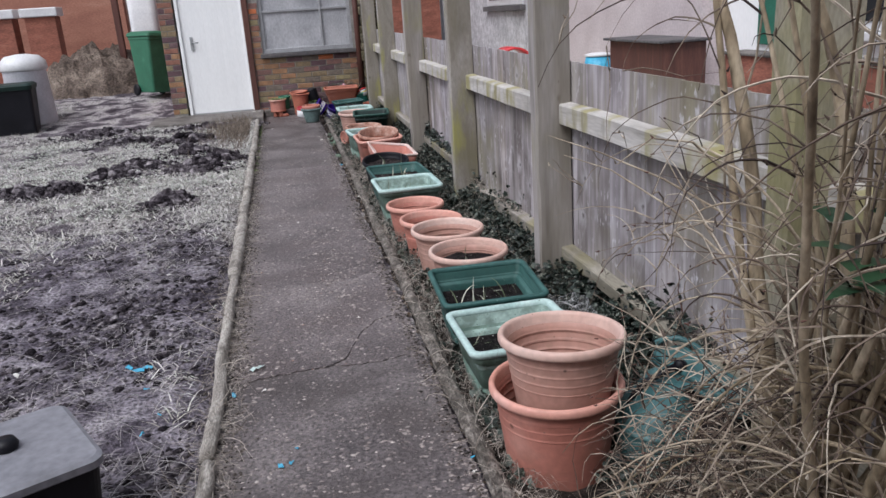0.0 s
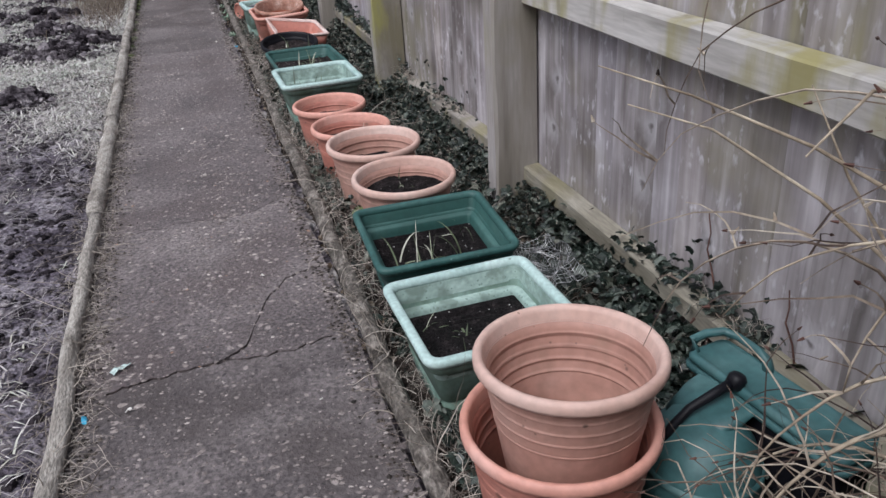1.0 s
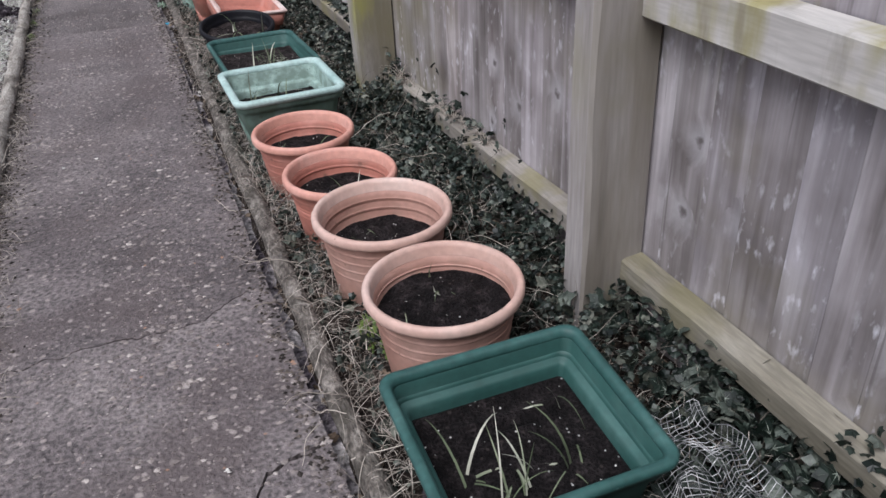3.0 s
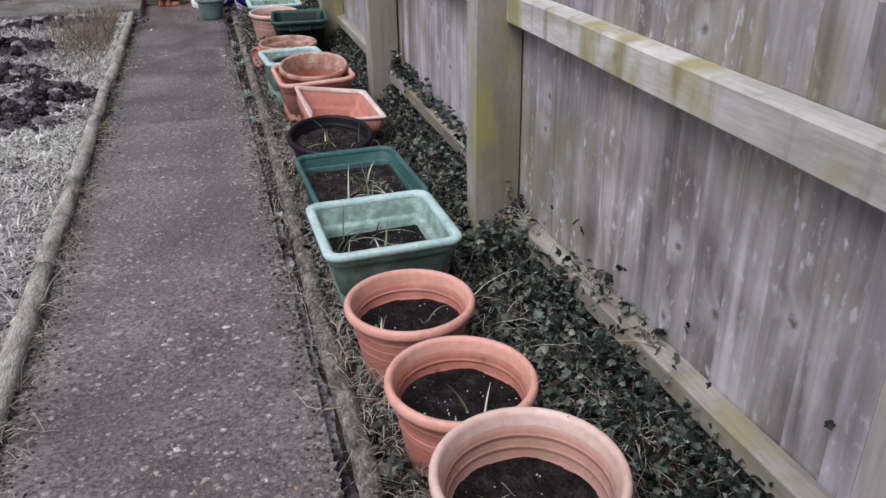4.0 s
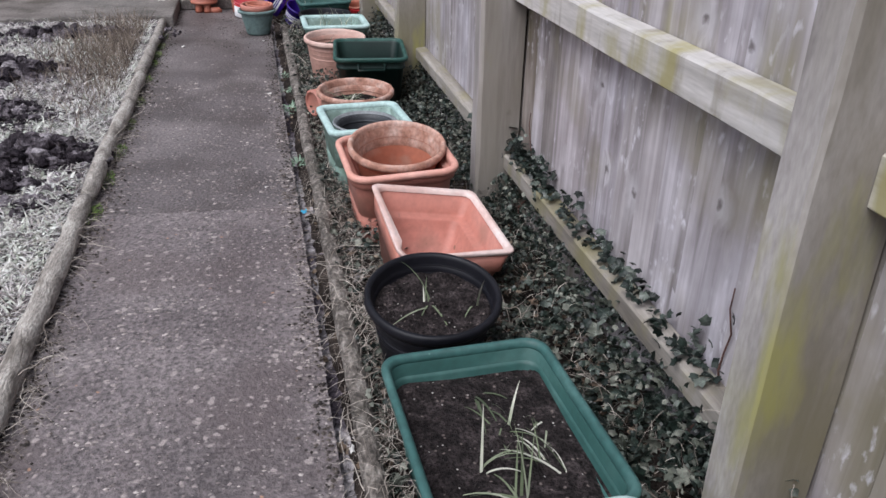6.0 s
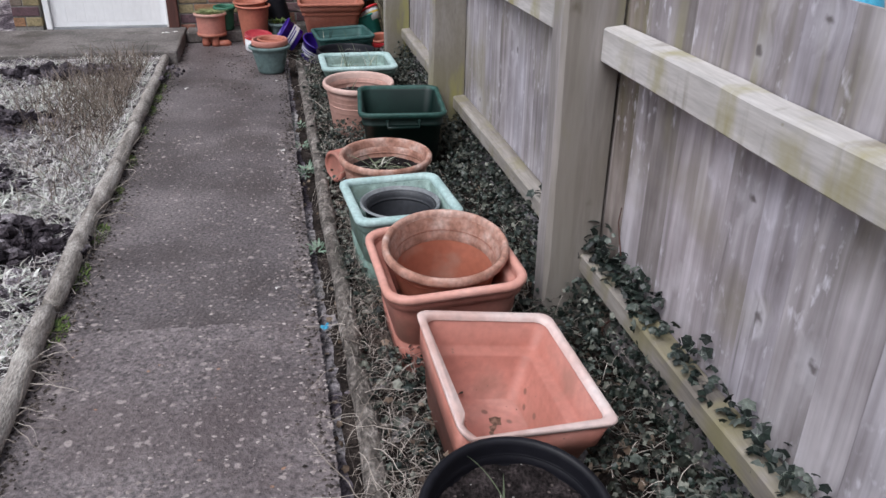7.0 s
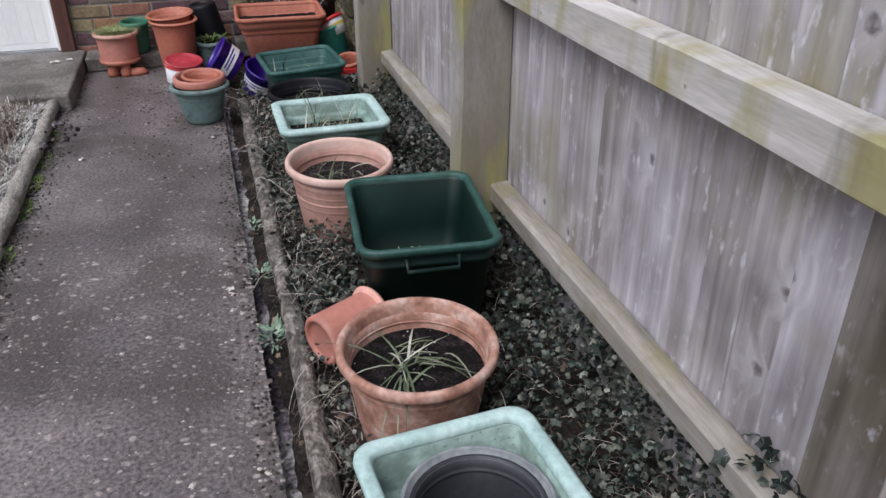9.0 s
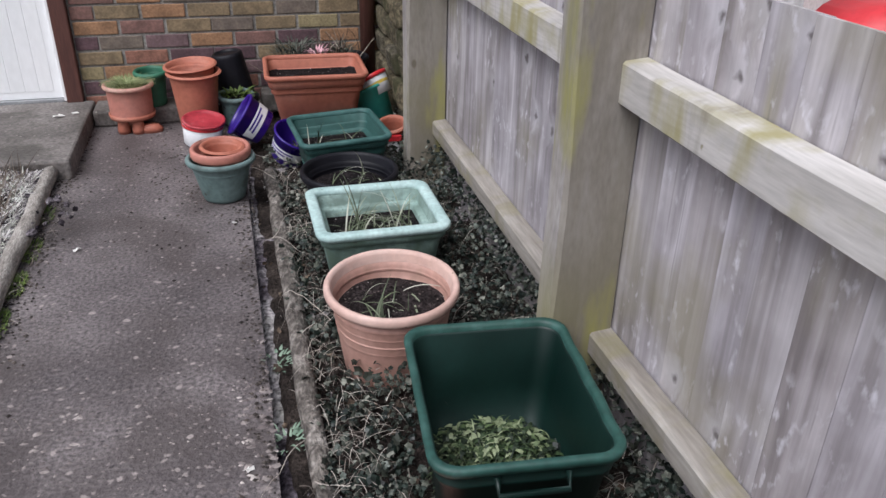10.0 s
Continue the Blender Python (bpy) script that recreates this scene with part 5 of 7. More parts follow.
def crate():
    """A deep recycling box with a flared rim, a hand-grip loop at each end and cuttings inside."""
    ob = base("recycling_box", pose(0.931, 8.672, BED, 0, 0, -6), "dark bottle-green plastic recycling box with green cuttings inside", "recycling box")
    w, d, h = 0.37, 0.475, 0.335

    def ring(inset, z):
        k = 0.82 + 0.18 * z / h
        pts = rounded(w * k - 2 * inset, d * k - 2 * inset, 0.05 - inset * 0.5, z, 6)
        return pts

    def notch(bm):
        for v in bm.verts:
            if v.co.z > h * 0.86 and abs(v.co.x) > w * 0.36 and abs(v.co.y) < d * 0.4:
                v.co.z -= 0.005 * max(0.0, math.cos(2 * math.pi * v.co.y / d * 3.5)) ** 0.5
        return bm

    def fine(pts):
        """More points along the straight sides, so that the rim can dip."""
        out = []
        for i, p in enumerate(pts):
            q = pts[(i + 1) % len(pts)]
            k = 14 if abs(p[1] - q[1]) > 0.1 else 1
            out += [tuple(p[c] + (q[c] - p[c]) * j / k for c in range(3)) for j in range(k)]
        return out

    rings = [ring(0.012, 0.0), ring(0.004, 0.012), ring(0.004, h * 0.8), ring(-0.004, h * 0.81), ring(-0.004, h * 0.84), ring(0.0, h * 0.85), ring(-0.002, h - 0.03), ring(0.0, h - 0.012), ring(0.004, h - 0.012),
             ring(0.008, h - 0.02), ring(0.01, h * 0.5), ring(0.012, 0.014)]
    part("body", notch(loft([fine(k) for k in rings], True, True)), M["bottle"], ob, smooth=True)
    lip = [ring(-0.002, h - 0.026), ring(-0.013, h - 0.022), ring(-0.015, h - 0.006), ring(-0.01, h), ring(0.001, h), ring(0.005, h - 0.006), ring(0.0055, h - 0.016)]
    part("rim", notch(loft([fine(k) for k in lip])), M["bottle_rim"], ob, "scuffed rim with shallow dips", smooth=True)
    for s in (-1, 1):
        yy = s * (d / 2 + 0.006)
        part("grip", tube([(-0.07, yy, h - 0.03), (-0.07, yy + s * 0.02, h - 0.06), (0.07, yy + s * 0.02, h - 0.06), (0.07, yy, h - 0.03)], 0.007, 6), M["bottle"], ob, smooth=True)
    verts, faces, r = [], [], random.Random(8)
    for _ in range(5200):
        x, y = r.gauss(-0.01, 0.09), r.gauss(-0.03, 0.1)
        if abs(x) > 0.14 or abs(y) > 0.19:
            continue
        z = 0.03 + 0.15 * math.exp(-(x * x + y * y) / 0.035) * r.uniform(0.3, 1)
        a = r.uniform(0, 6.28)
        blade(verts, faces, (x, y, z), Vector((math.cos(a), math.sin(a), r.uniform(-0.2, 0.7))), Vector((0, 0, 1)), *r.choice(((0.018, 0.006), (0.03, 0.008), (0.04, 0.004), (0.024, 0.013))), 1.4, 3)
    tagged(from_lists("cutting_pile", verts, faces, M["cuttings"], ob, "heap of fresh green garden cuttings"), kind="stuff")


crate()
round_pot("plant_pot", pose(0.798, 9.26, BED, 2.5, 0, 0), 0.19, 0.283, M["peach"], "ringed peach plastic pot with grassy shoots in its soil", 0.085, ridges=4, shoots=30, shoot_len=0.13, seed=18, soil_mat="brown_soil")
trough("planter", pose(0.849, 9.775, BED, 0, 0, 0), 0.43, 0.4, 0.275, M["mint"], "faded mint green planter crowded with grassy shoots", 0.09, ledge=0.06, shoots=110, shoot_len=0.17, seed=19, roll=0.026)
round_pot("plant_pot", pose(0.825, 10.2, BED, 0, 0, 0), 0.19, 0.25, M["black"], "low black plastic pot with grassy shoots", 0.075, lip=0.03, shoots=16, shoot_len=0.15, seed=20)
trough("planter", pose(0.853, 10.64, BED, -1, -2, 4), 0.38, 0.43, 0.275, M["teal"], "dark green planter with long grassy shoots", 0.1, ledge=0.08, shoots=26, shoot_len=0.17, seed=21, roll=0.011)
trough("planter", pose(0.808, 11.15, 0.0, 0, 0, -2), 0.47, 0.42, 0.37, M["terracotta"], "large square terracotta planter half full of soil by the wall", 0.065, band=0.06, ledge=0.085, seed=22, taper=0.7, roll=0.01)

# ---- group of pots by the wall ----
g = "pots by the outbuilding wall"
round_pot("plant_pot", pose(0.345, 10.5, 0.002), 0.139, 0.182, M["sage"], "grey-green plastic pot with two terracotta pots nested inside", None, lip=0.024, taper=0.6, ridges=1, group=g, seed=31)
round_pot("plant_pot", rim_at(0.348, 10.505, 0.222, 0.17, 2, 0), 0.12, 0.17, M["salmon"], "terracotta coloured pot nested in a grey-green pot", None, taper=0.5, lip=0.04, ridges=0, group=g, seed=32, rim_mat=M["salmon"])
round_pot("plant_pot", rim_at(0.356, 10.51, 0.224, 0.11, 2, 2), 0.09, 0.11, M["terracotta"], "smaller terracotta pot nested inside another", None, ridges=0, lip=0.015, taper=0.6, group=g, seed=33)
round_pot("plant_pot", pose(0.24, 11.4, 0.002, 2, 0, 0), 0.133, 0.305, M["terracotta"], "tall red terracotta pot, one of two nested by the brick wall", None, ridges=1, lip=0.016, taper=0.66, group=g, seed=34)
round_pot("plant_pot", rim_at(0.226, 11.425, 0.333, 0.27, 3, -3), 0.13, 0.27, M["terracotta"], "tall red terracotta pot slipped into another one", None, ridges=1, lip=0.014, taper=0.55, group=g, seed=35)
round_pot("plant_pot", pose(0.02, 11.61, 0.087, 3, 0, 0), 0.086, 0.18, M["grass_green"], "bright green plastic pot on the low plinth", None, ridges=1, lip=0.025, group=g, seed=36)
round_pot("plant_pot", pose(0.43, 11.455, 0.002, 4, 0, 0), 0.095, 0.165, M["sage"], "small grey-green pot with leafy plant", 0.02, ridges=1, lip=0.025, group=g, seed=37)
round_pot("plant_pot", pose(0.405, 11.6, 0.34, 180, -8, 0), 0.112, 0.26, M["black"], "black plastic pot standing upside down on the plinth", None, ridges=0, lip=0.02, taper=0.7, group=g, seed=38)
round_pot("plant_pot", pose(1.0, 11.5, 0.11, 0, 4, 0), 0.12, 0.22, M["black"], "black plastic pot behind the large planter", None, ridges=0, lip=0.02, group=g, seed=39)


def leaf_clump(name, at, radius, height, count, mat, label, category, size=0.03, seed=1, slim=0.35):
    """A small plant of many blades."""
    verts, faces, r = [], [], random.Random(seed)
    for _ in range(count):
        a, q = r.uniform(0, 6.28), math.sqrt(r.random()) * radius
        up = r.uniform(0.2, 1.2)
        way = Vector((math.cos(a) * 0.9, math.sin(a) * 0.9, up)).normalized()
        blade(verts, faces, (q * math.cos(a), q * math.sin(a), r.uniform(0, height * 0.6)), way, Vector((0, 0, 1)), size * r.uniform(0.6, 1.4), size * slim * r.uniform(0.5, 1.2), r.uniform(0.3, 1.4), 3)
    ob = from_lists(name, verts, faces, mat, at=at)
    return tagged(ob, label, category, kind="stuff")


leaf_clump("pot_plant", pose(0.43, 11.455, 0.145), 0.07, 0.04, 120, M["weed"], "small leafy green plant growing in a pot", "plant", 0.04, 3)


def footed_pot():
    """A low pot with a saucer, raised on small terracotta feet."""
    ob = round_pot("plant_pot", pose(-0.082, 11.476, 0.07), 0.122, 0.17, M["salmon"], "wide salmon pot of fine grass raised on terracotta feet", 0.02, ridges=0, lip=0.022, taper=0.84, group=g, seed=41)
    part("saucer", loft([circle(0.09, -0.004), circle(0.108, 0.0), circle(0.112, 0.022), circle(0.104, 0.022), circle(0.1, 0.006)], True, True), M["terracotta"], ob, smooth=True)
    for x, yy in ((-0.045, -0.05), (0.025, -0.065), (0.0, 0.05)):
        bm = loft([circle(0.03, -0.07, 12), circle(0.032, -0.05, 12), circle(0.026, -0.02, 12), circle(0.028, -0.005, 12)], True, True)
        part("foot", bm, M["terracotta"], ob, "terracotta pot foot", pose(x, yy, 0), True)
    bm = loft([circle(0.028, -0.07, 12), circle(0.03, -0.05, 12), circle(0.02, -0.03, 12)], True, True)
    bm.transform(Matrix.Diagonal((1.9, 1, 1, 1)))
    part("foot", bm, M["terracotta"], ob, "terracotta pot foot", pose(0.085, -0.06, 0), True)


footed_pot()
leaf_clump("pot_grass", pose(-0.082, 11.476, 0.22), 0.105, 0.03, 2400, M["fine_grass"], "fine pale green grass growing in a footed pot", "grass", 0.034, 5, 0.07)


def tub_of_sweets(at, mat, label, seed):
    """A printed plastic tub with a pale label band."""
    ob = base("plastic_tub", at, label, "plastic tub", "printed plastic tubs")
    rings = [circle(0.082, 0), circle(0.086, 0.006), circle(0.1, 0.125), circle(0.108, 0.127), circle(0.11, 0.135), circle(0.107, 0.14), circle(0.1, 0.138), circle(0.097, 0.125), circle(0.083, 0.008)]
    part("body", loft(rings, True, True), mat, ob, smooth=True)
    arc = [radians(a) for a in range(200, 341, 10)]
    verts = [(q * math.cos(a), q * math.sin(a), z) for z, q in ((0.035, 0.0905), (0.085, 0.0975)) for a in arc]
    n = len(arc)
    faces = [(i, i + 1, n + i + 1, n + i) for i in range(n - 1)]
    lab = from_lists("label", verts, faces, M["white_plastic"], ob, "pale printed band")
    for k, (a0, a1, z) in enumerate(((225, 290, 0.052), (230, 310, 0.068))):
        arc = [radians(a0 + (a1 - a0) * i / 6) for i in range(7)]
        verts = [((0.0938 + (zz - 0.05) * 0.14) * math.cos(a), (0.0938 + (zz - 0.05) * 0.14) * math.sin(a), zz) for zz in (z, z + 0.008) for a in arc]
        from_lists("print_bar", verts, [(i, i + 1, 8 + i, 7 + i) for i in range(6)], mat, lab)
    return ob


def aimed(at, axis, front):
    """A pose whose z follows axis and whose -y side faces front."""
    z = Vector(axis).normalized()
    f = Vector(front)
    y = -(f - z * f.dot(z)).normalized()
    x = y.cross(z)
    return Matrix.Translation(at) @ Matrix((x, y, z)).transposed().to_4x4()


tub_of_sweets(aimed((0.55, 11.13, 0.075), (-0.78, 0.02, 0.55), (0.35, -0.9, 0.3)), M["purple"], "empty purple plastic tub tipped on its side", 1)
tub_of_sweets(aimed((0.64, 10.93, -0.005), (0.34, -0.3, 0.88), (-0.7, -0.7, 0)), M["purple"], "empty purple plastic tub with a pale label, lying tilted", 2)


def lidded_tub():
    ob = base("plastic_tub", pose(0.25, 11.18, 0.004, 4, 7, 10) @ Matrix.Diagonal((0.85, 0.85, 0.85, 1)), "white plastic tub with a red lid beside the pots", "plastic tub", "printed plastic tubs")
    part("body", loft([circle(0.095, 0), circle(0.1, 0.006), circle(0.112, 0.13), circle(0.106, 0.13), circle(0.095, 0.01)], True, True), M["white_plastic"], ob, smooth=True)
    part("band", loft([circle(0.1135, 0.105), circle(0.1145, 0.108), circle(0.1145, 0.118), circle(0.1135, 0.12)]), M["red_plastic"], ob, "red band", smooth=True)
    part("lid", loft([circle(0.112, 0.0), circle(0.118, 0.002), circle(0.12, 0.014), circle(0.114, 0.018), circle(0.105, 0.016), circle(0.1, 0.009), circle(0.05, 0.01)], True, True), M["dark_red"], ob, "dented red lid", pose(0.005, -0.002, 0.131, 5, -4, 0), True)
    for a0, z in ((230, 0.05), (236, 0.07)):
        arc = [radians(a0 + 8 * i) for i in range(7)]
        verts = [((0.1035 + (zz - 0.05) * 0.1) * math.cos(a), (0.1035 + (zz - 0.05) * 0.1) * math.sin(a), zz) for zz in (z, z + 0.008) for a in arc]
        from_lists("print_bar", verts, [(i, i + 1, 8 + i, 7 + i) for i in range(6)], M["frame_grey"], ob)


lidded_tub()


def corner_cups():
    """Turquoise, white and terracotta pots tipped against the last post."""
    a = base("plant_pot", pose(1.13, 11.1, 0.08, -22, -22, 0), "turquoise plastic pot tipped in the corner by the fence", "plant pot", g)
    part("body", loft([circle(0.06, 0, 24), circle(0.09, 0.16, 24), circle(0.096, 0.162, 24), circle(0.096, 0.175, 24), circle(0.088, 0.175, 24), circle(0.056, 0.01, 24)], True, True), M["aqua_print"], a, smooth=True)
    b = base("plastic_tub", pose(1.12, 11.14, 0.2, -24, -28, 0), "white tub with red and yellow print leaning on pots", "plastic tub", "printed plastic tubs")
    part("body", loft([circle(0.07, 0, 28), circle(0.088, 0.1, 28), circle(0.082, 0.1, 28), circle(0.066, 0.006, 28)], True, True), M["white_plastic"], b, smooth=True)
    part("rim_band", loft([circle(0.088, 0.084, 28), circle(0.0915, 0.086, 28), circle(0.0925, 0.102, 28), circle(0.087, 0.104, 28)]), M["red_plastic"], b, "red rim band", smooth=True)
    part("print_band", loft([circle(0.0785, 0.045, 28), circle(0.0815, 0.06, 28)]), M["yellow"], b, "yellow printed band", smooth=True)
    round_pot("plant_pot", pose(1.15, 10.92, 0.0, 15, -8, 0), 0.075, 0.15, M["terracotta"], "small terracotta pot tucked behind the last fence post", None, ridges=0, lip=0.018, group=g, seed=44)
    c = base("plastic_tub", pose(1.12, 10.84, -0.04, 0, 0, 0), "white and red plastic carton on the ground by the fence", "plastic tub", "printed plastic tubs")
    part("body", loft([rounded(0.07, 0.07, 0.012, 0), rounded(0.08, 0.08, 0.012, 0.12)], True, True), M["white_plastic"], c)
    part("cap", loft([rounded(0.086, 0.086, 0.012, 0.121), rounded(0.086, 0.086, 0.012, 0.145)], True, True), M["red_plastic"], c, "red cap")


corner_cups()
leaf_clump("pink_flowers", pose(0.86, 11.42, 0.345), 0.05, 0.04, 26, M["pink"], "faded pink artificial flowers behind the large planter", "flowers", 0.05, 9)


# ---- dead stems behind the big planter ----
def dry_stems(name, at, count, length, label, seed, spread=0.6):
    r, bm = random.Random(seed), bmesh.new()
    for _ in range(count):
        p = Vector((r.gauss(0, 0.05), r.gauss(0, 0.04), 0))
        d = Vector((r.gauss(0, spread), r.gauss(0, spread * 0.6), 1)).normalized()
        pts = [p]
        for _ in range(5):
            d = (d + Vector((r.gauss(0, 0.2), r.gauss(0, 0.2), 0))).normalized()
            pts.append(pts[-1] + d * length * r.uniform(0.12, 0.24))
        tube(pts, [0.003, 0.003, 0.0025, 0.002, 0.0015, 0.001], 4, bm)
    ob = part(name, bm, M["twig"], at=at)
    return tagged(ob, label, "dead plant")


dry_stems("dry_stem_clump", pose(0.74, 11.57, 0.12), 30, 0.3, "dry brown stems standing against the brick wall", 4)
leaf_clump("herb_plant", pose(0.76, 11.56, 0.3), 0.13, 0.12, 420, M["dark_herb"], "dark needle-leaved herb growing against the brick wall", "herb", 0.045, 14, 0.16)
leaf_clump("herb_plant", pose(0.97, 11.5, 0.32), 0.09, 0.08, 260, M["dark_herb"], "dark needle-leaved herb in a black pot", "herb", 0.04, 15, 0.16)
dry_stems("dry_stem_clump", pose(0.98, 11.5, 0.3), 26, 0.18, "dry brown stems in a black pot", 6)


# ---- garden sprayer half hidden by the shrub ----
def sprayer():
    """A domed tank with a raised ridge behind it that carries a moulded handle."""
    ob = base("garden_sprayer", pose(0.99, 1.95, -0.05), "aqua plastic sprayer tank with a moulded handle under bare twigs", "sprayer")

    def ring(w, d, r, z, x=0.0, y=0.0):
        return [(px + x, py + y, pz) for px, py, pz in rounded(w, d, r, z)]

    dome = [ring(0.18, 0.2, 0.085, 0.0), ring(0.225, 0.25, 0.105, 0.015), ring(0.235, 0.26, 0.11, 0.1), ring(0.225, 0.25, 0.106, 0.16), ring(0.19, 0.215, 0.09, 0.205, 0.008, 0.006), ring(0.13, 0.155, 0.06, 0.236, 0.02, 0.014),
            ring(0.07, 0.09, 0.033, 0.25, 0.03, 0.02)]
    tank = part("tank", loft(dome, True, True), M["sprayer"], ob, smooth=True)
    part("band", loft([ring(0.23, 0.255, 0.108, 0.142), ring(0.24, 0.265, 0.112, 0.147), ring(0.236, 0.26, 0.11, 0.156), ring(0.226, 0.25, 0.106, 0.16)]), M["sprayer"], tank, "raised moulding round the shoulder", smooth=True)
    deck = pose(0.152, -0.025, 0, 0, 0, 8)
    part("back_frame", loft([rounded(0.07, 0.36, 0.02, 0.0), rounded(0.08, 0.38, 0.02, 0.265)], True, True), M["black"], ob, "black block under the ridge", deck)
    part("lower_lip", loft([rounded(0.1, 0.4, 0.02, 0.25), rounded(0.124, 0.425, 0.024, 0.256), rounded(0.124, 0.425, 0.024, 0.266), rounded(0.112, 0.41, 0.02, 0.27)], True, True), M["sprayer"], ob, "flange along the top of the tank", deck, True)
    part("ridge", loft([rounded(0.1, 0.4, 0.02, 0.269), rounded(0.116, 0.415, 0.022, 0.276), rounded(0.116, 0.415, 0.022, 0.288), rounded(0.098, 0.395, 0.02, 0.296), rounded(0.092, 0.388, 0.02, 0.291)], True, True), M["sprayer"], ob, "moulded ridge along the top", deck, True)
    part("neck", loft([ring(0.1, 0.15, 0.04, 0.225, 0.01, 0.03), ring(0.09, 0.16, 0.036, 0.255, 0.06, 0.04), ring(0.07, 0.16, 0.03, 0.268, 0.11, 0.05)], True, True), M["sprayer"], ob, smooth=True)
    part("handle", tube([(-0.035, 0.2, 0.285), (-0.03, 0.212, 0.312), (-0.005, 0.205, 0.322), (0.035, 0.19, 0.322), (0.048, 0.16, 0.32), (0.048, 0.1, 0.318), (0.046, 0.075, 0.31), (0.044, 0.065, 0.285)],
                        [0.014, 0.012, 0.01, 0.01, 0.009, 0.009, 0.011, 0.014], 10), M["sprayer"], ob, at=deck, smooth=True)
    part("hose", tube([(-0.09, 0.02, 0.18), (-0.06, 0.022, 0.235), (-0.02, 0.024, 0.268), (0.04, 0.026, 0.288), (0.075, 0.028, 0.298)], [0.01, 0.01, 0.01, 0.011, 0.012], 10), M["black"], ob, "black hose", smooth=True)
    part("cap", loft([circle(0.016, 0.0, 14), circle(0.02, 0.006, 14), circle(0.02, 0.026, 14), circle(0.014, 0.034, 14)], True, True), M["black"], ob, "round black cap", pose(0.085, 0.03, 0.285, 0, 25, 0), True)


sprayer()


# ---- crumpled netting ----
def netting():
    """A torn scrap of black and white plastic mesh."""
    bm, r = bmesh.new(), random.Random(91)

    def place(u, v):
        return Vector((0.17 * u + 0.03 * noise.noise((u * 3, v * 3, 1)), 0.3 * v + 0.03 * noise.noise((u * 3, v * 3, 4)), 0.02 + 0.07 * abs(noise.noise((u * 2.3, v * 2.3, 8))) + 0.02 * noise.noise((u * 7, v * 7, 3))))

    for k in range(15):
        tube([place(k / 14, j / 18) for j in range(19)], 0.0009, 3, bm, False)
    for k in range(25):
        tube([place(j / 12, k / 24) for j in range(13)], 0.0009, 3, bm, False)
    ob = part("netting", bm, M["net"], at=pose(0.965, 2.72, 0.05, 0, -14, -4))
    tagged(ob, "crumpled scrap of pale plastic netting on the ivy", "netting")


netting()


# ---- bare shrub ----
def grow(r, start, d, length, r0, steps, droop, wander):
    pts, p, d = [Vector(start)], Vector(start), Vector(d).normalized()
    for k in range(steps):
        d = (d + Vector((r.gauss(0, wander), r.gauss(0, wander), r.gauss(0, wander) - droop * k / steps))).normalized()
        p = p + d * length / steps
        pts.append(p.copy())
    return pts, [r0 * (1 - 0.8 * k / steps) for k in range(steps + 1)]


def inside_shrub(p):
    """Keeps twigs clear of the path and in front of the fence."""
    return p.x > 0.55 - 0.1 * max(0.0, p.z - 1.0) and p.x < 1.18 and p.y > 0.75


shrub = base("bare_shrub", pose(0, 0, 0), "leafless tangled shrub with olive stems and thin twigs against the fence", "shrub")
r = random.Random(21)
stems = []
for k in range(30):
    s = Vector((1.09 + r.gauss(0, 0.035), 1.33 + r.gauss(0, 0.06), -0.06))
    d = Vector((r.uniform(-0.05, 0.06) if k < 3 else r.uniform(-0.2, 0.08), r.uniform(-0.36, 0.03), 1.0))
    thick = 0.024 if k < 3 else r.uniform(0.006, 0.015)
    pts, rad = grow(r, s, d, r.uniform(1.7, 2.3), thick, 26, 0.1, 0.03)
    n = next((i for i, p in enumerate(pts) if i > 1 and not inside_shrub(p)), len(pts))
    pts, rad = pts[:n], rad[:n]
    if len(pts) > 3:
        stems.append((pts, rad))
        part("stem", tube(pts, rad, 8), M["bark"], shrub, smooth=True)
twigs = bmesh.new()
ends = []
for pts, rad in stems:
    for _ in range(6):
        i = r.randrange(1, len(pts))
        d = Vector((r.gauss(-0.45, 0.35), r.gauss(0.15, 0.4), r.uniform(0.35, 1.3)))
        q, w = grow(r, pts[i], d, r.uniform(0.25, 0.7), min(rad[i], r.uniform(0.0018, 0.0038)), 13, 0.45, 0.11)
        n = next((k for k, p in enumerate(q) if k > 0 and not inside_shrub(p)), len(q))
        if n > 2:
            tube(q[:n], w[:n], 4, twigs, False)
            ends.append(q[:n])
for q in list(ends):
    for _ in range(2):
        i = r.randrange(1, len(q))
        s, w = grow(r, q[i], (r.gauss(-0.2, 0.6), r.gauss(0, 0.6), r.uniform(-0.4, 0.8)), r.uniform(0.08, 0.28), 0.0018, 5, 0.3, 0.2)
        n = next((k for k, p in enumerate(s) if k > 0 and not inside_shrub(p)), len(s))
        if n > 2:
            tube(s[:n], w[:n], 3, twigs, False)
            for p in s[1:n:2]:
                if r.random() < 0.3:
                    tube([p, p + Vector((r.gauss(0, 0.008), r.gauss(0, 0.008), 0.008))], [0.003, 0.001], 4, twigs, False)
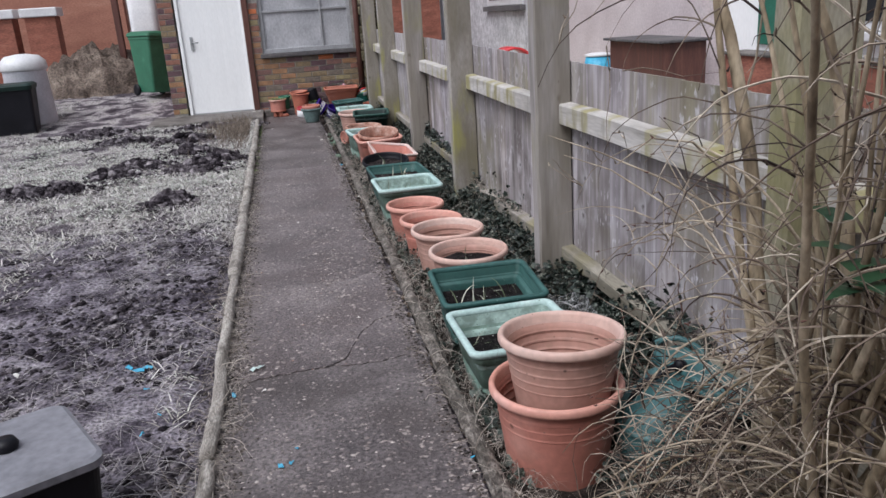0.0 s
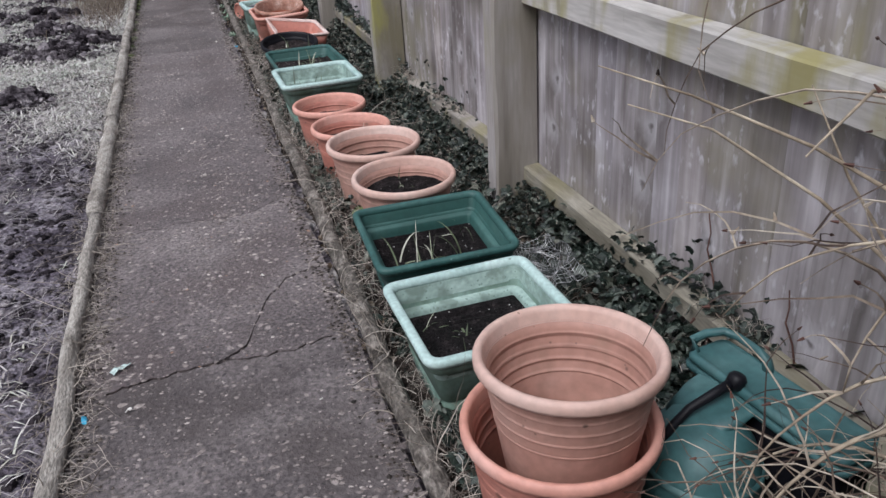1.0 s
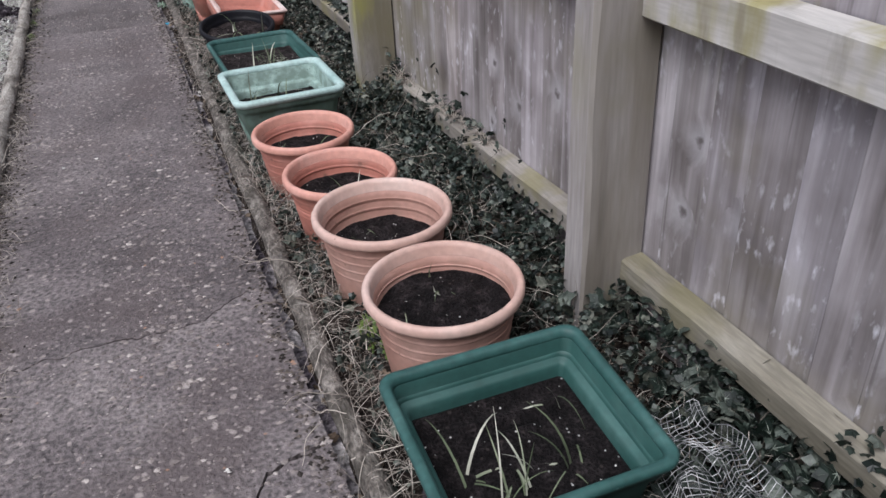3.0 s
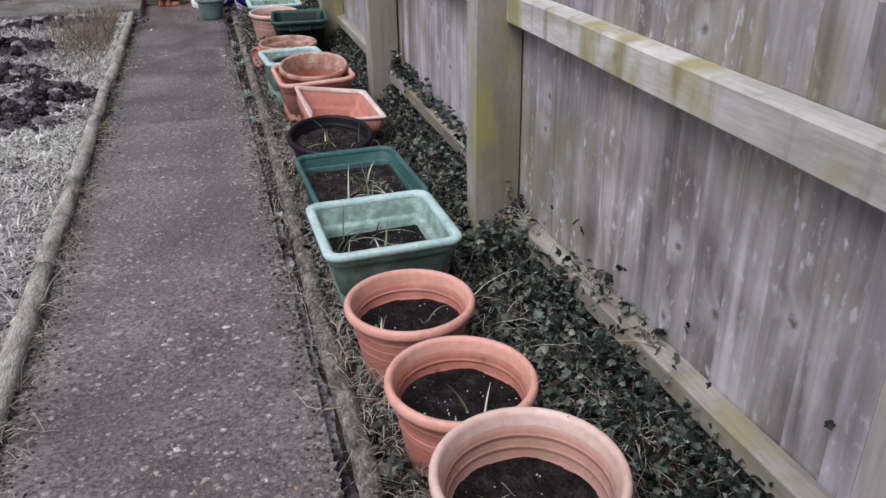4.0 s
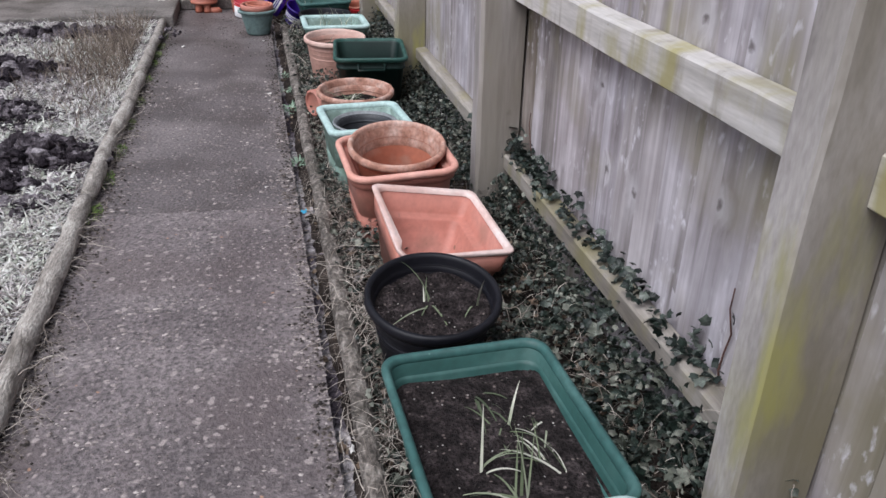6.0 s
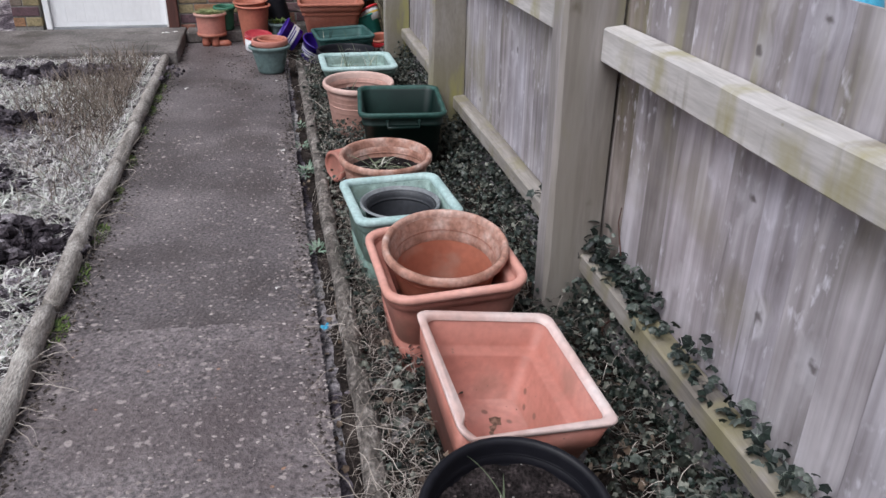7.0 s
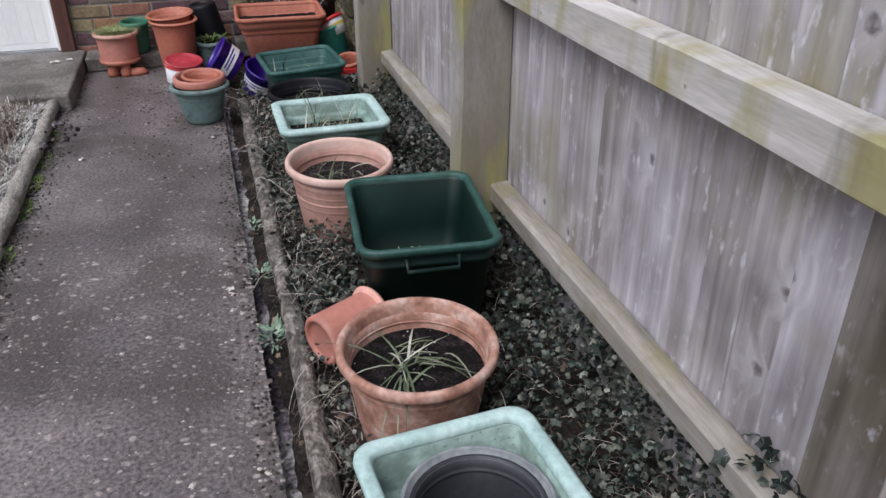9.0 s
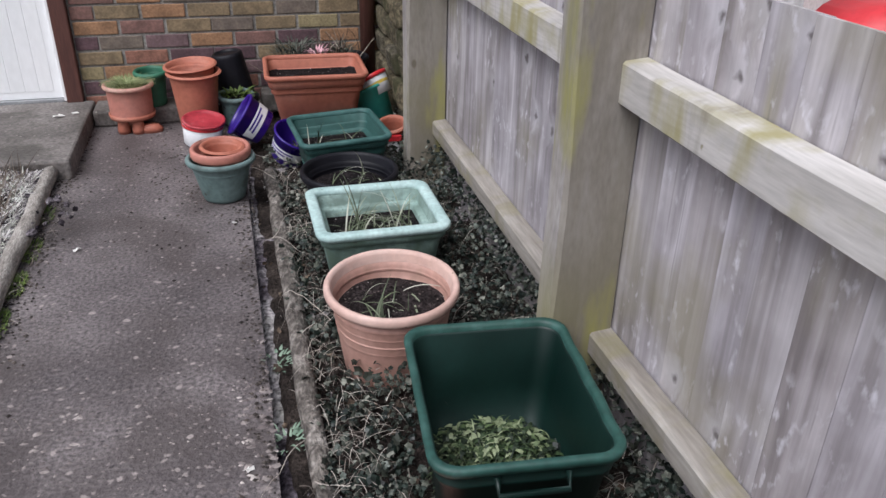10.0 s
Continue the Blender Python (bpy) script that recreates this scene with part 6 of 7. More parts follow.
# branches that arch out of the thicket at hip height and below
for k in range(32):
    s = Vector((r.uniform(1.03, 1.15), r.uniform(0.95, 1.35), r.uniform(0.0, 0.6)))
    d = Vector((r.uniform(-0.75, -0.2), r.uniform(0.0, 0.6), r.uniform(0.1, 0.8)))
    q, w = grow(r, s, d, r.uniform(0.3, 0.62), r.uniform(0.0035, 0.008), 14, 0.4, 0.07)
    n = next((i for i, p in enumerate(q) if i > 0 and not (inside_shrub(p) and p.y < 1.72 and p.z > -0.03)), len(q))
    if n > 4:
        part("branch", tube(q[:n], w[:n], 6), M["bark"] if k % 3 else M["pale_cane"], shrub, smooth=True)
        for p in q[2:n]:
            if r.random() < 0.6:
                e, v = grow(r, p, (r.gauss(-0.4, 0.5), r.gauss(0.2, 0.5), r.uniform(-0.1, 0.9)), r.uniform(0.08, 0.25), 0.0022, 6, 0.3, 0.16)
                if all(inside_shrub(x) and x.y < 1.75 for x in e):
                    tube(e, v, 3, twigs, False)
# long pale canes that sweep out over the pots
buds = bmesh.new()
for k in range(18):
    s = Vector((1.08 + r.gauss(0, 0.05), 1.3 + r.gauss(0, 0.08), r.uniform(0.1, 0.85)))
    d = Vector((r.uniform(-0.8, -0.1), r.uniform(-0.2, 0.45), r.uniform(0.25, 1.2)))
    q, w = grow(r, s, d, r.uniform(0.5, 0.95), r.uniform(0.0025, 0.005), 16, 0.4, 0.075)
    n = next((i for i, p in enumerate(q) if i > 0 and not (inside_shrub(p) and (p.y < 1.62 or p.x > 1.0))), len(q))
    if n > 4:
        part("cane", tube(q[:n], w[:n], 6), M["pale_cane"], shrub, smooth=True)
        for p in q[n // 2:n]:
            for _ in range(r.choice((0, 1, 1, 2))):
                d = Vector((r.gauss(-0.3, 0.6), r.gauss(0.2, 0.6), r.uniform(-0.3, 0.9)))
                e, v = grow(r, p, d, r.uniform(0.06, 0.2), 0.0018, 5, 0.2, 0.2)
                if all(inside_shrub(x) and x.y < 1.68 for x in e):
                    tube(e, v, 3, twigs, False)
                    tip = e[-1]
                    tube([tip, tip + (e[-1] - e[-2]).normalized() * 0.009], [0.0022, 0.0008], 4, buds, False)
tagged(part("bud", buds, M["bud"], shrub, "small dark red buds"), kind="stuff")
# fine curling dead twigs over the sprayer
curls = bmesh.new()
for _ in range(420):
    s = Vector((r.uniform(0.8, 1.18), r.uniform(0.95, 1.7), r.uniform(-0.02, 0.36)))
    d = Vector((r.gauss(-0.5, 0.7), r.gauss(0.1, 0.8), r.gauss(0.25, 0.6)))
    q, w = grow(r, s, d, r.uniform(0.12, 0.4), r.uniform(0.001, 0.0022), 9, 0.3, 0.28)
    n = next((k for k, p in enumerate(q) if k > 0 and (p.x < 0.66 or p.x > 1.2 or p.y < 0.85 or p.z < -0.06 or p.y > 1.75)), len(q))
    if n > 2:
        tube(q[:n], w[:n], 3, curls, False)
tagged(part("dead_twig", curls, M["twig"], shrub, "fine curling dead twigs"), kind="stuff")
# low wiry tangle at the shrub's foot
for _ in range(260):
    s = Vector((r.uniform(0.72, 1.2), r.uniform(1.1, 1.75), r.uniform(-0.05, 0.12)))
    d = Vector((r.gauss(-0.3, 0.6), r.gauss(0.2, 0.7), r.uniform(0.1, 1.1)))
    q, w = grow(r, s, d, r.uniform(0.2, 0.55), r.uniform(0.0012, 0.0032), 11, 0.9, 0.2)
    n = next((k for k, p in enumerate(q) if k > 0 and (p.x < 0.6 or p.x > 1.2 or p.y < 0.85 or p.z < -0.06)), len(q))
    if n > 2:
        tube(q[:n], w[:n], 4, twigs, False)
tagged(part("twig_tangle", twigs, M["twig"], shrub, "thin dark and pale bare twigs"), kind="stuff")
CANES = [([(0.96, 1.32, 1.75), (0.93, 1.4, 1.45), (0.94, 1.45, 1.2), (0.91, 1.5, 0.98), (0.93, 1.52, 0.8), (1.0, 1.47, 0.62), (1.06, 1.4, 0.3)], 0.005),
         ([(0.62, 1.4, 1.02), (0.7, 1.42, 1.06), (0.8, 1.44, 1.04), (0.9, 1.44, 0.95), (0.98, 1.42, 0.8), (1.06, 1.36, 0.5)], 0.005),
         ([(0.82, 1.62, 1.0), (0.88, 1.6, 0.88), (0.95, 1.55, 0.75), (1.02, 1.48, 0.5)], 0.004)]
CANES += [([(0.584, 1.698, 1.037), (0.7, 1.68, 0.99), (0.82, 1.6, 0.93), (0.95, 1.5, 0.84), (1.06, 1.4, 0.6)], 0.0042), ([(0.612, 1.676, 0.993), (0.72, 1.66, 0.95), (0.84, 1.6, 0.86), (0.96, 1.48, 0.72), (1.07, 1.38, 0.45)], 0.0042)]
for pts, w in CANES:
    part("cane", tube(pts, [w * (0.2 + 0.8 * i / (len(pts) - 1)) for i in range(len(pts))], 6), M["pale_cane"], shrub, smooth=True)
verts, faces = [], []
for k in range(9):
    p = (0.91 + r.gauss(0, 0.035), 1.1 + r.gauss(0, 0.03), 0.86 + r.gauss(0, 0.05))
    a = r.uniform(0, 6.28)
    blade(verts, faces, p, Vector((math.cos(a), math.sin(a), 0.3)), Vector((0, 0, 1)), 0.1, 0.05, 0.7, 4)
from_lists("leaves", verts, faces, M["laurel"], shrub, "a few dark evergreen leaves")


# ---- ivy, dead grass and litter ----
CONTAINERS = [(0.72, 2.05, 0.17), (0.66, 1.8, 0.14), (0.722, 2.535, 0.22), (0.748, 3.045, 0.22), (0.784, 3.5, 0.17), (0.767, 3.9, 0.17), (0.745, 4.28, 0.16), (0.723, 4.66, 0.16), (0.742, 5.1, 0.22), (0.76, 5.48, 0.2), (0.76, 5.7, 0.2),
              (0.745, 6.1, 0.17), (0.875, 6.58, 0.2), (0.815, 7.13, 0.21), (0.758, 7.62, 0.19), (0.78, 8.13, 0.17), (0.68, 8.47, 0.1), (0.93, 8.57, 0.19), (0.93, 8.78, 0.19), (0.8, 9.26, 0.17), (0.85, 9.77, 0.21),
              (0.825, 10.2, 0.17), (0.853, 10.64, 0.21), (0.6, 10.72, 0.1)]


def blocked(x, y, slack=1.0):
    return any((x - a) ** 2 + (y - b) ** 2 < (c * slack) ** 2 for a, b, c in CONTAINERS)


VEINS = ([], [])


def ivy_leaf(verts, faces, p, m, s):
    """A five-pointed leaf, folded along its rib; large ones are deeper cut and show pale veins."""
    i0 = len(verts)
    if s > 0.034:
        shape = ((0, 0, 0), (0.42, 0.0, -0.1), (0.37, 0.33, -0.03), (0.56, 0.54, -0.14), (0.3, 0.66, -0.02), (0, 1.05, -0.14), (-0.3, 0.66, -0.02), (-0.56, 0.54, -0.14), (-0.37, 0.33, -0.03), (-0.42, 0.0, -0.1), (0, 0.4, 0.06))
        for x, y, z in ((0, 0.95, -0.06), (0.46, 0.48, -0.08), (-0.46, 0.48, -0.08), (0.34, 0.04, -0.06), (-0.34, 0.04, -0.06)):
            k = len(VEINS[0])
            w = 0.022
            for q in ((-w * y, 0.05 - w, 0.05), (w * y, 0.05 + w * abs(x), 0.05), (x * 0.5, 0.05 + (y - 0.05) * 0.5, z * 0.5 + 0.055), (x, y, z + 0.02)):
                VEINS[0].append(tuple(p + m @ (Vector(q) * s)))
            VEINS[1].extend(((k, k + 1, k + 2), (k + 1, k + 3, k + 2), (k, k + 2, k + 3)))
    else:
        shape = ((0, 0, 0), (0.36, 0.02, -0.1), (0.36, 0.34, -0.04), (0.52, 0.5, -0.14), (0.29, 0.68, -0.02), (0, 1.0, -0.12), (-0.29, 0.68, -0.02), (-0.52, 0.5, -0.14), (-0.36, 0.34, -0.04), (-0.36, 0.02, -0.1), (0, 0.4, 0.06))
    for x, y, z in shape:
        verts.append(tuple(p + m @ Vector((x * s, y * s, z * s))))
    for a, b in ((0, 1), (1, 2), (2, 3), (3, 4), (4, 5), (5, 6), (6, 7), (7, 8), (8, 9), (9, 0)):
        faces.append((i0 + a, i0 + b, i0 + 10))


def build_ivy():
    r, verts, faces = random.Random(77), [], []
    pale_v, pale_f = [], []
    n = 0
    while n < 36000:
        x, y = r.uniform(0.53, 1.3), r.uniform(1.2, 11.2)
        near = min(1.0, (0.4 if y < 7.5 else 0.62) + 1.1 * (x - 0.5) + 0.3 * noise.noise((x * 3, y * 2, 9)))
        if r.random() > near or blocked(x, y, 0.93):
            continue
        z = -0.05 + 0.075 * near * (0.6 + 0.8 * noise.noise((x * 5, y * 5, 2))) + r.uniform(-0.03, 0.06)
        m = Euler((r.gauss(0.3, 0.6), r.gauss(0, 0.6), r.uniform(0, 6.28))).to_matrix()
        z += 0.13 * max(0.0, min(1.0, (x - 0.98) / 0.26)) ** 1.5 * r.uniform(0.4, 1.0)
        if y > 6.3:
            size = r.uniform(0.01, 0.02) if r.random() < 0.85 else r.uniform(0.02, 0.032)
        else:
            size = r.uniform(0.011, 0.025) if r.random() < (0.9 if y > 3.1 else 0.6) else r.uniform(0.03, 0.048)
        dusty = r.random() < float(np.interp(y, [2.2, 3.5, 6, 8, 10], [0.08, 0.26, 0.38, 0.5, 0.45]))
        ivy_leaf(pale_v if dusty else verts, pale_f if dusty else faces, Vector((x, y, max(z, -0.04))), m, size)
        n += 1
    # runners that climb the boards and posts
    for y0, top, lean in ((2.35, 0.36, 0.1), (2.75, 0.3, 0.05), (2.05, 0.34, 0.1), (4.95, 0.36, 0.15), (4.45, 0.3, 0.12), (5.62, 0.5, 0.02), (5.66, 0.4, 0.05), (3.72, 0.35, 0.05), (6.6, 0.33, 0.1), (6.95, 0.4, 0.1), (7.1, 0.3, 0.1),
                          (4.15, 0.34, 0.08), (4.7, 0.36, 0.05), (6.75, 0.32, 0.1), (5.75, 0.33, 0.1)):
        for k in range(60):
            f = r.random() ** 11
            y, z = y0 + lean * (f - 0.5) + r.gauss(0, 0.09 * (1 - 0.85 * f)), 0.05 + (top - 0.05) * f
            m = Euler((radians(-70) + r.gauss(0, 0.3), r.gauss(0, 0.3), radians(-90) + r.gauss(0, 0.8))).to_matrix()
            x = 1.245 if z < 0.24 else 1.287
            ivy_leaf(verts, faces, Vector((x - r.uniform(0.002, 0.03), y, z)), m, r.uniform(0.015, 0.034))
    # leaves lying along the lower rail
    for y0, y1, count in ((2.1, 2.75, 130), (4.25, 4.75, 30), (5.2, 5.45, 70), (5.6, 6.7, 200), (6.7, 7.22, 230), (7.35, 7.6, 30)):
        for _ in range(count):
            y = r.uniform(y0, y1)
            m = Euler((r.gauss(0.2, 0.5), r.gauss(0, 0.5), r.uniform(0, 6.28))).to_matrix()
            ivy_leaf(verts, faces, Vector((r.uniform(1.235, 1.29), y, low_rail_top(y) + abs(r.gauss(0.005, 0.05 if 6.7 < y < 7.22 else 0.03)))), m, r.uniform(0.014, 0.038))
    plant = from_lists("ivy", verts, faces, M["ivy"])
    tagged(from_lists("vein", VEINS[0], VEINS[1], M["vein"], plant, "pale leaf veins"), kind="stuff")
    tagged(from_lists("ground_cover", pale_v, pale_f, M["dusty_ivy"]), "small dusty grey-green leaves creeping through the ivy bed", "ground cover", kind="stuff")
    tagged(plant, "dense dark green ivy carpeting the bed and climbing the fence", "ivy", kind="stuff")
    bm = bmesh.new()
    for y0, top, lean in ((2.35, 0.42, 0.1), (2.05, 0.36, 0.1), (5.62, 0.45, 0.02), (6.95, 0.42, 0.1)):
        pts = [(1.288 if k > 1 else 1.24, y0 + lean * (k / 8 - 0.5) + 0.012 * math.sin(k * 2 + y0), 0.03 + (top - 0.03) * k / 8) for k in range(9)]
        tube(pts, [0.004 - 0.0003 * k for k in range(9)], 5, bm, False)
    tagged(part("ivy_runner", bm, M["bud"], smooth=True), "thin brown ivy runners clinging to the fence boards", "ivy", kind="stuff")


build_ivy()


def build_dead_leaves():
    r, verts, faces = random.Random(41), [], []
    for _ in range(4200):
        x, y = r.uniform(0.45, 1.24), r.uniform(1.0, 11.2)
        if blocked(x, y, 0.95) or (y > 7.5 and r.random() < 0.7):
            continue
        m = Euler((r.gauss(0, 0.6), r.gauss(0, 0.6), r.uniform(0, 6.28))).to_matrix()
        low = -0.05 if x < 0.6 else -0.03
        ivy_leaf(verts, faces, Vector((x, y, low + r.uniform(0.0, 0.06 if x > 0.6 else 0.02))), m, r.uniform(0.012, 0.032))
    tagged(from_lists("dead_leaves", verts, faces, M["dead_leaf"]), "curled brown dead leaves among the ivy", "dead leaves", kind="stuff")


build_dead_leaves()


def build_straw():
    """Dead stalks lying in the bed, along the kerbs and over the logs."""
    r, verts, faces = random.Random(13), [], []
    for _ in range(23000):
        y = r.uniform(0.8, 11.0)
        k = r.random()
        if k < (0.28 if y < 6.5 else 0.16):
            x, z = right_kerb_x(y) + r.gauss(0.075, 0.045), r.uniform(-0.01, 0.04)
        elif k < 0.6 and 4.6 < y < 7.6 and k > 0.45:
            x, z = r.uniform(0.47, 0.72), r.uniform(-0.02, 0.05)
            if blocked(x, y, 1.02):
                continue
        elif k < 0.64:
            x, z = r.uniform(0.55, 1.25), r.uniform(-0.02, 0.08)
            if blocked(x, y, 1.05):
                continue
        elif k < 0.7:
            x, z = 1.22 + r.gauss(0, 0.03), r.uniform(-0.02, 0.12)
        else:
            x, z = -0.35 + r.gauss(0, 0.045), r.uniform(0.002, 0.03)
            if y > 6.5 and r.random() < 0.85:
                continue
        if x < 0.47 and x > -0.3:
            z = max(z, 0.006) if x < 0.44 else z - 0.03
        if y > 7.8 and x > 0 and r.random() < 0.5:
            continue
        a = r.uniform(0, 6.28)
        blade(verts, faces, (x, y, z), Vector((math.cos(a), math.sin(a), r.uniform(-0.05, 0.5))), Vector((0, 0, 1)), r.uniform(0.03, 0.1) if r.random() < 0.8 else r.uniform(0.1, 0.2), r.uniform(0.0008, 0.0019), r.uniform(0.8, 3.6), 7)
    tagged(from_lists("dead_stalks", verts, faces, M["straw"]), "pale dead grass stalks littered along the path edges", "dead grass", kind="stuff")


build_straw()


def build_dead_runners():
    """Long curling dead stems trailing over the bed and the edges of the path."""
    r, bm = random.Random(29), bmesh.new()
    for k in range(1900):
        y = r.uniform(1.6, 11.0) if k < 1000 else r.uniform(2.2, 7.4)
        if k < 1000 and k % 3 == 0:
            s = Vector((-0.36 + r.gauss(0, 0.03), y if y < 9 else r.uniform(2, 6), 0.02))
            low, x0, x1 = 0.004, -0.6, -0.2
        elif k < 1000 and k % 3 == 1:
            s = Vector((right_kerb_x(y) + r.gauss(0.0, 0.03), y, 0.02))
            low, x0, x1 = -0.02 if s.x > 0.45 else 0.004, 0.36, 1.2
        else:
            s = Vector((r.uniform(0.6, 1.22), y, r.uniform(-0.01, 0.05)))
            low, x0, x1 = -0.02, 0.45, 1.24
        if blocked(s.x, s.y, 1.0) or (y > 7.8 and k % 3 and r.random() < 0.65):
            continue
        a = r.uniform(0, 6.28)
        q, w = grow(r, s, (math.cos(a), math.sin(a), r.uniform(0, 0.5)), r.uniform(0.1, 0.34), r.uniform(0.0009, 0.002), 10, 0.25, 0.22)
        out = []
        for p in q:
            if p.x < x0 or p.x > x1 or blocked(p.x, p.y, 1.0):
                break
            out.append(Vector((p.x, p.y, max(p.z, 0.005 if p.x < 0.44 and p.x > -0.34 else low))))
        if len(out) > 3:
            tube(out, w[:len(out)], 3, bm, False)
    for y0, n in ((2.2, 60), (4.3, 40), (4.62, 50), (5.12, 60), (5.42, 50)):
        for _ in range(n):
            y = y0 + r.gauss(0, 0.06)
            q, w = grow(r, (r.uniform(1.25, 1.275), y, low_rail_top(y) + 0.004), (r.gauss(-0.2, 0.3), r.gauss(0, 0.8), r.uniform(0.2, 1.0)), r.uniform(0.04, 0.13), 0.0012, 7, 0.3, 0.3)
            q = [Vector((min(p.x, 1.284), p.y, p.z)) for p in q]
            tube(q, w, 3, bm, False)
    tagged(part("dead_runner", bm, M["straw"]), "long curling dead stems trailing over the bed edges", "dead stems", kind="stuff")


build_dead_runners()


def build_turf():
    """Matted faded grass on the lawn, thin where the earth is bare."""
    r, verts, faces = random.Random(31), [], []
    n = 0
    while n < 130000:
        y = 1.2 + 12.5 * r.random() ** 1.15
        x = -0.42 - 4.2 * r.random() ** 1.4
        if y > 10.8 and x > -3.2:
            continue
        cover = 0.5 + 1.0 * noise.noise((x * 0.9, y * 0.7, 11)) + 1.0 * noise.noise((x * 2.7, y * 2.3, 3)) + 0.5 * noise.noise((x * 7, y * 7, 8)) + float(np.interp(y, [2, 4.8, 6.0, 12], [-1.4, -0.7, 0.4, 0.45]))
        if r.random() > cover:
            n += 0.2
            continue
        a = r.uniform(0, 6.28)
        blade(verts, faces, (x, y, ground_height(x, y) - 0.004), Vector((math.cos(a), math.sin(a), r.uniform(0.0, 0.9))), Vector((0, 0, 1)), r.uniform(0.03, 0.1), r.uniform(0.0025, 0.008), r.uniform(0.6, 1.6), 2)
        n += 1
    tagged(from_lists("turf", verts, faces, M["turf"]), "matted pale winter grass on the lawn", "grass", kind="stuff")
    verts, faces = [], []
    for _ in range(2200):
        x, y = -0.45 - abs(r.gauss(0, 0.24)), min(10.75, r.gauss(9.75, 0.55))
        blade(verts, faces, (x, y, ground_height(x, y)), Vector((r.gauss(0, 0.4), r.gauss(0, 0.4), 1)), Vector((0, 1, 0)), r.uniform(0.05, 0.17), r.uniform(0.002, 0.004), r.uniform(0.3, 1.2), 4)
    tagged(from_lists("dry_grass", verts, faces, M["brown_grass"]), "upright dry brown grass beside the step", "grass", kind="stuff")
    # silvery frost-bitten leaves, thick between the dug patches
    verts, faces = [], []
    n = 0
    while n < 15000:
        x, y = -0.43 - 2.6 * r.random() ** 1.3, r.uniform(5.9, 10.7)
        if r.random() > 0.35 + 1.3 * noise.noise((x * 1.7, y * 1.5, 40)) + 0.6 * noise.noise((x * 6, y * 6, 41)):
            n += 0.2
            continue
        a = r.uniform(0, 6.28)
        blade(verts, faces, (x, y, ground_height(x, y) + r.uniform(-0.005, 0.015)), Vector((math.cos(a), math.sin(a), r.uniform(0.1, 1.0))), Vector((0, 0, 1)), r.uniform(0.02, 0.05), r.uniform(0.006, 0.015), r.uniform(0.8, 2.2), 3)
        n += 1
    tagged(from_lists("lawn_weed", verts, faces, M["silver_leaf"]), "silvery frost-bitten weeds matted over the lawn", "weeds", kind="stuff")
    # long dead stalks lying on the bare earth
    verts, faces = [], []
    for _ in range(8500):
        x, y = -0.42 - abs(r.gauss(0, 0.55)), 1.8 + 7.6 * r.random()
        if r.random() > 0.6 + 1.2 * noise.noise((x * 1.3, y * 1.2, 55)):
            continue
        a = r.uniform(0, 6.28)
        blade(verts, faces, (x, y, ground_height(x, y) + 0.012), Vector((math.cos(a), math.sin(a), r.uniform(0.0, 0.35))), Vector((0, 0, 1)), r.uniform(0.06, 0.22), r.uniform(0.0012, 0.0028), r.uniform(0.2, 1.3), 6)
    tagged(from_lists("fallen_stalk", verts, faces, M["grey_straw"]), "long pale dead stalks lying on the bare earth", "dead grass", kind="stuff")


build_turf()


def soil_heap(x, y, w, d, h, seed):
    """A low spread of dug earth under tumbled clods."""
    n, m, r = 44, 18, random.Random(seed)
    verts, faces = [], []
    for i in range(m + 1):
        f = i / m
        for k in range(n):
            a = 2 * math.pi * k / n
            px, py = f * w * math.cos(a), f * d * math.sin(a)
            e = 1 + 0.5 * noise.noise((math.cos(a) * 2, math.sin(a) * 2, seed)) + 0.35 * noise.noise((math.cos(a) * 6, math.sin(a) * 6, seed))
            px, py = px * e, py * e
            z = 0.7 * h * (1 - f ** 1.6) + 0.06 * (noise.noise((px * 9, py * 9, seed)) + 0.6 * noise.noise((px * 22, py * 22, seed)) + 0.5 * noise.noise((px * 50, py * 50, seed))) * (1 - f * 0.5)
            verts.append((px, py, z - 0.03 * f))
    for i in range(m):
        for k in range(n):
            a, b = i * n + k, i * n + (k + 1) % n
            faces.append((a, a + n, b + n, b))
    ground_part, verts, faces = (verts, faces), [], []
    for _ in range(420):
        a, q = r.uniform(0, 6.28), math.sqrt(r.random()) * 1.5
        cx, cy, s = q * w * math.cos(a), q * d * math.sin(a), r.choice((0.008, 0.012, 0.016, 0.024, 0.04)) * r.uniform(0.7, 1.2) * (1.2 - 0.5 * q)
        cz, i0, rows = 0.7 * h * max(0, 1 - min(q, 1) ** 1.6) + s * 0.2, len(verts), 4
        for i in range(rows + 1):
            t = math.pi * i / rows
            for k in range(7):
                b = 2 * math.pi * k / 7
                v = Vector((math.sin(t) * math.cos(b), math.sin(t) * math.sin(b), 0.75 * math.cos(t)))
                g = s * (1 + 1.0 * noise.noise((v.x * 1.7 + cx * 40, v.y * 1.7 + cy * 40, v.z * 1.7 + seed)))
                verts.append((cx + g * v.x, cy + g * v.y, cz + g * v.z))
        for i in range(rows):
            for k in range(7):
                p, o = i0 + i * 7 + k, i0 + i * 7 + (k + 1) % 7
                faces.append((p, p + 7, o + 7, o))
    ob = from_lists("earth_mound", *ground_part, M["clod"], at=pose(x, y, lawn_level(y)))
    tagged(from_lists("clod", verts, faces, M["clod"], ob, "tumbled dark clods"), kind="stuff")
    tagged(ob, "heap of freshly dug dark earth on the lawn", "soil heap", "heaps of dug earth")


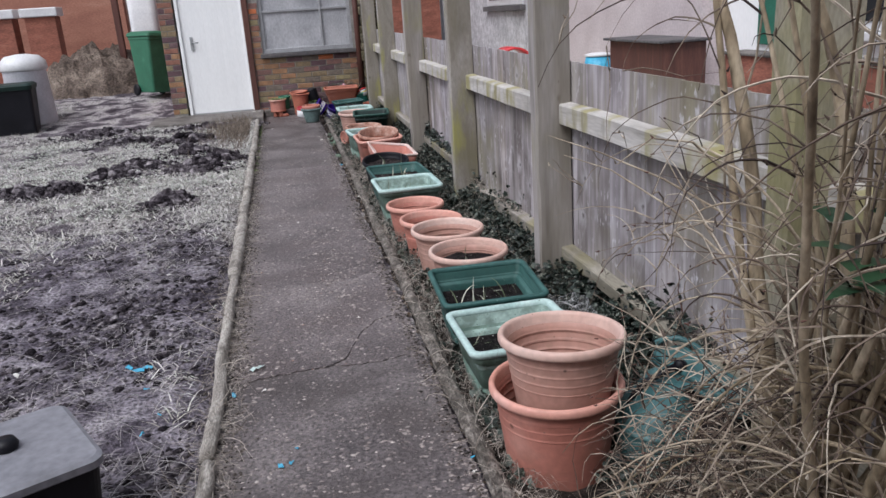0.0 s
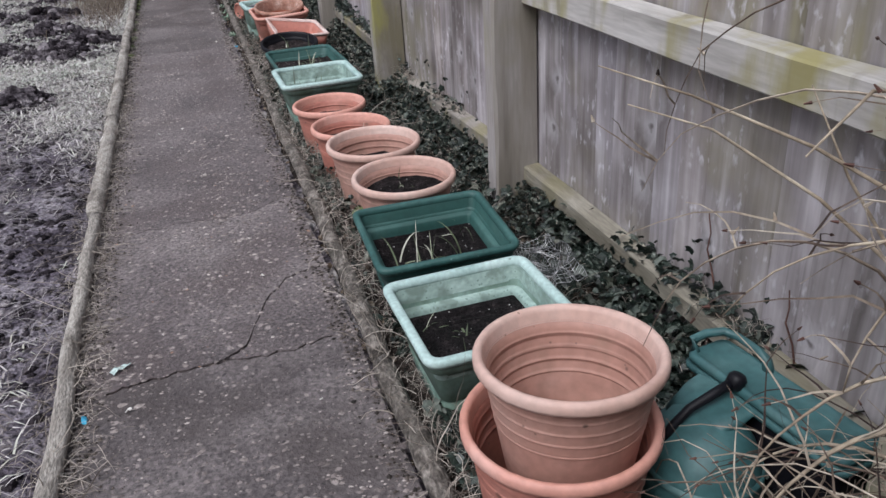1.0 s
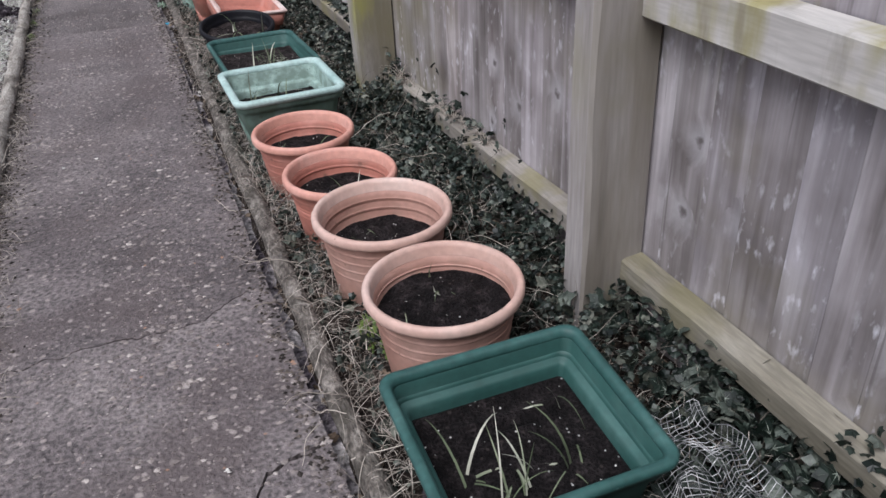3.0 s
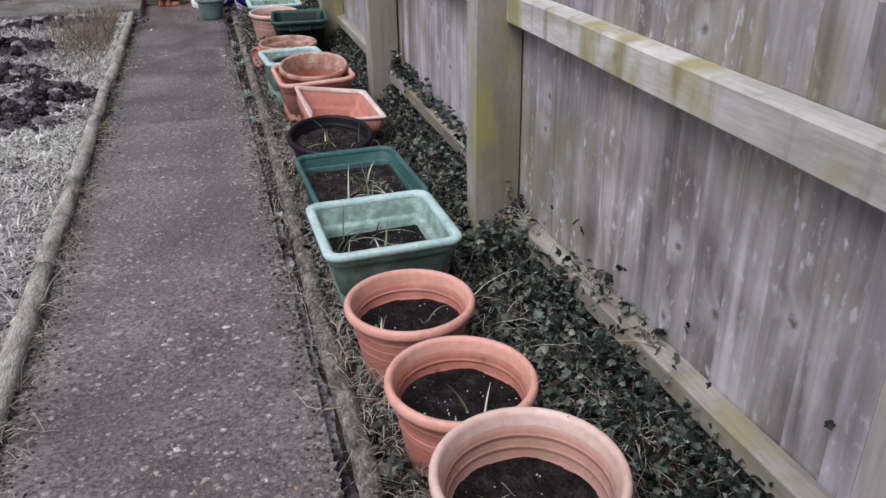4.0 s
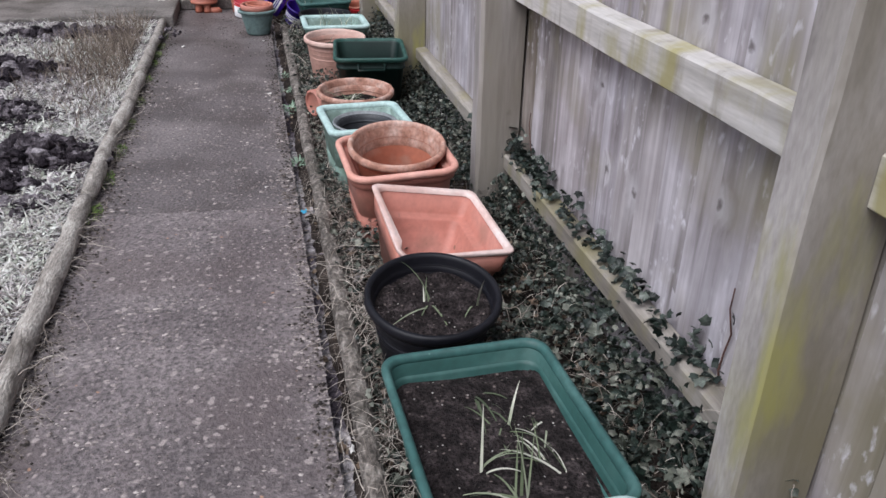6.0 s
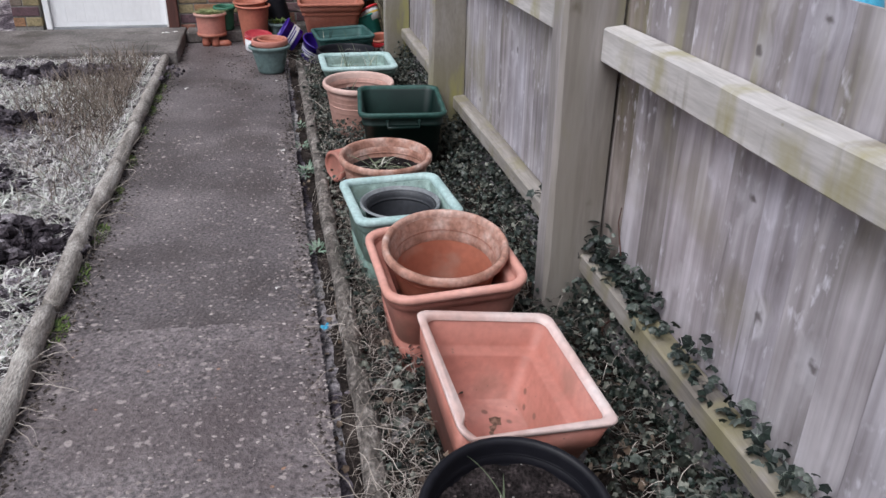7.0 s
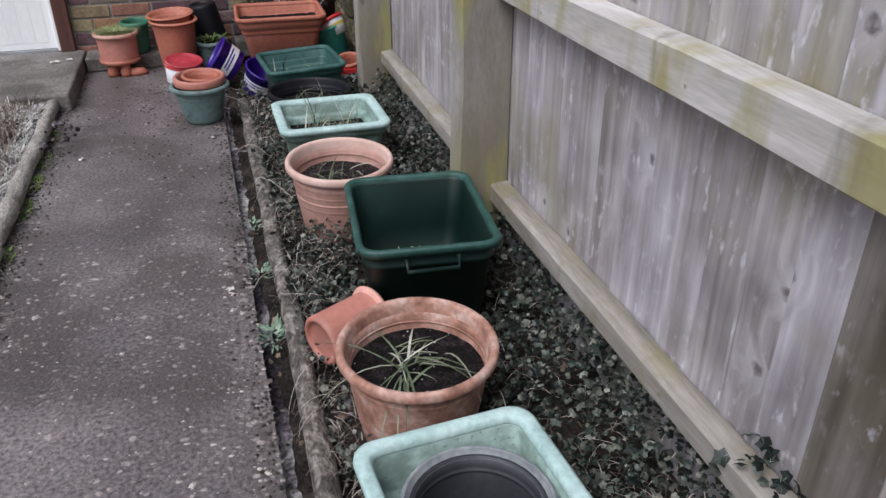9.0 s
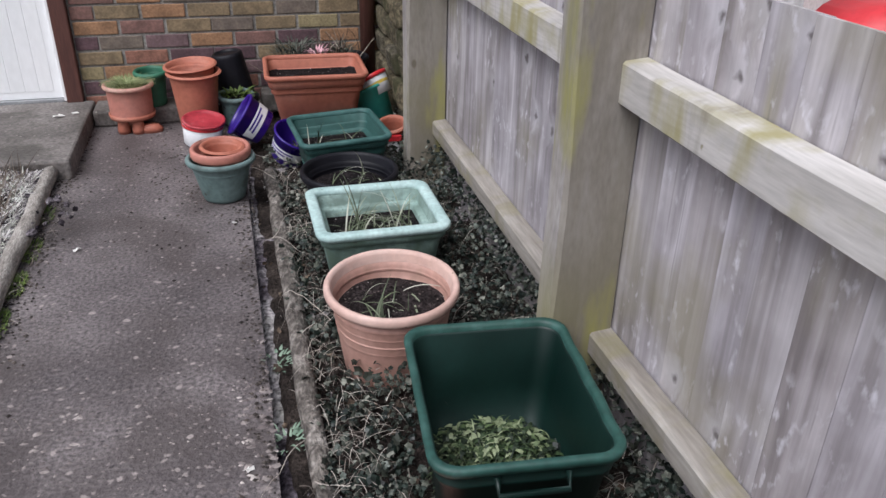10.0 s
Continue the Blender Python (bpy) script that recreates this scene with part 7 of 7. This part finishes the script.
for i, (x, y, w, d, h) in enumerate(((-1.95, 7.05, 0.3, 0.22, 0.1), (-1.62, 7.5, 0.26, 0.22, 0.1), (-0.86, 7.5, 0.3, 0.2, 0.13), (-0.66, 7.85, 0.22, 0.2, 0.13), (-0.93, 6.15, 0.2, 0.16, 0.09), (-1.8, 9.6, 0.45, 0.25, 0.1),
                                      (-1.12, 9.3, 0.4, 0.24, 0.12), (-1.45, 7.95, 0.26, 0.2, 0.09), (-2.3, 7.1, 0.3, 0.22, 0.07), (-1.0, 8.5, 0.26, 0.2, 0.11), (-0.95, 10.35, 0.5, 0.2, 0.06), (-2.3, 10.6, 0.5, 0.3, 0.08))):
    soil_heap(x, y, w, d, h, i * 3.1)


def small_lumps():
    """Crumbs and clods strewn on the bare earth, thickest where it was dug."""
    r, verts, faces = random.Random(3), [], []
    for _ in range(20000):
        x, y = -0.43 - abs(r.gauss(0, 0.95)), 1.2 + 9.5 * r.random() ** 1.5
        dug = 0.45 + 1.2 * noise.noise((x * 1.6, y * 1.3, 21)) + (0.25 if y < 5.5 else -0.25)
        if r.random() > dug:
            continue
        s = r.uniform(0.006, 0.016) if r.random() < 0.8 else r.uniform(0.016, 0.032)
        z, i0 = ground_height(x, y), len(verts)
        for q in ((1, 0, 0), (0.3, 0.95, 0.1), (-0.8, 0.6, 0), (-0.8, -0.6, 0.1), (0.3, -0.95, 0), (0.2, 0.1, 0.85), (-0.3, -0.2, 0.7), (0, 0, -0.6)):
            verts.append((x + q[0] * s * r.uniform(0.6, 1.3), y + q[1] * s * r.uniform(0.6, 1.3), z + q[2] * s * r.uniform(0.3, 0.8)))
        for f in ((0, 1, 5), (1, 2, 5), (2, 6, 5), (2, 3, 6), (3, 4, 6), (4, 5, 6), (4, 0, 5), (1, 0, 7), (2, 1, 7), (3, 2, 7), (4, 3, 7), (0, 4, 7)):
            faces.append(tuple(i0 + k for k in f))
    tagged(from_lists("soil_crumbs", verts, faces, M["clod"], smooth=True), "dark crumbs of earth strewn over the lawn", "soil", kind="stuff")


small_lumps()


def chippings():
    """Stones that show in the worn surface of the path, and grit along its edges."""
    r, verts, faces = random.Random(17), [], []
    for k in range(13500):
        y = r.uniform(1.0, 9.2) if k % 2 else (r.gauss(6.6, 1.5) if k % 4 else r.uniform(1.2, 4.5))
        x = r.uniform(-0.34, 0.43) if k % 3 else (r.choice((-0.33, 0.41)) + r.gauss(0, 0.03))
        x = max(-0.35, min(0.435, x))
        s, flat = r.choice((0.003, 0.004, 0.004, 0.005, 0.006, 0.008, 0.009, 0.008, 0.012 if y < 5 or y > 7 else 0.006)) * r.uniform(0.8, 1.3), r.uniform(0.05, 0.2)
        a, i0, thin = r.uniform(0, 6.28), len(verts), r.uniform(0.5, 1.0)
        for j in range(6):
            b = a + j * 1.047
            q = s * r.uniform(0.5, 1.25)
            verts.append((x + q * math.cos(b), y + q * thin * math.sin(b), -0.001))
        verts.append((x, y, s * flat + 0.0015))
        for j in range(6):
            faces.append((i0 + j, i0 + (j + 1) % 6, i0 + 6))
    tagged(from_lists("chippings", verts, faces, M["chips"]), "small pale stones set in the worn concrete", "stones", kind="stuff")


chippings()


def edge_dirt():
    """Crumbs of soil and leaf mould washed against the path's edges."""
    r, verts, faces = random.Random(19), [], []
    for _ in range(7500):
        y = r.uniform(0.8, 11.6)
        k = r.random() * 0.93
        if k < 0.45:
            x, z = -0.345 + abs(r.gauss(0, 0.045)), 0.002
        elif k < 0.7:
            x, z = 0.435 - abs(r.gauss(0, 0.03)), 0.002
        elif k < 0.85:
            x, z = r.uniform(0.44, 0.47), r.uniform(-0.075, -0.05)
        else:
            x, z, y = min(0.45, r.gauss(0.3, 0.22)), 0.002, r.gauss(10.9, 0.45)
            if x < -0.27:
                continue
            if y > 11.5:
                continue
        s, i0 = r.uniform(0.002, 0.007), len(verts)
        for q in ((1, 0, 0), (-1, 0, 0), (0, 1, 0), (0, -1, 0), (0, 0, 0.7)):
            verts.append((x + q[0] * s * r.uniform(0.6, 1.6), y + q[1] * s * r.uniform(0.6, 1.6), z + q[2] * s))
        for a, b, d in ((0, 2, 4), (2, 1, 4), (1, 3, 4), (3, 0, 4)):
            faces.append((i0 + a, i0 + b, i0 + d))
    tagged(from_lists("edge_dirt", verts, faces, M["crumb"]), "crumbs of soil and leaf mould along the path edges", "dirt", kind="stuff")


edge_dirt()


def scrap(name, x, y, z, w, d, mat, label, category, seed):
    """A torn, curled flat piece."""
    r = random.Random(seed)
    pts = [(w * q * math.cos(a), d * q * math.sin(a)) for a, q in ((2 * math.pi * k / 9, r.uniform(0.45, 1.0)) for k in range(9))]
    lift = [r.uniform(0.002, 0.012) for _ in pts]
    verts = [(px, py, h) for (px, py), h in zip(pts, lift)] + [(px, py, h - 0.002) for (px, py), h in zip(pts, lift)] + [(0, 0, 0.008), (0, 0, 0.006)]
    faces = [(k, (k + 1) % 9, 18) for k in range(9)] + [(9 + (k + 1) % 9, 9 + k, 19) for k in range(9)] + [(k, 9 + k, 9 + (k + 1) % 9, (k + 1) % 9) for k in range(9)]
    tagged(from_lists(name, verts, faces, mat, at=pose(x, y, z, 0, 0, r.uniform(0, 360))), label, category, "litter")


for i, (x, y, w) in enumerate(((-0.74, 3.1, 0.035), (-0.67, 3.1, 0.035), (-0.7, 3.07, 0.03), (-0.642, 2.88, 0.018), (-0.56, 2.64, 0.016), (-0.308, 2.73, 0.02), (-0.143, 2.19, 0.02), (-0.11, 2.2, 0.014), (-0.09, 2.28, 0.01), (0.44, 2.06, 0.012), (-0.6, 2.5, 0.015), (0.455, 7.18, 0.025))):
    scrap("plastic_scrap", x, y, ground_height(x, y) + 0.006 if x < -0.4 else 0.002, w, w * 0.5, M["blue_bits"], "torn scrap of bright blue plastic on the ground", "litter", i)
for i, (x, y, w, t) in enumerate(((-0.235, 2.94, 0.03, "pale_bits"), (-0.21, 2.95, 0.018, "pale_bits"), (-1.195, 3.2, 0.03, "shell"), (0.218, 3.335, 0.012, "shell"), (0.286, 2.58, 0.01, "shell"), (0.424, 1.98, 0.016, "shell"), (-0.735, 4.34, 0.02, "shell"),
                                  (-0.2, 2.73, 0.014, "shell"), (0.372, 8.85, 0.016, "shell"), (0.376, 10.225, 0.018, "shell"), (-0.175, 10.12, 0.02, "shell"), (0.32, 7.45, 0.012, "shell"), (0.472, 5.8, 0.016, "shell"), (-0.12, 5.17, 0.01, "shell"),
                                  (0.0, 5.2, 0.008, "shell"), (-0.06, 4.9, 0.01, "shell"), (-0.42, 11.45, 0.03, "shell"), (-0.35, 11.48, 0.02, "shell"))):
    z = 0.094 if y > 11.4 else (ground_height(x, y) + 0.006 if x < -0.4 else 0.002)
    scrap("litter_fragment", x, y, z, w, w * 0.55, M[t], "small pale fragment lying on the ground", "litter", 40 + i)
for i, (x, y, n, s) in enumerate(((0.475, 8.58, 60, 0.03), (0.47, 8.95, 40, 0.025), (0.47, 9.3, 30, 0.025), (0.47, 7.75, 40, 0.03))):
    leaf_clump("kerb_weed", pose(x, y, -0.03), 0.045, 0.05, n, M["sage_leaf"], "pale grey-green weed rooted beside the path", "weed", s, 60 + i)
for i, (x, y, n) in enumerate(((-0.335, 9.9, 50), (-0.33, 10.15, 30), (-0.335, 9.65, 30), (-0.335, 10.45, 24), (0.95, 9.15, 60), (0.64, 3.62, 30), (-0.33, 8.0, 24), (-0.335, 7.3, 24), (-0.33, 7.65, 20), (-0.335, 8.4, 26), (-0.33, 8.8, 20), (-0.335, 9.25, 24))):
    leaf_clump("green_weed", pose(x, y, 0.0 if x < 0 else 0.02) @ Matrix.Diagonal((0.6, 1.6, 0.7, 1)), 0.055, 0.02, n * 4, M["weed"], "small bright green weed at the path edge", "weed", 0.014, 80 + i, 0.7)

# ---- near left: a black planter box with a pale lid ----
crate_box = base("storage_box", pose(-0.8, 1.92, 0.0, 0, 0, 28) @ Matrix.Diagonal((0.94, 0.94, 1, 1)), "black plastic box with a weathered grey lid on the lawn", "box")
part("body", loft([rounded(0.34, 0.34, 0.03, 0), rounded(0.4, 0.4, 0.035, 0.3)], True, True), M["black"], crate_box)
part("lid", loft([rounded(0.41, 0.41, 0.04, 0.301), rounded(0.425, 0.425, 0.045, 0.306), rounded(0.425, 0.425, 0.045, 0.325), rounded(0.4, 0.4, 0.04, 0.332)], True, True), M["lid_grey"], crate_box, "weathered grey lid")
part("knob", loft([circle(0.03, 0.332, 16), circle(0.034, 0.345, 16), circle(0.026, 0.36, 16)], True, True), M["black"], crate_box, "black knob on the lid", pose(0.02, 0.02, 0), True)


# ---- far left: bins, mound, house ----
def wheelie_bin():
    ob = base("wheelie_bin", pose(-1.99, 13.6, lawn_level(13.6) + 0.02, 0, 4, 40) @ Matrix.Diagonal((0.9, 0.9, 0.95, 1)), "green plastic wheelie bin standing beside the outbuilding", "bin")
    rings = [rounded(0.42, 0.46, 0.04, 0.06), rounded(0.44, 0.48, 0.04, 0.08), rounded(0.56, 0.64, 0.05, 0.92), rounded(0.58, 0.68, 0.05, 0.93), rounded(0.58, 0.68, 0.05, 0.97)]
    part("body", loft(rings, True, True), M["grass_green"], ob)
    part("lid", loft([rounded(0.6, 0.7, 0.05, 0.972), rounded(0.62, 0.72, 0.06, 0.985), rounded(0.6, 0.7, 0.06, 1.03), rounded(0.5, 0.6, 0.08, 1.06)], True, True), M["grass_green"], ob, "slightly domed green lid")
    part("handle", tube([(-0.2, 0.36, 0.95), (-0.2, 0.42, 0.98), (0.2, 0.42, 0.98), (0.2, 0.36, 0.95)], 0.014, 8), M["grass_green"], ob, smooth=True)
    for s in (-1, 1):
        wheel = part("wheel", loft([circle(0.06, -0.025, 20), circle(0.095, -0.02, 20), circle(0.1, 0, 20), circle(0.095, 0.02, 20), circle(0.06, 0.025, 20)], True, True), M["black"], ob, "black rubber wheel", pose(s * 0.25, 0.24, 0.1, 0, 90, 0), True)


wheelie_bin()


def compost_bin():
    ob = base("compost_bin", pose(-3.54, 12.3, lawn_level(12.3) - 0.03) @ Matrix.Diagonal((0.83, 0.83, 0.94, 1)), "pale grey plastic compost bin with a rounded lid", "bin")
    part("body", loft([circle(0.36, 0.0), circle(0.38, 0.03), circle(0.34, 0.8), circle(0.35, 0.82)], True, True), M["grey_bin"], ob, smooth=True)
    part("lid", loft([circle(0.36, 0.821), circle(0.38, 0.84), circle(0.36, 0.95), circle(0.27, 1.03), circle(0.08, 1.06)], True, True), M["white_plastic"], ob, "rounded white lid", smooth=True)
    ob = base("storage_bin", pose(-3.55, 11.6, lawn_level(11.6) - 0.02, 0, 0, 8) @ Matrix.Diagonal((1.3, 1.3, 1.3, 1)), "square black plastic bin with a dark green lid", "bin")
    part("body", loft([rounded(0.36, 0.36, 0.03, 0), rounded(0.42, 0.42, 0.03, 0.46)], True, True), M["black"], ob)
    part("lid", loft([rounded(0.44, 0.44, 0.04, 0.461), rounded(0.45, 0.45, 0.04, 0.5), rounded(0.4, 0.4, 0.04, 0.52)], True, True), M["bottle"], ob, "dark green lid")


compost_bin()


def mound():
    n, m, verts, faces = 60, 24, [], []
    for i in range(m + 1):
        f = i / m
        for k in range(n):
            a = 2 * math.pi * k / n
            px, py = f * 1.3 * math.cos(a), f * 1.1 * math.sin(a)
            verts.append((px, py, 0.72 * (1 - f ** 2.4) + 0.2 * noise.noise((px * 3, py * 3, 2)) + 0.12 * noise.noise((px * 7, py * 7, 2)) + 0.06 * noise.noise((px * 17, py * 17, 2)) - 0.1 * f))
    for i in range(m):
        for k in range(n):
            a, b = i * n + k, i * n + (k + 1) % n
            faces.append((a, a + n, b + n, b))
    tagged(from_lists("rubble_mound", verts, faces, M["rubble"], at=pose(-3.15, 15.4, lawn_level(15.4))), "mound of brown earth and rubble below the far wall", "mound")


mound()
far = base("far_house", pose(0, 0, 0), "orange brick house wall beyond the garden", "house", kind="structure")
part("wall", box(-16, -3.1, 18.5, 18.8, 0, 6), M["far_orange"], far)
part("wall", box(-3.1, 4, 19.5, 19.8, 0, 6), M["far_brick"], far)
part("roof", box(-16.3, 4.2, 18.2, 24, 6, 6.2), M["slate"], far)
for x in (-5.2, -4.42):
    pier = base("gate_pier", pose(x, 17.2, 0.4), "red painted brick pier with a white coping stone", "pier", "red piers")
    part("shaft", box(-0.28, 0.28, -0.2, 0.2, 0, 1.25, 0.01), M["far_brick"], pier)
    part("coping", box(-0.34, 0.34, -0.26, 0.26, 1.252, 1.42, 0.02), M["white_plastic"], pier, "white coping stone")
for x, w in ((-2.75, 0.1), (-2.5, 0.16)):
    post = part("timber_post", box(x, x + w, 15.2, 15.35, 0.25, 2.6, 0.01), M["redwood"])
    tagged(post, "dark upright timber post by the outbuilding", "post", "dark posts")
sheet = base("white_tank", pose(-2.2, 15.0, 0.6), "white plastic water tank behind the bin", "tank")
part("tank", loft([rounded(0.4, 0.4, 0.08, 0), rounded(0.46, 0.46, 0.1, 0.05), rounded(0.46, 0.46, 0.1, 1.3), rounded(0.3, 0.3, 0.1, 1.4)], True, True), M["white_plastic"], sheet, smooth=True)
part("stand", box(-0.25, 0.25, -0.25, 0.25, -0.35, -0.002, 0.01), M["redwood"], sheet, "dark timber stand")

# ---- unseen house added behind the path's start, to hold back sky light ----
own = base("unseen_house", pose(0, -2.6, 0), "unseen plain brick house added behind the path's start to block sky light", "house", kind="structure")
part("wall", box(-5.0, 3.4, -0.3, 0.0, -0.2, 4.6), M["far_brick"], own)
part("roof", box(-5.3, 3.7, -6.0, 0.25, 4.602, 4.75), M["slate"], own)

# ---- beyond the fence: the neighbours ----
nb = base("neighbour_house", pose(4.5, 0, 0), "neighbouring house of grey roughcast and pinkish render", "house", kind="structure")
part("wall", box(0, 0.3, 12.4, 40, -0.1, 5), M["render_grey"], nb)
part("wall", box(0.002, 0.3, 8.0, 12.395, -0.1, 5), M["render_pink"], nb)
part("wall", box(0.3, 0.6, 1.0, 7.995, -0.1, 5), M["door"], nb, "white rendered wall")
part("roof", box(-0.4, 6, 1, 41, 5, 5.3), M["slate"], nb)
win = part("window", box(-0.03, 0.05, 14.3, 16.8, 1.3, 2.5, 0.01), M["white_plastic"], nb, "dark framed window")
part("pane", box(-0.04, -0.032, 14.5, 16.6, 1.42, 2.4), M["glass"], win)
part("window_sill", box(-0.1, 0.02, 14.2, 16.9, 1.2, 1.295, 0.01), M["slate"], win)
win = part("window", box(0.25, 0.32, 4.7, 6.05, 0.93, 2.0, 0.01), M["white_plastic"], nb, "white framed window")
part("pane", box(0.24, 0.248, 4.78, 5.97, 1.01, 1.92), M["glass"], win)
part("window_sill", box(0.18, 0.3, 4.6, 6.15, 0.855, 0.925, 0.01), M["white_plastic"], win)
part("green_door", box(0.26, 0.298, 7.03, 7.36, 0.78, 2.1, 0.01), M["green_paint"], nb, "dark green painted panel")
patio = part("patio", box(1.5, 4.49, 7.5, 16, -0.12, -0.045, 0.01), M["patio"])
tagged(patio, "pale paved yard behind the fence", "patio", kind="structure")
low = base("low_wall", pose(3.9, 0, -0.05), "low red brick garden wall next door", "wall", kind="structure")
part("wall", box(0, 0.2, 3.0, 6.5, 0, 0.83), M["far_brick"], low)
part("coping", box(-0.03, 0.23, 3.0, 6.53, 0.832, 0.855, 0.006), M["slab"], low)
hutch = base("hutch", pose(4.2, 8.4, -0.05), "dark brown timber hutch with a flat felt roof", "hutch")
part("body", box(-0.25, 0.25, -0.62, 0.75, 0.0, 0.88, 0.01), M["redwood"], hutch)
part("roof", box(-0.32, 0.28, -0.68, 0.8, 0.882, 0.91, 0.008), M["slate"], hutch, "grey felt roof")
barrel = base("water_butt", pose(4.0, 9.62, -0.05) @ Matrix.Diagonal((1, 1, 0.84, 1)), "blue plastic water butt beside the hutch", "water butt")
part("body", loft([circle(0.16, 0), circle(0.2, 0.2), circle(0.2, 0.6), circle(0.16, 0.8)], True, True), M["blue_bits"], barrel, smooth=True)
part("lid", loft([circle(0.17, 0.801), circle(0.18, 0.83), circle(0.1, 0.85)], True, True), M["white_plastic"], barrel, "white lid", smooth=True)
toy = base("play_tunnel", pose(2.95, 10.0, -0.05), "red plastic garden toy with a yellow trim", "toy")
rings = []
for k in range(13):
    a = math.pi * k / 12
    c, s = math.cos(a), math.sin(a)
    rings.append([(0.28 * c * q, yy, 0.55 + 0.3 * s * q) for q, yy in ((1, -0.2), (1, 0.2), (0.9, 0.2), (0.9, -0.2))])
part("arch", loft(rings, True, True), M["red_plastic"], toy, "red arched top", smooth=True)
part("side", box(-0.28, -0.25, -0.2, 0.2, 0, 0.549, 0.01), M["yellow"], toy, "yellow side panel")
part("side", box(0.25, 0.28, -0.2, 0.2, 0, 0.549, 0.01), M["yellow"], toy, "yellow side panel")

# ---- rough stone return between the fence and the outbuilding ----
def stone_mesh(seed):
    """A weathered block, knocked out of true."""
    bm = box(-0.5, 0.5, -0.5, 0.5, -0.5, 0.5, 0.14)
    for v in bm.verts:
        v.co += 0.09 * Vector((noise.noise(v.co * 2 + Vector((seed, 0, 0))), noise.noise(v.co * 2 + Vector((0, seed, 0))), noise.noise(v.co * 2 + Vector((0, 0, seed)))))
    me = bpy.data.meshes.new("stone")
    bm.to_mesh(me)
    bm.free()
    me.materials.append(M["old_stone"])
    return me


stone_wall = base("stone_wall", pose(1.2, 10.64, 0), "old mossy rubble stone wall closing the corner", "wall", kind="structure")
stone_meshes = [stone_mesh(3.7 * k) for k in range(6)]
rnd = random.Random(44)
z, row = -0.08, 0
while z < 1.7:
    high = rnd.uniform(0.1, 0.15)
    y = 0.0 if row % 2 else -0.02
    while y < 1.06:
        long = min(rnd.uniform(0.16, 0.3), 1.085 - y)
        ob = new("stone", rnd.choice(stone_meshes))
        ob.parent = stone_wall
        ob.matrix_basis = Matrix.Translation((0.11 + rnd.uniform(-0.02, 0.02), y + long / 2, z + high / 2)) @ Matrix.Diagonal((0.22, long * 0.97, high * 0.97, 1))
        y += long
    z, row = z + high, row + 1

# ---- bricks of the outbuilding, one by one ----
def brick_mesh(length):
    bm = box(0, length, 0, 0.06, 0, 0.065, 0.004)
    me = bpy.data.meshes.new("brick")
    bm.to_mesh(me)
    bm.free()
    me.materials.append(M["brick"])
    return me


brick_meshes = {}
rnd = random.Random(12)


def lay(x0, x1, z0, z1):
    course = 0
    z = 0.265 - 0.0765 * round((0.265 - z0) / 0.0765)
    while z < z1 - 0.05:
        shift = -0.102 if round((z - 0.265) / 0.0765) % 2 == 0 else -0.102 + 0.1125
        x = shift + 0.225 * math.floor((x0 - shift) / 0.225)
        while x < x1:
            a, b = max(x, x0), min(x + 0.215, x1)
            if b - a > 0.03:
                length = round(b - a, 2)
                if length not in brick_meshes:
                    brick_meshes[length] = brick_mesh(length)
                ob = new("brick", brick_meshes[length])
                ob.parent = house
                ob.location = (a, rnd.uniform(-0.002, 0.002), z + 0.005)
            x += 0.225
        z += 0.0765


lay(DOOR[1] + 0.1, 1.62, -0.01, 0.8)
lay(-1.54, DOOR[0] - 0.03, 0.14, 2.4)
lay(DOOR[1] + 0.1, WIN[0] - 0.005, 0.8, 1.6)
